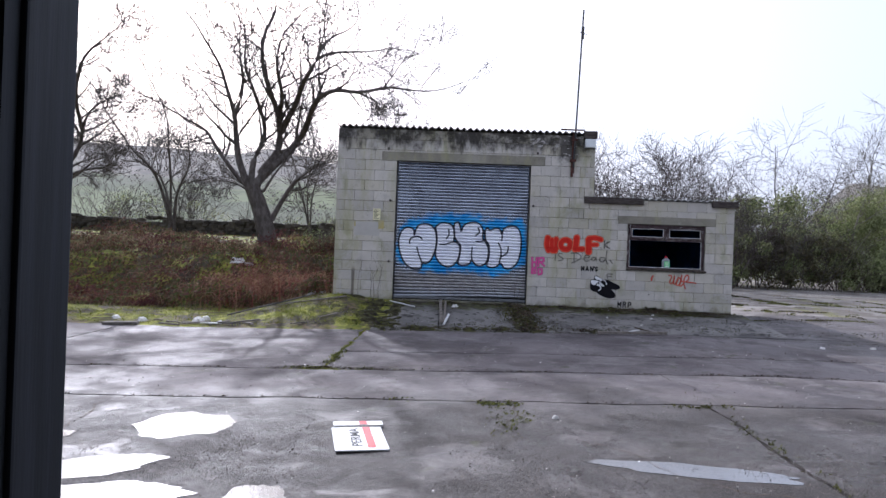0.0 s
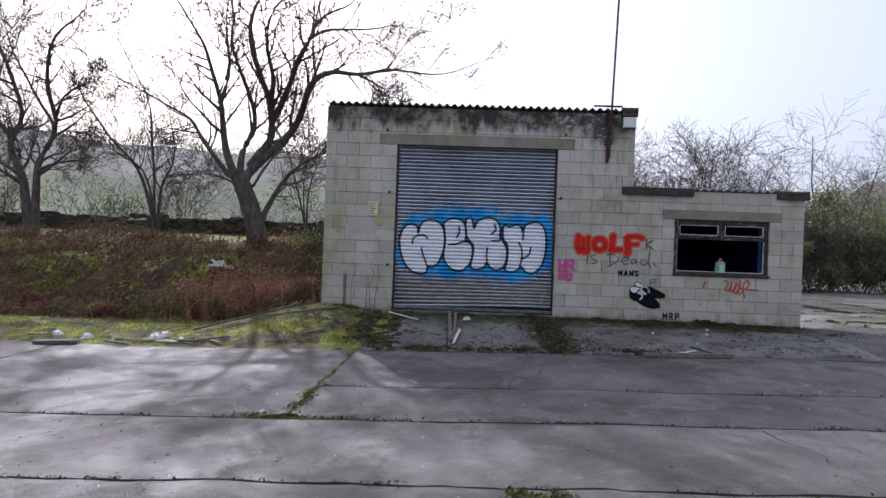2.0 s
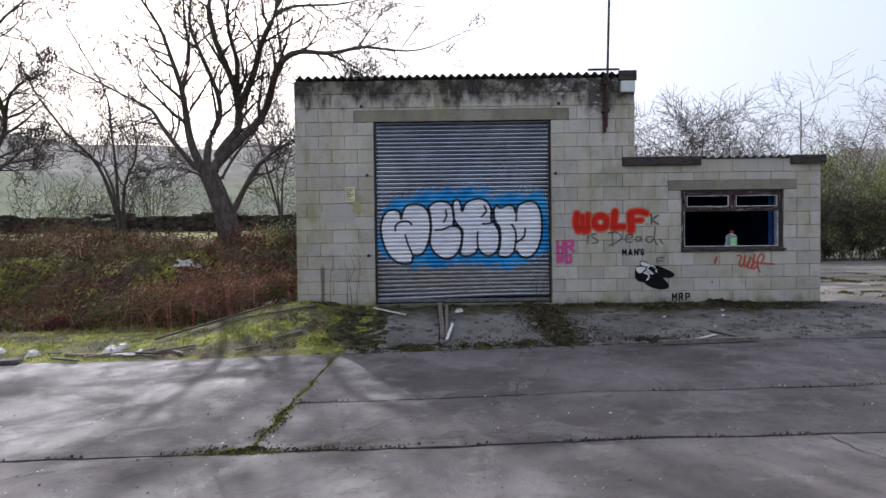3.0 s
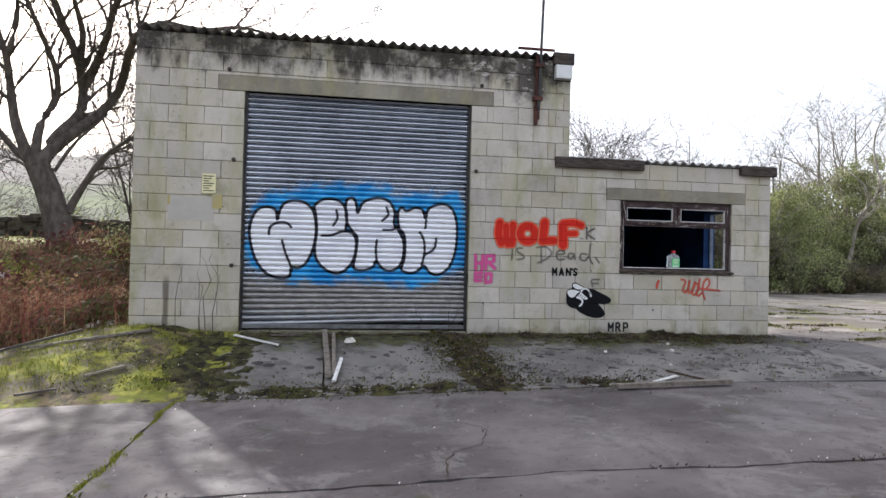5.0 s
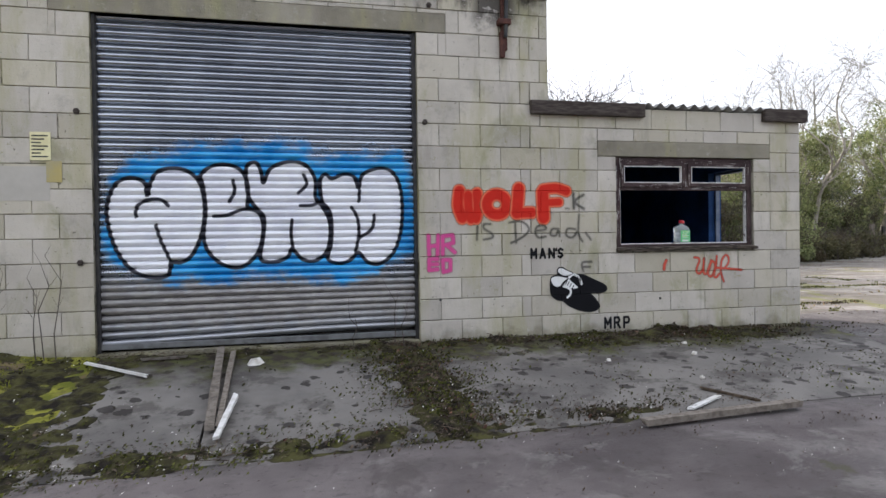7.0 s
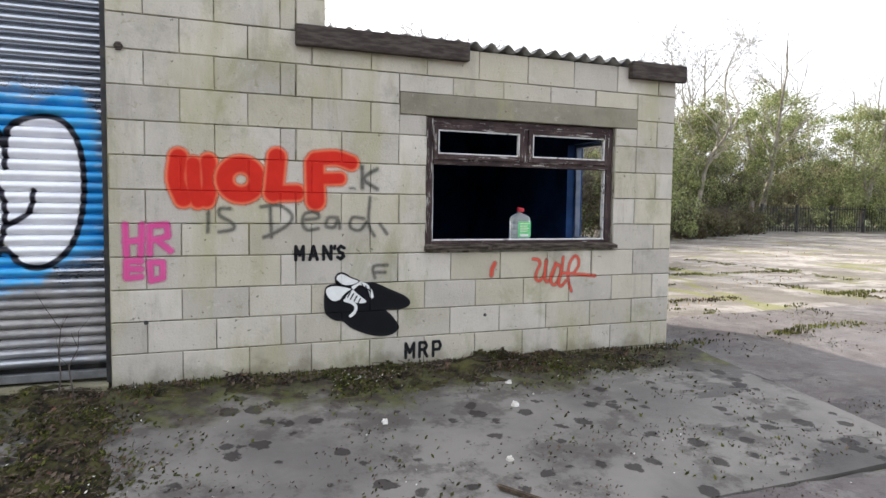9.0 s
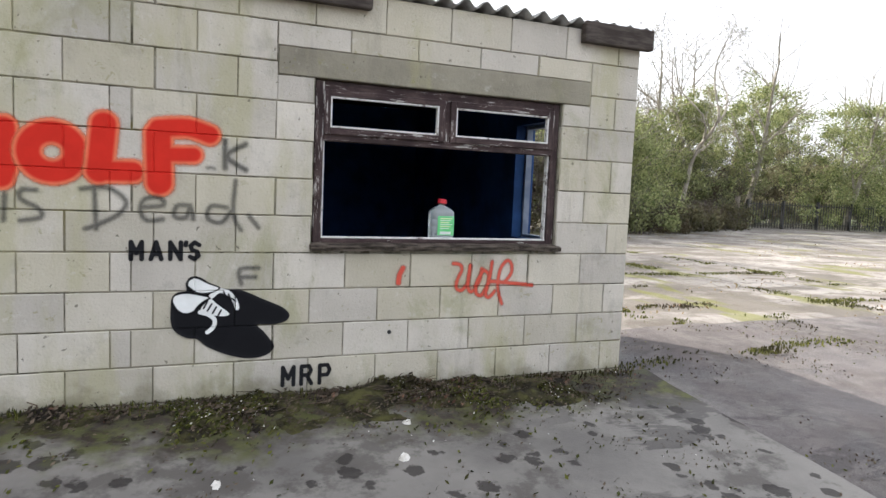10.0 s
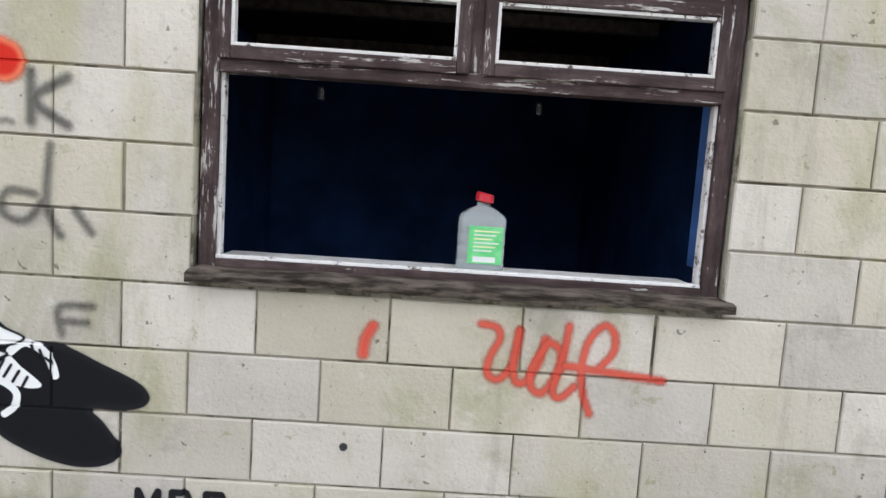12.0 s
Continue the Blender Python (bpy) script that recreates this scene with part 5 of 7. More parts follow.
def build_bottle():
    x, y, z = 4.785, FACE + 0.24, 1.319
    bot = thing("screenwash_bottle", (x, y, z), "clear plastic bottle with red cap and green label", "bottle")
    prof = [(0.0, 0.078), (0.008, 0.086), (0.035, 0.087), (0.04, 0.083), (0.048, 0.087), (0.085, 0.087), (0.09, 0.083), (0.098, 0.087), (0.135, 0.087), (0.14, 0.083), (0.148, 0.087), (0.19, 0.087), (0.205, 0.078), (0.225, 0.05), (0.235, 0.026), (0.25, 0.024)]
    g, n = Geo(), 24
    for h, r in prof:
        for k in range(n):
            a = 2 * math.pi * k / n
            c, s = math.cos(a), math.sin(a)
            e = (abs(c) ** 4 + abs(s) ** 4) ** 0.25 if r > 0.04 else 1.0
            g.v.append((x + r * c / e, y + 0.72 * r * s / e, z + h))
    for j in range(len(prof) - 1):
        for k in range(n):
            g.f.append((j * n + k, j * n + (k + 1) % n, (j + 1) * n + (k + 1) % n, (j + 1) * n + k))
    g.f.append(tuple(reversed(range(n))))
    part("body", g, BOTTLE, bot, smooth=True)
    cap = Geo()
    cap.tube([(x, y, z + 0.248), (x + 0.002, y, z + 0.252), (x + 0.004, y, z + 0.278), (x + 0.005, y, z + 0.283)], [0.028, 0.034, 0.033, 0.028], 20)
    part("cap", cap, RED_CAP, bot, "red screw cap")
    label = part("label", bevelled(box_geo(x - 0.05, x + 0.074, y - 0.0655, y - 0.0635, z + 0.03, z + 0.165), 0.0008), GREEN_LABEL, bot, "torn green paper label")
    for k in range(6):
        part("print_bar", box_geo(x - 0.03, x + 0.06 - 0.012 * (k % 3), y - 0.0662, y - 0.0656, z + 0.145 - 0.014 * k, z + 0.15 - 0.014 * k), WHITE_BOX if k % 2 else NOTICE, label)
    part("bar_code", box_geo(x - 0.03, x + 0.05, y - 0.0662, y - 0.0656, z + 0.036, z + 0.056), WHITE_BOX, label)


def build_fixings():
    for x, z in ((-1.755, 3.851), (-1.669, 2.65), (-1.661, 1.244), (1.687, 3.858), (1.629, 2.642)):
        g = Geo()
        g.tube([(x, FACE + 0.01, z), (x, FACE - 0.018, z)], [0.03, 0.03], 6)
        g.tube([(x, FACE - 0.016, z), (x, FACE - 0.03, z)], [0.017, 0.014], 8)
        solo("anchor_bolt", g, FASCIA, "blackened anchor bolt in the blockwork beside the shutter", "bolt", group="anchor bolts")
    for x, z in ((1.77, 0.781), (4.348, 0.711)):
        g = Geo()
        g.tube([(x, FACE + 0.004, z), (x, FACE - 0.006, z)], [0.016, 0.013], 8)
        solo("wall_plug", g, INK, "dark plugged drill hole in the blockwork", "plug", group="wall plugs")
    plate = thing("notice", (-1.975, FACE, 2.19), "faded cream notice plate with rows of dark print", "sign")
    part("plate", bevelled(box_geo(-2.06, -1.888, FACE - 0.012, FACE - 0.004, 2.19, 2.45), 0.002), NOTICE, plate)
    for k in range(7):
        part("print_bar", box_geo(-2.045, -1.91 - 0.03 * (k % 3), FACE - 0.0145, FACE - 0.0125, 2.41 - 0.032 * k, 2.422 - 0.032 * k), INK, plate)
    old = thing("faded_patch", (-2.19, FACE, 1.82), "pale smooth patch where an old sign was taken down", "wall patch")
    part("patch", bevelled(box_geo(-2.482, -1.905, FACE - 0.0045, FACE + 0.003, 1.82, 2.135), 0.001), LINTEL_PALE, old)
    for x0, x1, z0, z1 in ((-2.488, -2.455, 2.03, 2.15), (-1.93, -1.80, 1.99, 2.185)):
        part("glue_stain", box_geo(x0, x1, FACE - 0.0075, FACE - 0.005, z0, z1), GLUE, old, "yellowed glue stain")
    box = thing("alarm_box", (2.87, FACE, 4.0), "white plastic alarm box under the roof corner", "alarm box")
    part("case", bevelled(box_geo(2.75, 2.995, FACE - 0.11, FACE - 0.004, 4.02, 4.215), 0.012), WHITE_BOX, box)
    part("backplate", box_geo(2.73, 3.005, FACE - 0.012, FACE - 0.0005, 4.0, 4.235), DARK_STEEL, box)
    mast = thing("aerial_mast", (2.52, FACE, 3.35), "thin steel aerial mast on a rusted wall bracket", "mast")
    g = Geo()
    g.tube([(2.50, FACE - 0.085, 3.55), (2.53, FACE - 0.085, 4.6), (2.60, FACE - 0.085, 7.16)], [0.022, 0.021, 0.02], 8)
    part("pole", g, DARK_STEEL, mast)
    part("bracket", bevelled(box_geo(2.465, 2.53, FACE - 0.06, FACE - 0.002, 3.42, 4.36), 0.008), RUST, mast, "rust-red steel channel")
    part("clamp", bevelled(box_geo(2.42, 2.555, FACE - 0.115, FACE - 0.01, 3.68, 3.74), 0.008), RUST, mast)
    part("clamp", bevelled(box_geo(2.44, 2.57, FACE - 0.12, FACE - 0.01, 4.16, 4.21), 0.008), RUST, mast)
    part("foot", bevelled(box_geo(2.45, 2.50, FACE - 0.07, FACE - 0.01, 3.34, 3.62), 0.01), RUST, mast)
    part("stay", box_geo(2.18, 2.72, FACE - 0.12, FACE - 0.08, 4.395, 4.425), RUST, mast)
    g = Geo()
    g.tube([(2.50, FACE - 0.085, 6.66), (2.70, FACE - 0.085, 6.60)], [0.008, 0.008], 5)
    g.tube([(2.595, FACE - 0.2, 6.70), (2.595, FACE + 0.05, 6.62)], [0.008, 0.008], 5)
    g.tube([(2.595, FACE - 0.085, 6.5), (2.597, FACE - 0.085, 6.78)], [0.035, 0.035], 8)
    part("cross_arm", g, DARK_STEEL, mast)


# ---- the doorway behind ----
def build_doorway():
    g = Geo()
    for x0, x1, z0, z1 in cut((-6, 6, -0.3, 4.2), [(-1.25, 1.6, -0.5, 3.0)]):
        g.box(x0, x1, 0.80, 1.07, z0, z1)
    g.box(-6, -5.8, -5, 0.8, -0.3, 4.2)
    g.box(5.8, 6, -5, 0.8, -0.3, 4.2)
    g.box(-5.8, 5.8, -5, -4.8, -0.3, 4.2)
    solo("wall_south", g, DOOR_DARK, "dark walls of the shed the walk starts in", "wall", "structure")
    solo("ceiling_shed", box_geo(-6, 6, -5, 1.07, 4.2, 4.3), DOOR_DARK, "dark roof of the shed", "ceiling", "structure")
    jamb = Geo()
    jamb.box(-1.37, -1.232, 0.86, 1.09, -0.1, 3.0)
    jamb.box(1.58, 1.72, 0.86, 1.09, -0.1, 3.0)
    solo("door_frame", bevelled(jamb, 0.01), DOOR_DARK, "dark blue-black steel door jambs", "door frame", "structure")


# ---- loose things on the ground ----
def plank(name, a, b, w, t, mat, label, category="plank", seed=0, group=""):
    """A board from a to b, with worn ends."""
    rng = random.Random(seed)
    a, b = Vector(a), Vector(b)
    d = (b - a).normalized()
    s = d.cross(Vector((0, 0, 1))).normalized() * w / 2
    u = s.cross(d).normalized() * t / 2
    if u.z < 0:
        u = -u
    g, n = Geo(), 6
    for i in range(n + 1):
        p = a.lerp(b, i / n)
        k = 1 + rng.uniform(-0.12, 0.08)
        for sx, su in ((-1, -1), (1, -1), (1, 1), (-1, 1)):
            g.v.append(tuple(p + s * sx * k + u * su * (1 + rng.uniform(-0.1, 0.1)) + d * (rng.uniform(-0.02, 0.02) if i in (0, n) else 0)))
    for i in range(n):
        for k in range(4):
            g.f.append((4 * i + k, 4 * i + (k + 1) % 4, 4 * i + 4 + (k + 1) % 4, 4 * i + 4 + k))
    g.f += [(3, 2, 1, 0), (4 * n, 4 * n + 1, 4 * n + 2, 4 * n + 3)]
    return solo(name, g, mat, label, category, group=group)


def apron_z(x, y):
    return ramp_height(x, y) if y > 12.3 else yard(x, y)


def on(x, y, up=0.0):
    z = apron_z(x, y) if -1.6 < x < 6.4 else ground_height(x, y)
    if y < 12.27:
        z = max(z, yard(x, y))
    return (x, y, max(z, ground_height(x, y)) + up)


def build_loose():
    plank("plank", on(2.66, 12.0, 0.045), on(3.98, 12.04, 0.05), 0.09, 0.045, WOOD, "long grey weathered plank lying across the apron edge", seed=1)
    plank("stick", on(3.22, 12.28, 0.02), on(3.56, 12.42, 0.02), 0.05, 0.015, WHITE_WOOD, "short white painted strip of wood on the apron", "stick", 2)
    plank("stick", on(3.55, 12.62, 0.02), on(3.85, 12.3, 0.02), 0.025, 0.02, RUBBLE, "thin dark broken stick on the apron", "stick", 3)
    plank("plank", on(-0.42, 14.42, 0.06), on(-0.36, 12.72, 0.04), 0.07, 0.035, WOOD, "grey board leaning from the threshold down the apron", seed=4)
    plank("plank", on(-0.30, 14.3, 0.05), on(-0.30, 12.75, 0.03), 0.045, 0.03, WOOD, "narrow grey board lying down the apron", seed=14)
    plank("stick", on(-0.21, 13.25, 0.05), on(-0.30, 12.55, 0.035), 0.04, 0.025, WHITE_WOOD, "white painted broken strip of wood on the apron", "stick", 5)
    plank("stick", on(-1.55, 14.22, 0.03), on(-0.98, 13.85, 0.03), 0.03, 0.02, WHITE_WOOD, "white painted batten before the shutter", "stick", 6)
    plank("stick", on(-1.1, 14.3, 0.02), on(-0.72, 14.33, 0.02), 0.04, 0.02, WOOD, "grey stick before the shutter", "stick", 7)
    plank("plank", on(-3.9, 14.0, 0.04), on(-2.55, 14.12, 0.04), 0.06, 0.03, WOOD, "grey plank in the moss by the corner", seed=8)
    plank("plank", on(-5.0, 13.5, 0.05), on(-3.4, 14.3, 0.07), 0.05, 0.03, WOOD, "pale pole in the grass by the building", seed=9)
    plank("stick", on(-2.9, 12.9, 0.03), on(-2.55, 13.15, 0.03), 0.04, 0.015, WOOD, "grey strip of wood in the moss", "stick", 10)
    plank("plank", on(-6.95, 12.05, 0.03), on(-6.35, 12.22, 0.04), 0.22, 0.05, WOOD, "broken grey board at the edge of the slab", seed=11)
    for k, (x, y) in enumerate(((-5.6, 12.5), (-5.0, 12.7), (-4.6, 12.6), (-6.0, 12.4))):
        plank("stick", on(x, y, 0.03), on(x + 0.5, y + 0.25 * (-1) ** k, 0.04), 0.05, 0.03, WOOD, "broken stick in the rubbish line", "stick", 20 + k, "rubbish sticks")
    rng = random.Random(18)
    for k in range(16):
        x, y, a, n = rng.uniform(-9.5, -3.0), 12.45 + abs(rng.gauss(0, 0.3)), rng.gauss(0, 0.5), rng.uniform(0.12, 0.4)
        plank("stick", on(x, y, 0.03), on(x + n * math.cos(a), y + n * math.sin(a), 0.035), rng.uniform(0.02, 0.06), 0.02, WHITE_WOOD if k % 4 == 0 else WOOD, "broken stick in the rubbish line", "stick", 40 + k, "rubbish sticks")
    rng = random.Random(8)
    for x, y, s in ((-5.35, 13.2, 0.13), (-4.9, 12.75, 0.10), (-7.2, 13.0, 0.12), (-0.1, 14.1, 0.09), (3.2, 13.57, 0.035), (4.15, 13.6, 0.04), (3.75, 12.9, 0.03), (-5.3, 16.3, 0.2), (-6.3, 17.9, 0.24), (-6.0, 18.1, 0.16), (-3.6, 15.4, 0.15), (-3.3, 15.2, 0.12), (-5.42, 12.95, 0.16), (-6.5, 12.75, 0.13), (6.55, 13.35, 0.09), (4.67, 14.3, 0.03), (4.3, 14.0, 0.035), (6.6, 12.5, 0.07), (7.4, 11.2, 0.06), (6.4, 11.0, 0.05), (0.9, 5.6, 0.04)):
        g = Geo()
        n = 9
        z = on(x, y)[2]
        ring = [(x + s * math.cos(6.28 * k / n) * rng.uniform(0.6, 1.2), y + s * math.sin(6.28 * k / n) * rng.uniform(0.6, 1.2)) for k in range(n)]
        top = [(p[0] * 0.6 + x * 0.4 + rng.uniform(-s, s) * 0.2, p[1] * 0.6 + y * 0.4, z + s * rng.uniform(0.25, 0.7)) for p in ring]
        g.v = [(p[0], p[1], z - 0.01) for p in ring] + top + [(x, y, z + s * 0.5)]
        for k in range(n):
            j = (k + 1) % n
            g.f += [(k, j, n + j, n + k), (n + k, n + j, 2 * n)]
        solo("crumpled_litter", g, LITTER, "crumpled scrap of pale rubbish on the ground", "litter", group="scraps of rubbish")
    c, s = math.cos(radians(13)), math.sin(radians(13))
    turn = Matrix(((c, -s, 0, -1.0), (s, c, 0, 4.36), (0, 0, 1, yard(-0.8, 4.7) + 0.022), (0, 0, 0, 1)))

    def flat(x0, x1, y0, y1, z0, z1):
        g = box_geo(x0, x1, y0, y1, z0, z1)
        g.v = [tuple(turn @ Vector(v)) for v in g.v]
        return g

    sign = thing("fallen_sign", (-0.9, 4.7, yard(-0.9, 4.7)), "broken white sign board with red stripe on the yard", "sign")
    part("board", bevelled(flat(0, 0.43, 0, 0.66, -0.012, 0.0), 0.002), BOARD, sign)
    part("board_piece", flat(0.02, 0.46, 0.70, 0.83, -0.008, 0.008), BOARD, sign, "snapped-off upper strip of the sign")
    part("stripe", flat(0.265, 0.33, 0.06, 0.655, 0.001, 0.003), RED_PRINT, sign, "red stripe")
    part("stripe", flat(0.25, 0.32, 0.71, 0.825, 0.009, 0.011), RED_PRINT, sign, "red stripe")
    letters("PERMA", 0, 0, 0.085, INK, sign, 0.52, 0.012, turn @ Matrix.Translation((0.225, 0.10, 0.003)) @ Matrix.Rotation(radians(90), 4, "Z"))


def puddle(cx, cy, rx, ry, seed, turn=0.0):
    """A shallow pool with an uneven shore."""
    rng = random.Random(seed)
    g, n, rings = Geo(), 64, 5
    z = yard(cx, cy) + 0.006 * noise.noise((cx, cy, 2)) + 0.0035
    ph = [rng.uniform(0, 6.28) for _ in range(6)]
    for r in range(1, rings + 1):
        for k in range(n):
            a = 2 * math.pi * k / n
            w = 1 + 0.05 * math.sin(2 * a + ph[0]) + 0.06 * math.sin(3 * a + ph[1]) + 0.05 * math.sin(5 * a + ph[2]) + 0.035 * math.sin(8 * a + ph[3]) + 0.03 * math.sin(13 * a + ph[4]) + 0.02 * math.sin(23 * a + ph[5])
            x, y = rx * w * math.cos(a) * r / rings, ry * w * math.sin(a) * r / rings
            c, s = math.cos(turn), math.sin(turn)
            u, v = cx + x * c - y * s, cy + x * s + y * c
            g.v.append((u, v, yard(u, v) + 0.006 * noise.noise((u, v, 2)) + 0.0035))
    g.v.append((cx, cy, z))
    for r in range(rings - 1):
        for k in range(n):
            g.f.append((r * n + k, r * n + n + k, r * n + n + (k + 1) % n, r * n + (k + 1) % n))
    g.f += [(rings * n, k, (k + 1) % n) for k in range(n)]
    solo("puddle", g, WATER, "still rain puddle on the concrete yard", "water", "structure", smooth=True)


def build_puddles():
    puddle(-2.50, 5.12, 0.41, 0.44, 7)
    puddle(-2.75, 3.95, 0.52, 0.24, 2, 0.35)
    puddle(-2.45, 3.40, 0.62, 0.24, 3, 0.2)
    puddle(-1.36, 3.35, 0.20, 0.34, 4)
    puddle(1.72, 4.12, 0.76, 0.15, 5, -0.22)
    puddle(-3.45, 4.75, 0.15, 0.12, 6)


# ---- plants ----
TWIG = [0.0055]                   # thinnest wood
SUB = [5]                         # side twigs of a branch
def grow(g, p, d, length, r, level, rng, spread, twist=0.35, lift=0.06, sides=5):
    """One branch and, from it, finer ones."""
    n = 4 if level > 0 else 3
    pts, radii = [Vector(p)], [r]
    d = Vector(d).normalized()
    for i in range(n):
        d = (d + Vector((rng.gauss(0, twist), rng.gauss(0, twist), rng.gauss(0, twist) + lift)) * 0.5).normalized()
        pts.append(pts[-1] + d * length / n)
        radii.append(max(r * (1 - 0.75 * (i + 1) / n), TWIG[0]))
    g.tube(pts, radii, max(3, sides), False)
    if level == 0:
        return
    sprout(g, pts, radii, length, level, rng, spread, twist, lift, sides, 0.2, SUB[0])


def sprout(g, pts, radii, length, level, rng, spread, twist, lift, sides, start=0.25, count=6):
    for k in range(count + (2 if level == 1 else 0)):
        t = start + (1 - start) * (k + rng.random()) / (count + (2 if level == 1 else 0))
        f = min(t, 0.999) * (len(pts) - 1)
        i = int(f)
        q = pts[i].lerp(pts[i + 1], f - i)
        along = (pts[i + 1] - pts[i]).normalized()
        side = Vector((rng.gauss(0, 1), rng.gauss(0, 1), rng.gauss(0, 0.8))).cross(along).normalized()
        dd = along * (1 - spread) + side * spread
        rr = radii[i] * 0.55
        grow(g, q, dd, length * rng.uniform(0.5, 0.85) * (1.2 - 0.4 * t), max(rr, TWIG[0] * 1.3), level - 1, rng, spread, twist, lift, sides - 1)


def limbed_tree(name, limbs, y, seed, label, levels=3, count=7, mat=None):
    """A bare tree whose main limbs are given across and up, with depth and finer wood added."""
    rng = random.Random(seed)
    tree = thing(name, (limbs[0][1][0][0], y, ground_height(limbs[0][1][0][0], y)), label, "tree")
    for k, (r, pts) in enumerate(limbs):
        g = Geo()
        if pts[-1][1] > 7.4 and r > 0.05:
            # the limb goes on to its natural tip
            (ax, az), (bx, bz) = pts[-2], pts[-1]
            k2 = 1.5 / math.hypot(bx - ax, bz - az)
            pts = list(pts) + [(bx + (bx - ax) * k2 * s + rng.uniform(-0.25, 0.25), bz + (bz - az) * k2 * s * 0.9) for s in (0.7, 1.5)]
        flat = rounded(pts, False, 3)
        p3 = [Vector((x, y + (2.6 * noise.noise((x * 0.33, z * 0.3, seed)) * step(3.6, 6.0, z)), z)) for x, z in flat]
        if r > 0.14 and k < 2 and p3[0].z > ground_height(p3[0].x, y):
            p3[0].z = ground_height(p3[0].x, y) - 0.2
        low = ground_height(p3[0].x, y)
        if k == 0 or p3[0].z < low + 0.4:
            p3.insert(0, Vector((p3[0].x, y, low - 0.3)))
        if k == 0:
            fork = p3[-2]
        elif len(limbs[0][1]) < 5 and (p3[0] - fork).length < 1.2:
            p3.insert(0, fork)
        n = len(p3)
        radii = [max(1.08 * r * (1.25 if i == 0 and k == 0 else 1) * (1 - (0.3 if (k == 0 and len(pts) < 5) else 0.94) * (i / (n - 1)) ** 0.72), 0.009) for i in range(n)]
        g.tube(p3, radii, 9, False)
        part("trunk" if k == 0 else "limb", g, mat or BARK, tree, smooth=True)
        if k == 0 and len(pts) < 5:
            continue
        t = Geo()
        length = sum((b - a).length for a, b in zip(p3, p3[1:]))
        sprout(t, p3, radii, min(length * 0.42, 2.2), levels - 1, rng, 0.52, 0.26, 0.09, 5, 0.22, count)
        part("twiggy_crown", t, mat or BARK, tree)["kind"] = "stuff"
    return tree


def bare_tree(name, x, y, height, seed, label, mat, levels=3, stems=1, spread=0.55, count=6, z=None):
    rng = random.Random(seed)
    z = ground_height(x, y) if z is None else z
    tree = thing(name, (x, y, z), label, "tree")
    for s in range(stems):
        g = Geo()
        lean = Vector((rng.gauss(0, 0.16), rng.gauss(0, 0.12), 1)) if stems == 1 else Vector((rng.gauss(0, 0.32), rng.gauss(0, 0.25), 1))
        pts, n = [Vector((x, y, z - 0.2))], 7
        for i in range(n):
            lean = (lean + Vector((rng.gauss(0, 0.09), rng.gauss(0, 0.09), 0.05))).normalized()
            pts.append(pts[-1] + lean * height / n)
        r = height * (0.018 if stems == 1 else 0.011)
        radii = [max(r * (1.2 if i == 0 else 1 - 0.9 * i / n), 0.008) for i in range(n + 1)]
        g.tube(pts, radii, 7, False)
        part("trunk", g, mat, tree, smooth=True)
        t = Geo()
        sprout(t, pts, radii, height * 0.45, levels - 1, rng, spread, 0.3, 0.1, 5, 0.22, count + 6)
        part("twiggy_crown", t, mat, tree)["kind"] = "stuff"
    return tree


def leafy(tree, name, centres, per, size, mat, seed, up=0.3):
    """Small leaves in uneven clumps round the centres (x, y, z, radius)."""
    rng = random.Random(seed)
    g = Geo()
    for cx, cy, cz, cr in centres:
        for _ in range(per):
            d = Vector((rng.gauss(0, 1), rng.gauss(0, 1), rng.gauss(0, 0.8))).normalized() * cr * rng.random() ** 0.45
            g.leaf((cx + d.x, cy + d.y, cz + d.z), size * rng.uniform(0.6, 1.4), rng, up)
    ob = part(name, g, mat, tree)
    ob["kind"] = "stuff"
    return ob


def ivy_tree(x, y, height, width, seed, label, mat=None):
    tree = bare_tree("tree", x, y, height, seed, label, PALE_BARK, 3, 1, 0.5, 5)
    rng = random.Random(seed + 50)
    z = ground_height(x, y)
    centres = []
    for k in range(64):
        t = rng.random()
        w = width * (1.3 - 0.8 * t) * 0.5
        centres.append((x + rng.gauss(0, 1) * w * 0.6, y + rng.gauss(0, 1) * w * 0.6, z + 0.6 + t * height * 0.72, rng.uniform(0.35, 0.85)))
    leafy(tree, "crown", centres, 210, 0.065, mat or IVY, seed)
    return tree


def bush(x, y, w, h, seed, label, mat, n=24, size=0.09, cat="bush"):
    rng = random.Random(seed)
    z = ground_height(x, y)
    ob = thing("bush", (x, y, z), label, cat, group="hedge bushes")
    g = Geo()
    for _ in range(26):
        a = rng.uniform(0, 6.28)
        d = Vector((math.cos(a) * 0.6, math.sin(a) * 0.6, 1.2))
        grow(g, (x + rng.gauss(0, w * 0.2), y + rng.gauss(0, w * 0.15), z - 0.1), d, h * rng.uniform(0.7, 1.2), 0.02, 1, rng, 0.5, 0.3, 0.05, 4)
    part("woody_core", g, BARK, ob)["kind"] = "stuff"
    centres = [(x + rng.gauss(0, w * 0.28), y + rng.gauss(0, w * 0.22), z + h * (0.12 + 0.75 * rng.random() ** 1.2), rng.uniform(0.25, 0.6)) for _ in range(n)]
    leafy(ob, "foliage", centres, 130, size * 0.65, mat, seed + 9)
    return ob


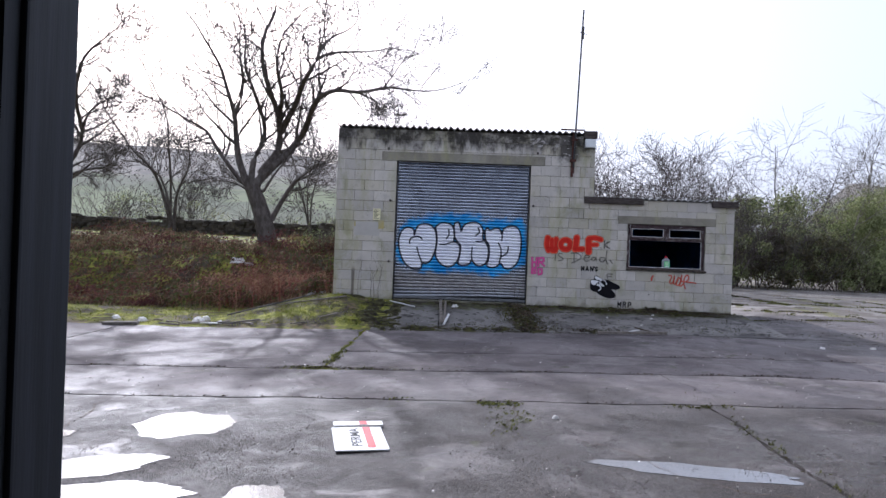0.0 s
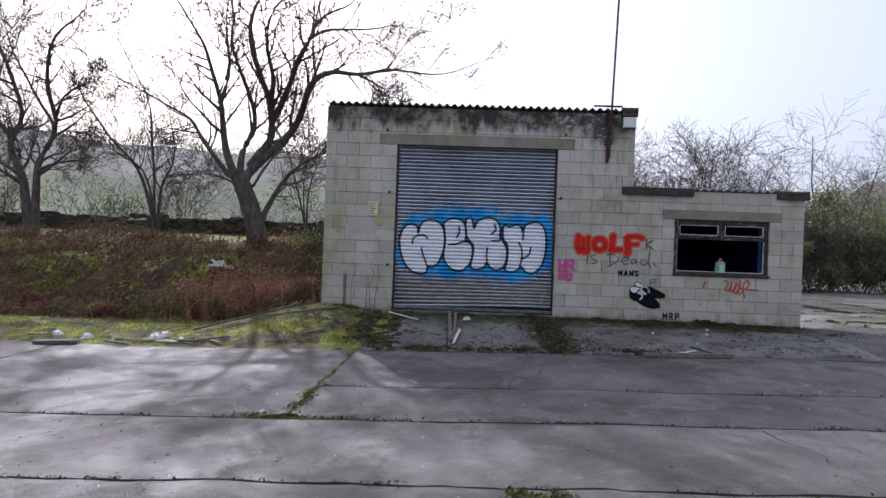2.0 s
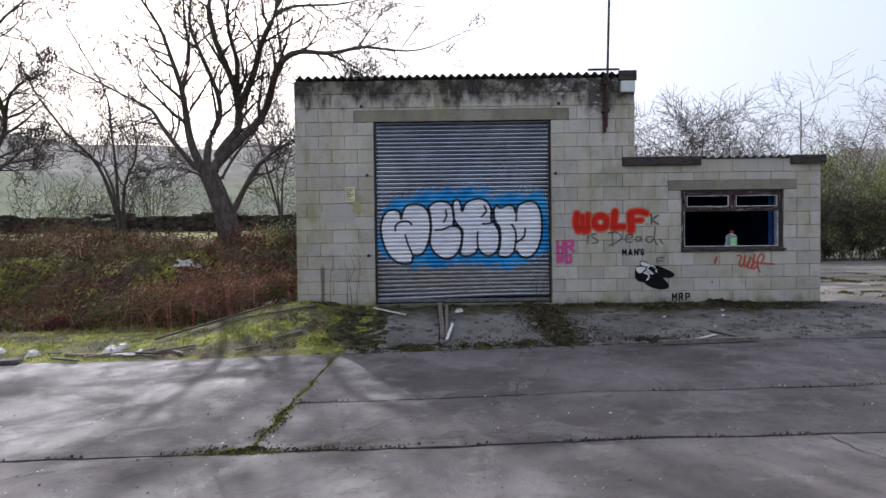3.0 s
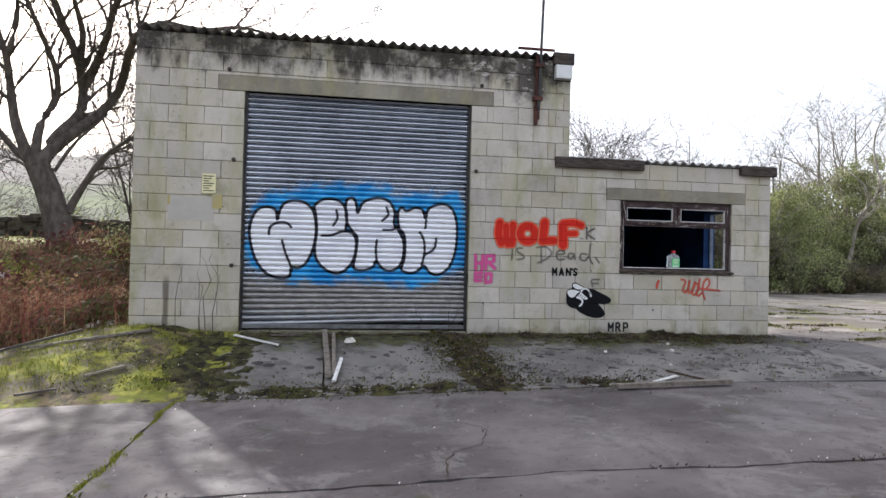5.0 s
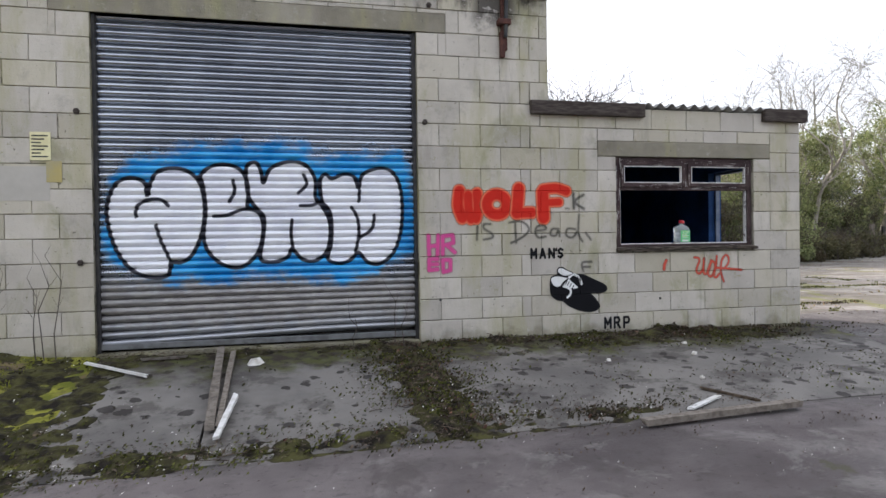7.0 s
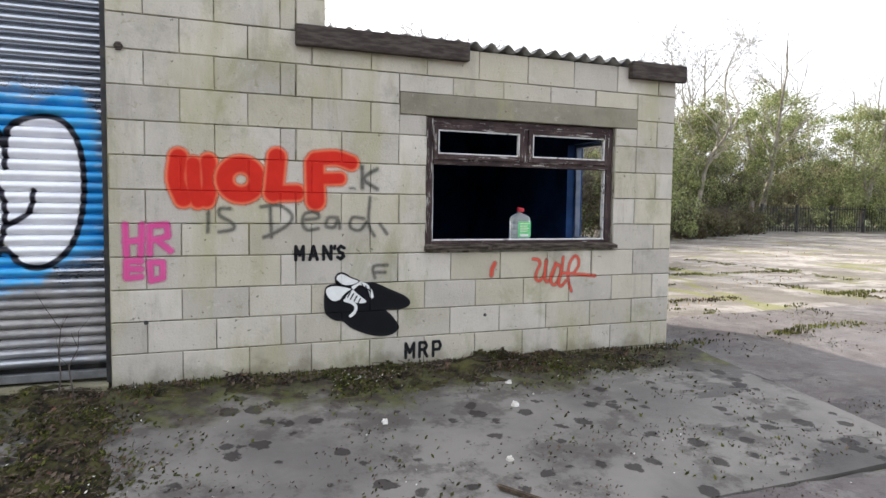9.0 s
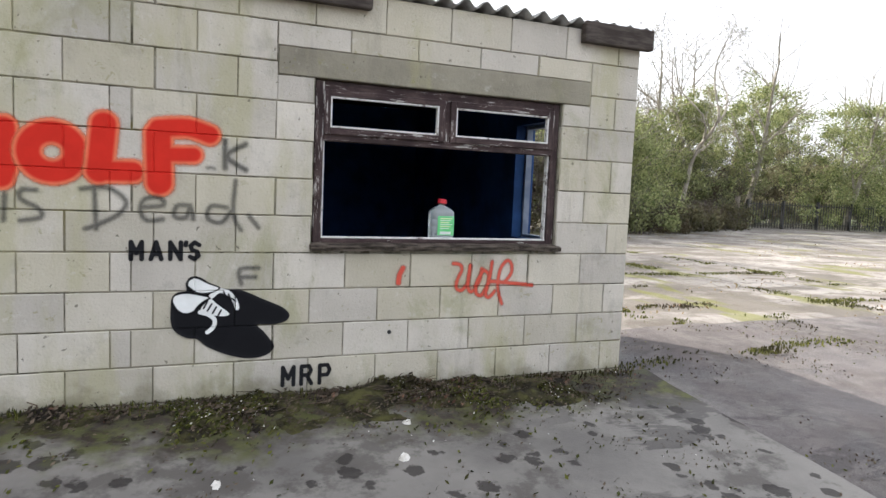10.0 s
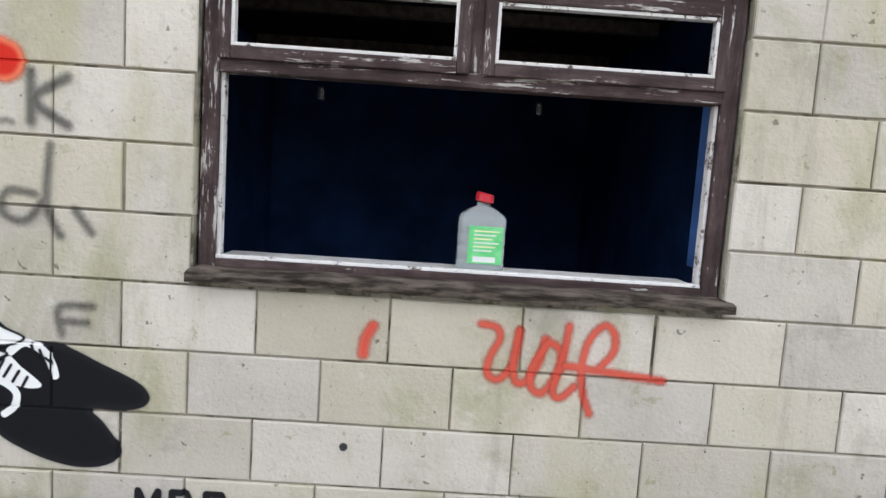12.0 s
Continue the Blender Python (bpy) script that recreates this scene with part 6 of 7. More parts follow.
def build_trees():
    TWIG[0], SUB[0] = 0.0075, 4
    limbed_tree("tree", BIG_TREE + BIG_TREE_EAST, 23.5, 11, "bare dark spreading tree on the bank beside the building", 4, 16)
    limbed_tree("tree", MID_TREE, 26.0, 12, "slim bare many-stemmed tree behind the dry-stone wall", 4, 13)
    limbed_tree("tree", OLD_TREE, 24.0, 13, "old dark double-trunked bare tree on the bank", 4, 22)
    limbed_tree("tree", SHRUB_TREE, 26.0, 14, "small bare shrubby tree at the back of the bank", 3, 15)
    TWIG[0], SUB[0] = 0.0065, 4
    for k, (x, y, h, stems) in enumerate(((-18.5, 27, 8.5, 2), (-22, 29, 9, 2), (-4.2, 31, 6.4, 3), (-1.2, 29, 6.6, 3), (0.6, 30, 6.4, 3))):
        bare_tree("tree", x, y, h, 30 + k, "bare brown winter tree behind the bank", BARK, 4, stems, 0.6, 4)
    for k, (x, y, h, stems) in enumerate(((5.6, 27, 6.6, 3), (6.6, 27.5, 6.8, 3), (7.8, 28, 6.4, 3), (9.0, 28, 6.5, 4), (10.2, 29, 6.0, 4), (11.6, 30, 5.6, 3), (13.0, 31, 5.0, 3), (18.9, 38, 8.4, 2), (24, 44, 7, 2))):
        bare_tree("tree", x, y, h * (0.86 if x < 15 else 1), 60 + k, "bare winter tree behind the lower roof", BARK, 4, stems, 0.6, 4)
    for k, (x, y, h) in enumerate(((26.5, 38.5, 10), (34, 43, 11.5), (22, 36.5, 8))):
        bare_tree("tree", x, y, h, 160 + k, "tall pale-barked bare tree at the wood's edge", PALE_BARK, 4, 1, 0.5, 4)
    limbed_tree("tree", LEANING_TREE, 37.6, 17, "slender pale-barked tree leaning at the wood's edge", 4, 12, PALE_BARK)
    SUB[0] = 5
    spots = ((20.5, 33.5, 5.6, 3.0), (23.5, 36.5, 6.4, 3.4), (26.5, 40, 7.0, 4.0), (31, 40.5, 9.5, 4.6), (35.5, 41, 11.5, 5.2), (17.5, 34.5, 6.0, 3.0), (14.5, 34, 5.2, 3.0), (40, 44, 11.5, 5.4), (46, 48, 12, 6), (53, 52, 12, 6), (50, 43.5, 11, 5.5), (56, 46, 12, 6), (62, 48, 12, 6), (58, 41, 11, 6), (66, 45, 12, 6), (41.3, 38.6, 9.5, 5.0), (31.5, 41.5, 9.0, 4.6), (46.5, 42, 10.5, 5.4), (36.5, 45, 11.5, 5.6))
    for k, (x, y, h, w) in enumerate(spots):
        ivy_tree(x, y, h, w, 80 + k, "pale-stemmed tree wrapped in green ivy at the wood's edge")
    k = 0
    for x, y, w, h in ((8.8, 31, 3, 2.4), (11, 31.5, 3.2, 2.8), (13.4, 32, 3.2, 3.0), (15.8, 32.4, 3.2, 3.2), (18.2, 32.6, 3, 3.2), (20.8, 32.4, 3, 1.7), (23.3, 33.6, 3, 1.1), (25.6, 34.8, 3, 1.0), (28.5, 41, 4, 4.5), (33, 43.5, 5, 5), (38, 46, 5, 5.5), (44, 49, 6, 6), (12, 36, 4, 4.0), (16, 37, 4, 4.2), (21, 38, 4, 4.5), (50, 54, 7, 7), (58, 56, 7, 7), (54, 49.5, 6, 5), (60, 52, 6, 5), (66, 53, 7, 5.5)):
        k += 1
        bush(x, y, w, h, 120 + k, "dense winter hedge bush of brown and olive leaves", HEDGE if k % 3 else IVY, 26, 0.11)
    for x, y, w, h in ((24.2, 35.3, 3.2, 1.3), (26.4, 36.0, 3.2, 1.4), (28.6, 36.6, 3.2, 1.2), (30.3, 37.6, 2.4, 1.3), (33.0, 40.2, 3.4, 3.0)):
        k += 1
        bush(x, y, w, h, 220 + k, "low brown winter hedge at the edge of the lot", HEDGE, 30, 0.1)
    for i in range(16):
        k += 1
        x, y = 25.5 + 2.9 * i, 43.5 + 1.6 * math.sin(i * 2.1) - 0.02 * i
        bush(x, y, 5.6, 4.2 + 1.3 * math.sin(i * 1.3 + 1), 240 + k, "tall tangled thicket of olive winter leaves behind the fence", (IVY, THICKET)[i % 2], 38, 0.15)
    for x, y, w, h in ((-15.5, 29, 3, 2.2), (-12.6, 29, 3, 2.4), (-9.0, 29, 2.4, 1.4), (-5.6, 28, 2.6, 1.2), (-19, 28, 3, 2.6), (-4.4, 21.5, 1.8, 0.9), (-4.0, 24, 2.2, 0.9)):
        k += 1
        bush(x, y, w, h * 0.8, 120 + k, "green-brown bush behind the dry-stone wall", IVY, 9, 0.05)


def bank_cover(x, y):
    """Height of the tangle over the bank: humps and hollows."""
    return max(0.04, 0.34 + 0.8 * noise.noise((x * 0.5, y * 0.45, 4)) + 0.35 * noise.noise((x * 1.6, y * 1.6, 8))) * step(-2.7, -4.2, x)


def build_bank():
    rng = random.Random(21)
    g = Geo()
    for _ in range(62000):
        x, y = -2.9 - 18 * rng.random() ** 1.15, 14.8 + 8.4 * rng.random() ** 1.3
        z = ground_height(x, y) + rng.random() ** 0.8 * bank_cover(x, y)
        g.leaf((x, y, z), rng.uniform(0.022, 0.06), rng, 0.5)
    solo("bramble_bank", g, BRAMBLE, "dark bramble and dead leaf cover on the bank", "brambles", "stuff")
    g = Geo()
    for _ in range(1700):
        x, y = rng.uniform(-16, -2.9), 14.9 + 6.6 * rng.random() ** 1.5
        p = Vector((x, y, ground_height(x, y)))
        a, l = rng.uniform(0, 6.28), rng.uniform(0.3, 0.9) * (0.35 + bank_cover(x, y))
        d = Vector((math.cos(a), math.sin(a), 0))
        pts = [p, p + d * l * 0.25 + Vector((0, 0, l * 0.55)), p + d * l * 0.7 + Vector((0, 0, l * 0.6)), p + d * l * 1.2 + Vector((0, 0, l * 0.25))]
        g.tube(pts, [0.006, 0.006, 0.005, 0.003], 3, False)
    solo("bramble_canes", g, CANE, "arching reddish bramble canes on the bank", "brambles", "stuff")

    def crest(rng):
        x = rng.uniform(-19, -3.4)
        y = (19.2 if x < -6 else 21.3) + rng.gauss(0, 0.5)
        return x, y, ground_height(x, y) + 0.6 * bank_cover(x, y), 0.6 + max(0, noise.noise((x * 1.7, y, 2)))

    def stalks(rng):
        x, y = -4.6 + rng.gauss(0, 0.75), 15.5 + rng.gauss(0, 0.5)
        return min(x, -3.0), y, ground_height(x, y), 1.0

    g = Geo()
    for _ in range(9500):
        c = rng.choice(((-4.9, 15.7, 0.75), (-4.0, 15.9, 0.5), (-6.0, 15.9, 0.6), (-5.3, 16.6, 0.8)))
        x, y = c[0] + rng.gauss(0, 0.38), c[1] + rng.gauss(0, 0.3)
        g.leaf((min(x, -3.05), y, ground_height(x, y) + c[2] * rng.random() ** 1.2), rng.uniform(0.012, 0.04), rng, 0.2)
    solo("dead_bracken", g, BRACKEN, "russet dead bracken at the foot of the bank", "bracken", "stuff")
    def mound(rng):
        x, y = rng.uniform(-6.6, -3.2), rng.uniform(22.0, 26.5)
        return x, y, ground_height(x, y) + 0.25 * bank_cover(x, y), 0.5 + max(0, noise.noise((x * 1.7, y, 6)))

    solo("mound_moss", blades(mound, 5000, 0.04, 0.16, 9, 0.012, 0.9), GRASS, "sunlit yellow-green moss and grass on top of the bank", "grass", "stuff")
    solo("crest_grass", blades(crest, 3200, 0.08, 0.36, 7, 0.006, 0.9), STRAW, "pale dry grass along the crest of the bank", "grass", "stuff")
    solo("dead_stalks", blades(stalks, 320, 0.25, 0.95, 8, 0.006, 0.7), CANE, "russet dead weed stalks by the building's corner", "weeds", "stuff")


def blades(spots, n, lo, hi, seed, wide=0.006, lean=0.35):
    """Thin grass blades scattered by the function spots(rng)."""
    rng = random.Random(seed)
    g = Geo()
    for _ in range(n):
        x, y, z, k = spots(rng)
        h = rng.uniform(lo, hi) * k
        a = rng.uniform(0, 6.28)
        dx, dy = math.cos(a), math.sin(a)
        b = rng.uniform(0, lean) * h
        w = wide * rng.uniform(0.6, 1.3)
        n0 = len(g.v)
        g.v += [(x - dy * w, y + dx * w, z - 0.01), (x + dy * w, y - dx * w, z - 0.01), (x + dx * b * 0.35 + dy * w * 0.7, y + dy * b * 0.35 - dx * w * 0.7, z + h * 0.6),
                (x + dx * b * 0.35 - dy * w * 0.7, y + dy * b * 0.35 + dx * w * 0.7, z + h * 0.6), (x + dx * b, y + dy * b, z + h)]
        g.f += [(n0, n0 + 1, n0 + 2, n0 + 3), (n0 + 3, n0 + 2, n0 + 4)]
    return g


def build_grass():
    def verge(rng):
        x = -2.0 - 14 * rng.random() ** 1.4
        y = rng.uniform(12.55 if x > -4 else 12.4, 15.3)
        return x, y, ground_height(x, y), 0.4 + max(0, noise.noise((x, y, 9)) + 0.3)

    def tall(rng):
        x = -2.9 - 13 * rng.random() ** 1.2
        y = rng.uniform(14.5, 16.6)
        return x, y, ground_height(x, y), max(0.1, 0.5 + 1.3 * noise.noise((x * 1.3, y, 5)))

    def joint(rng):
        if rng.random() < 0.65:
            y = 8.0 + 4.3 * rng.random() ** 2.2
            x = -1.84 + 0.055 * (noise.noise((-2, y * 0.8, 8)) + 0.5 * noise.noise((-2, y * 2.6, 5))) + rng.gauss(0, 0.045 - 0.008 * (y - 8))
        else:
            x, y = -1.85 + rng.gauss(0, 0.24), 8.03 + rng.gauss(0, 0.06)
        return x, y, yard(x, y) - 0.02, max(0.1, 0.75 + 1.6 * noise.noise((x * 2, y * 3.2, 33)))

    def foot(rng):
        if rng.random() < 0.25:
            x, y = 1.35 + rng.gauss(0, 0.16), rng.uniform(12.4, 14.2)
        else:
            x, y = rng.uniform(1.6, 6.3), FACE - abs(rng.gauss(0, 0.06)) - 0.01
        return x, y, apron_z(x, y), 1.0

    solo("verge_grass", blades(verge, 16000, 0.012, 0.05, 1), GRASS, "short bright grass and moss along the slab's edge", "grass", "stuff")
    solo("dead_grass", blades(tall, 2600, 0.06, 0.32, 2, 0.005, 0.8), STRAW, "tall dry straw-coloured grass at the foot of the bank", "grass", "stuff")
    solo("joint_grass", blades(joint, 4200, 0.012, 0.04, 3), GRASS, "grass growing in the yard's joints", "grass", "stuff")
    solo("wall_foot_grass", blades(foot, 1200, 0.01, 0.045, 4), MOSS, "moss and weeds along the wall's foot", "grass", "stuff")
    rng = random.Random(31)
    for x, y, h in ((-2.02, 14.43, 0.75), (-1.95, 14.42, 0.9), (-1.86, 14.45, 0.95), (-2.33, 14.45, 0.75), (1.25, 14.4, 0.6), (0.85, 14.42, 0.4), (1.35, 14.35, 0.45)):
        g = Geo()
        z = on(x, y)[2]
        pts = [Vector((x + rng.uniform(-0.02, 0.02) * i, y, z + h * i / 4)) for i in range(5)]
        g.tube(pts, [0.006, 0.005, 0.004, 0.003, 0.002], 4, False)
        for k in range(5):
            q = pts[2 + k % 3]
            g.tube([q, q + Vector((rng.uniform(-0.08, 0.08), rng.uniform(-0.03, 0.03), 0.1))], [0.002, 0.001], 3, False)
        solo("dead_weed", g, BARK, "thin dead weed stalk against the wall", "weed", group="dead weeds")
    g = Geo()
    for _ in range(9000):
        u = rng.random()
        if u < 0.45:
            x, y = rng.triangular(1.5, 6.4, 4.4), FACE - 0.02 - abs(rng.gauss(0, 0.24))
        elif u < 0.7:
            x, y = 1.35 + rng.gauss(0, 0.28), rng.uniform(12.2, 14.5)
        elif u < 0.85:
            x, y = rng.uniform(-1.5, 4.2), 12.4 + rng.gauss(0, 0.12)
        else:
            x, y = rng.uniform(-1.5, 1.5), FACE - abs(rng.gauss(0, 0.15))
        g.leaf((x, y, on(x, y, 0.02)[2]), rng.uniform(0.005, 0.016), rng, 3.0)
    solo("leaf_litter", g, RUBBLE, "dead leaves, moss crumbs and grit on the apron", "leaf litter", "stuff")
    # crumbs and moss caught in the yard's cracks
    crumbs, tufts = Geo(), Geo()
    for y0, x0, x1, n in ((8.0, -6, 7, 1500), (6.285, -6, 7, 700), (9.507, -1.8, 7, 400), (3.205, -3, 7, 500)):
        for _ in range(n):
            x = rng.uniform(x0, x1)
            if noise.noise((x * 1.6, y0, 23)) < -0.05:
                continue
            y = y0 + 0.11 * (noise.noise((x * 0.45, round(y0 * 2), 7)) + 0.4 * noise.noise((x * 1.9, round(y0 * 2), 3))) + rng.gauss(0, 0.018 + 0.03 * max(0, noise.noise((x * 2.2, y0, 25))))
            crumbs.leaf((x, y, yard(x, y) + 0.004), rng.uniform(0.006, 0.02), rng, 1.5)
    for cx, cy, sx, sy, n in ((0.35, 6.15, 0.13, 0.05, 500), (0.45, 5.5, 0.13, 0.3, 420), (2.5, 6.15, 0.16, 0.05, 260), (2.6, 4.6, 0.05, 0.7, 320), (-0.55, 6.27, 0.1, 0.03, 160), (-1.95, 8.05, 0.16, 0.05, 500), (-1.82, 8.9, 0.05, 0.35, 700), (-1.5, 8.02, 0.5, 0.025, 250)):
        for _ in range(n):
            x, y = rng.gauss(cx, sx), rng.gauss(cy, sy)
            if noise.noise((x * 6, y * 6, 24)) > -0.12:
                tufts.leaf((x, y, yard(x, y) + 0.004 + rng.random() * 0.012), rng.uniform(0.006, 0.02), rng, 1.0)
    for _ in range(5000):
        x, y = rng.uniform(6.3, 10.5), rng.uniform(11.5, 16.3)
        if noise.noise((x * 1.1, y * 1.1, 27)) + 0.4 * noise.noise((x * 4, y * 4, 28)) > 0.12:
            (crumbs if rng.random() < 0.7 else tufts).leaf((x, y, yard(x, y) + lot_rise(x, y) + 0.005), rng.uniform(0.005, 0.02), rng, 1.5)
    for _ in range(3500):
        x, y = rng.uniform(1.8, 6.4), rng.uniform(11.6, 13.6)
        if noise.noise((x * 1.6, y * 2.2, 29)) + 0.4 * noise.noise((x * 6, y * 6, 28)) > 0.1:
            crumbs.leaf((x, y, on(x, y)[2] + 0.005), rng.uniform(0.004, 0.016), rng, 2.0)
    # hairline cracks filled with soil
    cracks = Geo()
    for x, y, turn_to, n in ((-1.7, 8.02, 0.25, 46), (-1.6, 8.0, -0.12, 40), (-1.9, 8.0, 2.95, 60), (2.6, 8.0, -1.2, 22), (2.58, 3.2, 2.2, 46), (0.5, 6.28, -1.75, 40), (-3.6, 6.28, -1.3, 36), (4.2, 9.5, 0.9, 34), (-4.2, 8.0, 1.2, 40), (0.4, 9.5, 1.3, 30)):
        base = turn_to
        last = None
        for i in range(n):
            turn_to = 0.8 * turn_to + 0.2 * base + rng.gauss(0, 0.3)
            x, y = x + 0.06 * math.cos(turn_to), y + 0.06 * math.sin(turn_to)
            w = rng.uniform(0.002, 0.009) * (1 - 0.7 * i / n)
            nx, ny = -math.sin(turn_to) * w, math.cos(turn_to) * w
            j = len(cracks.v)
            cracks.v += [(x - nx, y - ny, yard(x, y) + 0.0075), (x + nx, y + ny, yard(x, y) + 0.0075)]
            if last is not None:
                cracks.f.append((last, j, j + 1, last + 1))
            last = j
            if rng.random() < 0.5:
                crumbs.leaf((x + rng.gauss(0, 0.02), y + rng.gauss(0, 0.02), yard(x, y) + 0.006), rng.uniform(0.004, 0.014), rng, 1.5)
    solo("crack_soil", cracks, RUBBLE, "dark soil filling fine cracks of the yard", "crack", "stuff")
    # loose wet grit where the slab's skin is gone
    stones, bright = Geo(), Geo()
    for _ in range(44000):
        x, y = rng.uniform(-4.0, 3.4), rng.uniform(2.3, 5.9)
        d = noise.noise((x * 0.9, y * 0.9, 41)) + 0.5 * noise.noise((x * 3, y * 3, 42)) + 0.3 * noise.noise((x * 9, y * 9, 43)) - 0.5 * max(0, y - 5.2)
        if d > 0.08 and (x + 2.53) ** 2 / 0.26 + (y - 5.15) ** 2 / 0.36 > 1:
            (bright if rng.random() < 0.45 else stones).leaf((x, y, yard(x, y) + 0.004), rng.uniform(0.002, 0.0075), rng, 0.9)
    solo("wet_grit", stones, RUBBLE, "loose dark wet grit on the worn concrete", "grit", "stuff")
    solo("pale_chips", bright, STONE_CHIP, "loose pale stone chips on the worn concrete", "grit", "stuff")
    # larger dead leaves, twigs and weeds heaped on the apron
    def heap():
        u = rng.random()
        if u < 0.6:
            x, y = rng.triangular(1.5, 6.4, 4.4), FACE - 0.03 - abs(rng.gauss(0, 0.17))
        elif u < 0.9:
            x, y = 1.35 + rng.gauss(0, 0.22), rng.uniform(12.3, 14.5)
        else:
            x, y = rng.uniform(-1.6, 3.2), 12.38 + rng.gauss(0, 0.1)
        z = on(x, y)[2]
        for x0, x1, y0, y1, up in SOILS:
            if x0 < x < x1 and y0 < y < y1:
                z = max(z, soil_height(x, y, x0, x1, y0, y1, up))
        return x, y, z
    dark, brown, twigs = Geo(), Geo(), Geo()
    for k in range(5200):
        x, y, z = heap()
        if noise.noise((x * 1.8, y * 1.8, 50)) + 0.5 * noise.noise((x * 6, y * 6, 51)) > 0.0:
            (dark if k % 7 else brown).leaf((x, y, z + 0.008 + rng.random() * 0.014), rng.uniform(0.007, 0.024), rng, 1.6)
    for _ in range(200):
        x, y, z = heap()
        t, n = rng.uniform(0, 6.28), rng.uniform(0.05, 0.2)
        p = Vector((x, y, z + 0.012))
        q = p + Vector((math.cos(t) * n, math.sin(t) * n * 0.6, rng.uniform(0, 0.02)))
        twigs.tube([p, p.lerp(q, 0.5) + Vector((0, 0, 0.006)), q], [0.004, 0.003, 0.002], 4, False)
    solo("leaf_heap", dark, RUBBLE, "large dark dead leaves along the foot of the wall", "leaf litter", "stuff")
    solo("brown_leaves", brown, MULCH, "large brown dead leaves on the apron", "leaf litter", "stuff")
    solo("twig_litter", twigs, RUBBLE, "short fallen twigs on the apron", "twigs", "stuff")

    def weeds(r):
        x, y = r.choice(((1.78, 14.36), (1.55, 13.55), (1.3, 13.9), (3.1, 14.46), (5.6, 14.47), (1.45, 12.9)))
        x, y = x + r.gauss(0, 0.05), min(y + r.gauss(0, 0.03), FACE - 0.015)
        return x, y, on(x, y)[2], 1.0
    solo("green_weeds", blades(weeds, 300, 0.012, 0.04, 55, 0.008, 1.6), MOSS, "small green weeds in the soil of the apron", "weeds", "stuff")
    solo("crack_crumbs", crumbs, RUBBLE, "dark crumbs of soil caught in the yard's cracks", "grit", "stuff")
    solo("crack_moss", tufts, MOSS, "low olive moss growing out of the yard's cracks", "moss", "stuff")
    g = Geo()
    pale = Geo()
    for k in range(6500):
        x, y = rng.uniform(-5.5, 7), rng.uniform(1.5, 12.2)
        s = rng.uniform(0.003, 0.012) * (1.6 if rng.random() < 0.05 else 1)
        (pale if k % 5 == 0 else g).leaf((x, y, yard(x, y) + s * 0.3), s, rng, 2.5)
    solo("pale_grit", pale, LITTER, "pale specks of grit on the yard", "grit", "stuff")
    solo("yard_grit", g, RUBBLE, "scattered grit and bits on the yard", "grit", "stuff")
    g = Geo()
    for _ in range(9000):
        x, y = rng.uniform(6.6, 26), rng.uniform(14.3, 33)
        if noise.noise((x * 0.28, y * 1.1, 12)) < 0.22:
            continue
        g.leaf((x, y, ground_height(x, y) + rng.random() * 0.05), rng.uniform(0.01, 0.035), rng, 1.5)
    solo("lot_debris", g, STRAW, "dry stalks and rubble in streaks on the pale lot", "debris", "stuff")

    def clump(rng):
        while True:
            u = rng.random()
            if u < 0.75:
                x, y = rng.choice((8.5, 8.5, 10.25, 12.3, 14.5)), rng.uniform(15.0, 25)
                x += rng.gauss(0, 0.13)
            else:
                x, y = rng.uniform(6.6, 15), rng.choice((15.3, 17.4, 20.5)) + rng.gauss(0, 0.08)
            if noise.noise((x * 0.9, y * 0.9, 15)) + 0.5 * noise.noise((x * 4, y * 4, 16)) > 0.12:
                return x, y, ground_height(x, y) + 0.01 + (0.05 if y < 16.4 else 0), 0.5 + rng.random()

    solo("lot_grass", blades(clump, 9000, 0.006, 0.028, 16, 0.009), MOSS, "low moss and grass growing along the cracks of the lot", "grass", "stuff")
    for name, mat, n, lo, hi, label in (("moss_crumbs", MOSS, 19000, 0.007, 0.022, "crumbs of moss heaped along the wall and joints"), ("stone_chips", LITTER, 2600, 0.004, 0.013, "pale stone chips and flakes on the apron"), ("dead_leaves", RUBBLE, 7000, 0.007, 0.02, "dark dead leaves gathered on the apron")):
        g = Geo()
        for _ in range(n):
            u = rng.random()
            if u < 0.5:
                x, y = rng.triangular(1.5, 6.4, 4.4), FACE - 0.03 - abs(rng.gauss(0, 0.20))
            elif u < 0.72:
                x, y = 1.35 + rng.gauss(0, 0.25), rng.uniform(12.3, 14.5)
            elif u < 0.84:
                x, y = rng.uniform(-1.7, 3.2), 12.35 + rng.gauss(0, 0.14)
            elif u < 0.92:
                x, y = rng.uniform(-3.2, -1.4), rng.uniform(12.5, 14.5)
            else:
                x, y = rng.uniform(-1.5, 6), rng.uniform(12.3, 14.4)
            if noise.noise((x * 1.7, y * 1.7, 20)) + 0.5 * noise.noise((x * 5, y * 5, 21)) < 0.0:
                continue
            z = on(x, y)[2]
            for x0, x1, y0, y1, up in SOILS:
                if x0 < x < x1 and y0 < y < y1:
                    z = max(z, soil_height(x, y, x0, x1, y0, y1, up))
            g.leaf((x, y, z + 0.004 + rng.random() * 0.008), rng.uniform(lo, hi), rng, 1.2 if mat is MOSS else 3.0)
        solo(name, g, mat, label, "litter", "stuff")


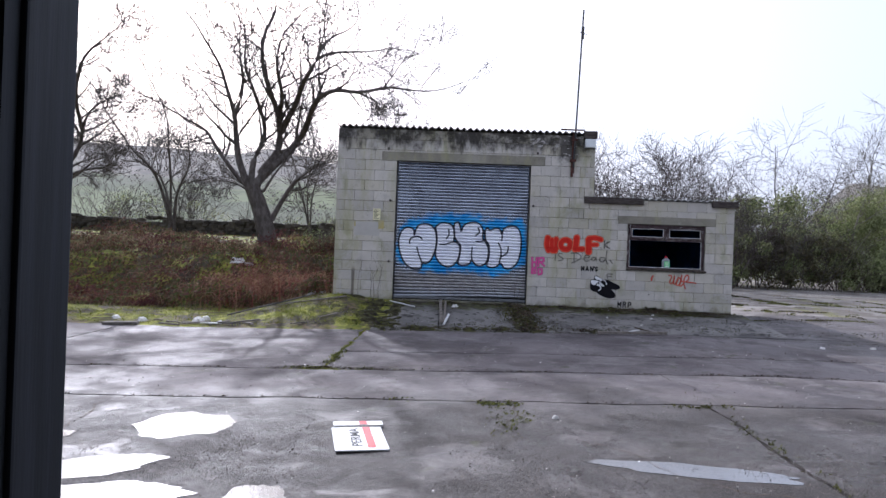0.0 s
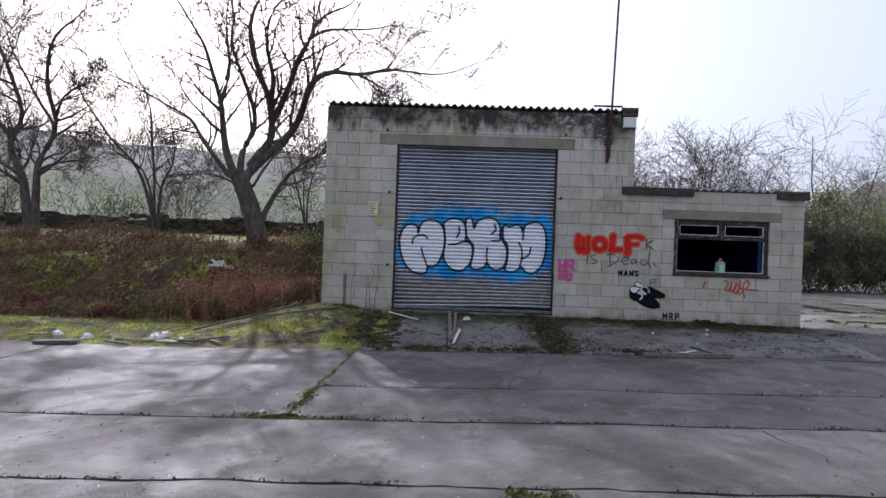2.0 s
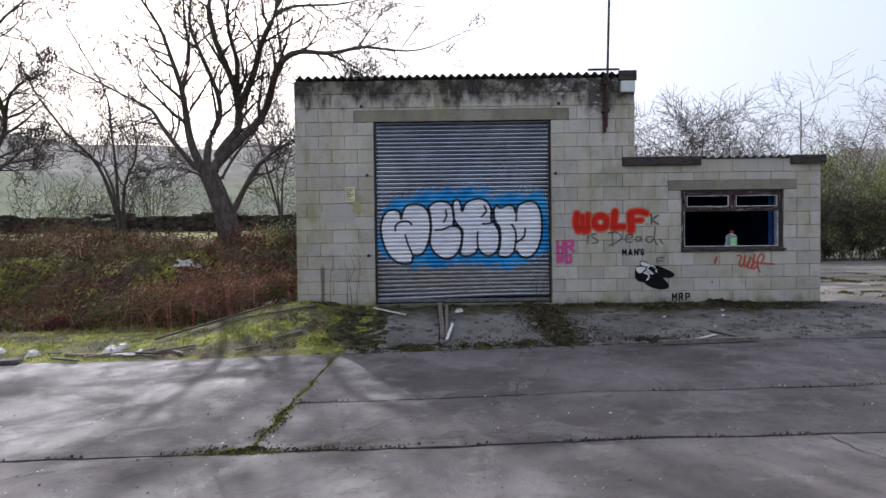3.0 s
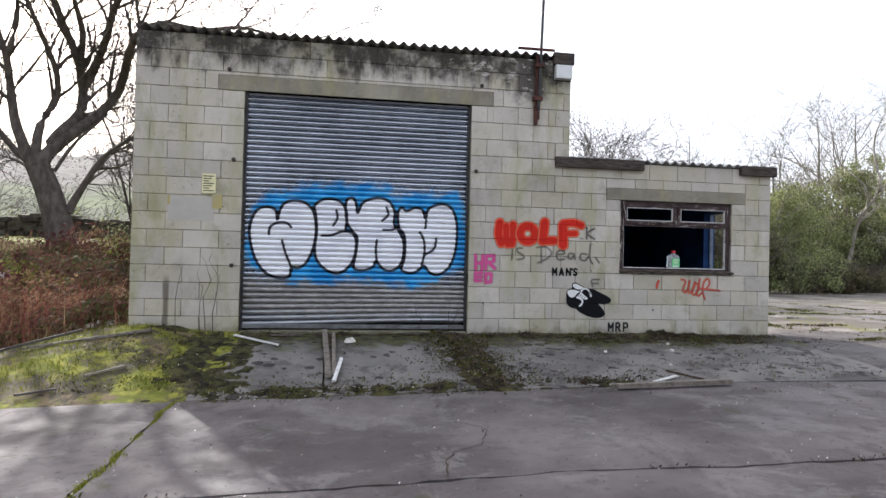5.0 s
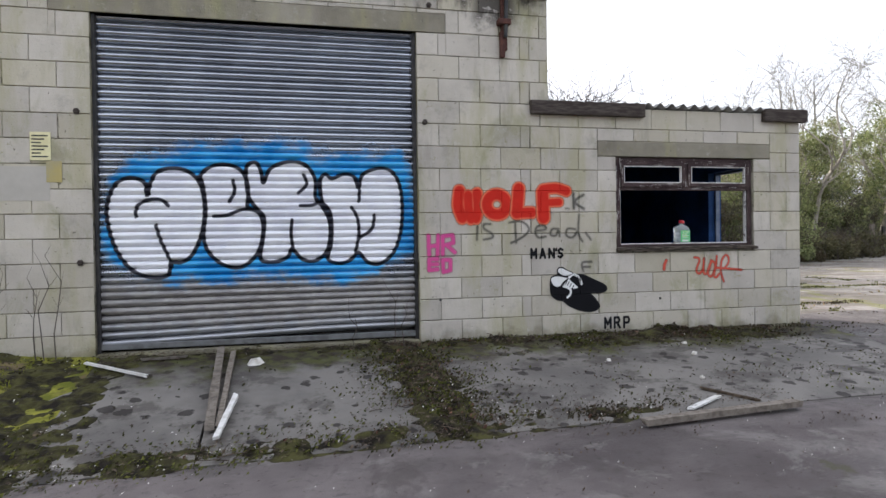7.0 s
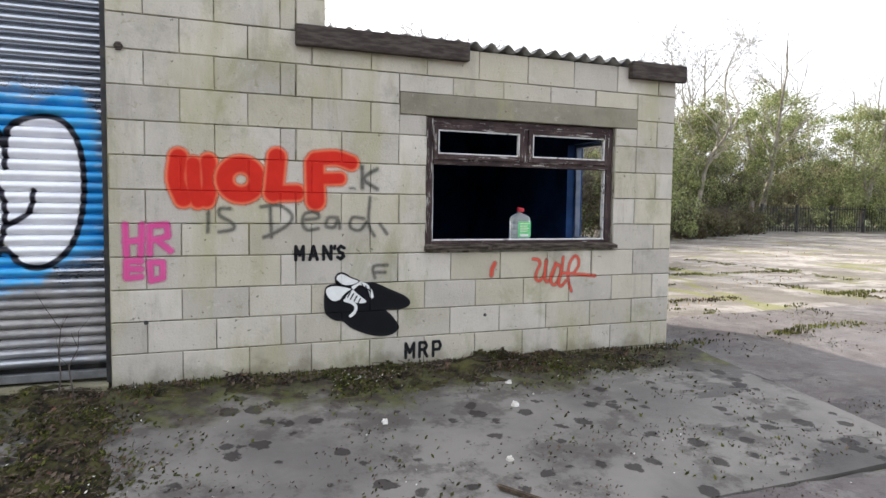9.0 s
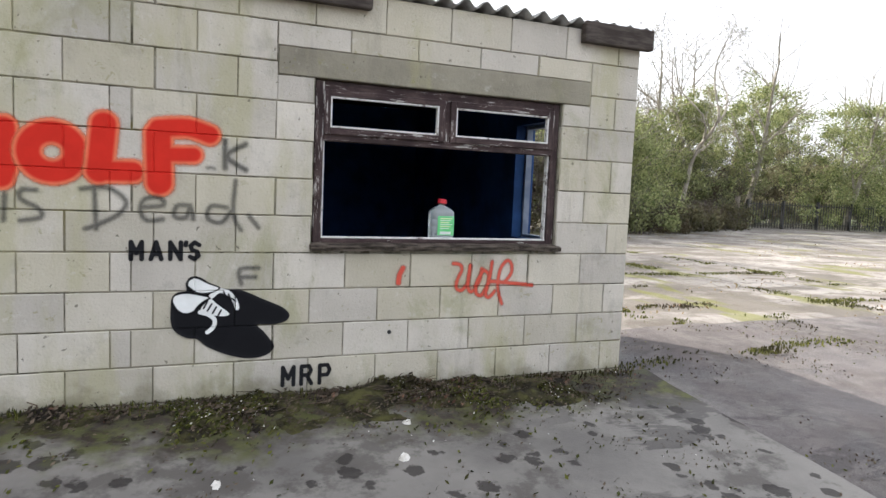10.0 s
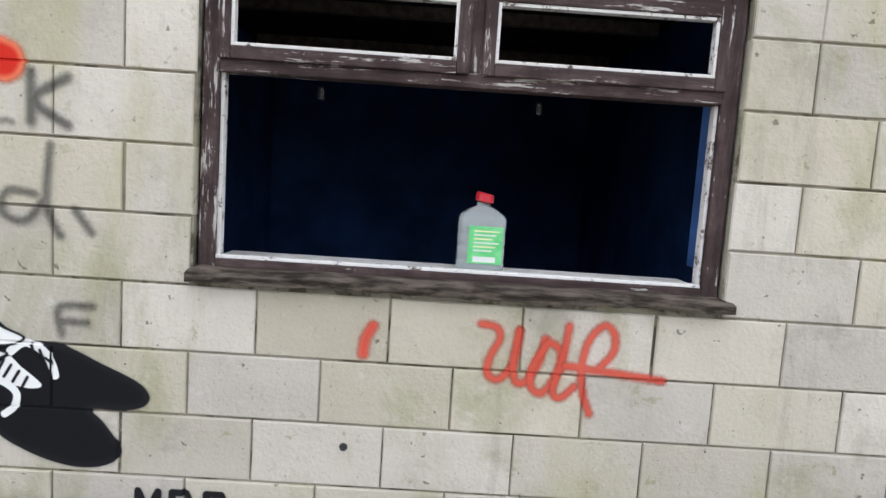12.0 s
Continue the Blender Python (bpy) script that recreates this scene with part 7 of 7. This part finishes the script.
def build_stone_wall():
    wall = thing("dry_stone_wall", (-12, 27.2, 1.9), "low dark dry-stone wall along the top of the bank", "wall", kind="structure")
    rng = random.Random(41)
    shapes = []
    for k in range(10):
        g = bevelled(box_geo(-0.5, 0.5, -0.5, 0.5, -0.5, 0.5), 0.16, 1)
        g.v = [tuple(c * rng.uniform(0.82, 1.12) for c in v) for v in g.v]
        shapes.append(g.mesh("stone", STONE))
    count = 0
    for row in range(6):
        x = -20.5
        while x < -4.5 and count < 300:
            w, h = rng.uniform(0.22, 0.5), 0.16
            if row > 3 and noise.noise((x * 0.5, row, 30)) < (0.05 if row == 5 else -0.3):
                x += w
                continue
            ob = new("stone", shapes[rng.randrange(10)])
            ob.parent = wall
            zz = ground_height(x, 27.2) - 0.05 + row * 0.135
            ob.location = Vector((x + w / 2, 27.2 + rng.uniform(-0.05, 0.05), zz + rng.uniform(-0.02, 0.02))) - BASE[wall]
            ob.scale = (w, 0.4, h * (1.1 if row < 5 else rng.uniform(0.6, 1.1)))
            ob.rotation_euler = (rng.uniform(-0.1, 0.1), rng.uniform(-0.08, 0.08), rng.uniform(-0.2, 0.2))
            x += w * 0.97
            count += 1


def build_fence():
    rng = random.Random(51)
    a, b = Vector((33.2, 38.5, 0)), Vector((70.0, 36.5, 0))
    d = (b - a).normalized()
    n = 14
    fence = thing("steel_fence", (a.x, a.y, ground_height(a.x, a.y)), "dark steel palisade fence at the far edge of the lot", "fence")
    for k in range(n + 1):
        p = a.lerp(b, k / n)
        z = ground_height(p.x, p.y)
        part("post", box_geo(p.x - 0.06, p.x + 0.06, p.y - 0.06, p.y + 0.06, z - 0.1, z + 1.65), DARK_STEEL, fence)
        if k < n:
            q = a.lerp(b, (k + 1) / n)
            for up in (0.3, 1.4):
                g = Geo()
                g.tube([(p.x, p.y, z + up), (q.x, q.y, z + up)], [0.03, 0.03], 4)
                part("rail", g, DARK_STEEL, fence)
            for i in range(1, 13):
                s = p.lerp(q, i / 13)
                part("pale", box_geo(s.x - 0.025, s.x + 0.025, s.y - 0.06, s.y - 0.04, z + 0.05, z + 1.55), DARK_STEEL, fence)
    g = Geo()
    g.tube([(31.9, 38.0, -0.1), (31.9, 38.0, 2.0)], [0.14, 0.13], 8)
    solo("gate_post", g, WOOD, "weathered timber post at the end of the fence", "post")
    g = Geo()
    g.tube([(24.8, 40, 0), (24.8, 40, 6.6)], [0.07, 0.05], 7)
    g.tube([(24.8, 40, 6.6), (24.8, 40, 6.95)], [0.1, 0.07], 7)
    solo("lamp_post", g, DARK_STEEL, "slim dark pole standing behind the hedge", "pole")


def build_far_woods():
    rng = random.Random(61)
    g = Geo()
    for _ in range(620):
        a = radians(rng.uniform(-48, 2) if rng.random() < 0.75 else rng.uniform(22, 60))
        r = 330 - abs(rng.gauss(0, 55)) if rng.random() < 0.6 else rng.uniform(110, 320)
        x, y = r * math.sin(a), r * math.cos(a)
        z, h = ground_height(x, y), rng.uniform(3, 6.5)
        for _ in range(80):
            t = rng.random()
            g.leaf((x + rng.gauss(0, 1.0), y + rng.gauss(0, 1.0), z + h * t), rng.uniform(0.14, 0.36), rng, 0.0)
    solo("far_woods", g, FAR_WOOD, "grey-brown leafless woods and hedgerows on the far hill", "woods", "stuff")


build_shell()
build_roofs()
build_window()
build_shutter()
build_doorway()
build_trees()
build_bank()
build_grass()
build_far_woods()
build_fence()
build_bottle()
build_fixings()
build_graffiti()
build_loose()
build_puddles()
build_paving()
build_stone_wall()
build_blocks()
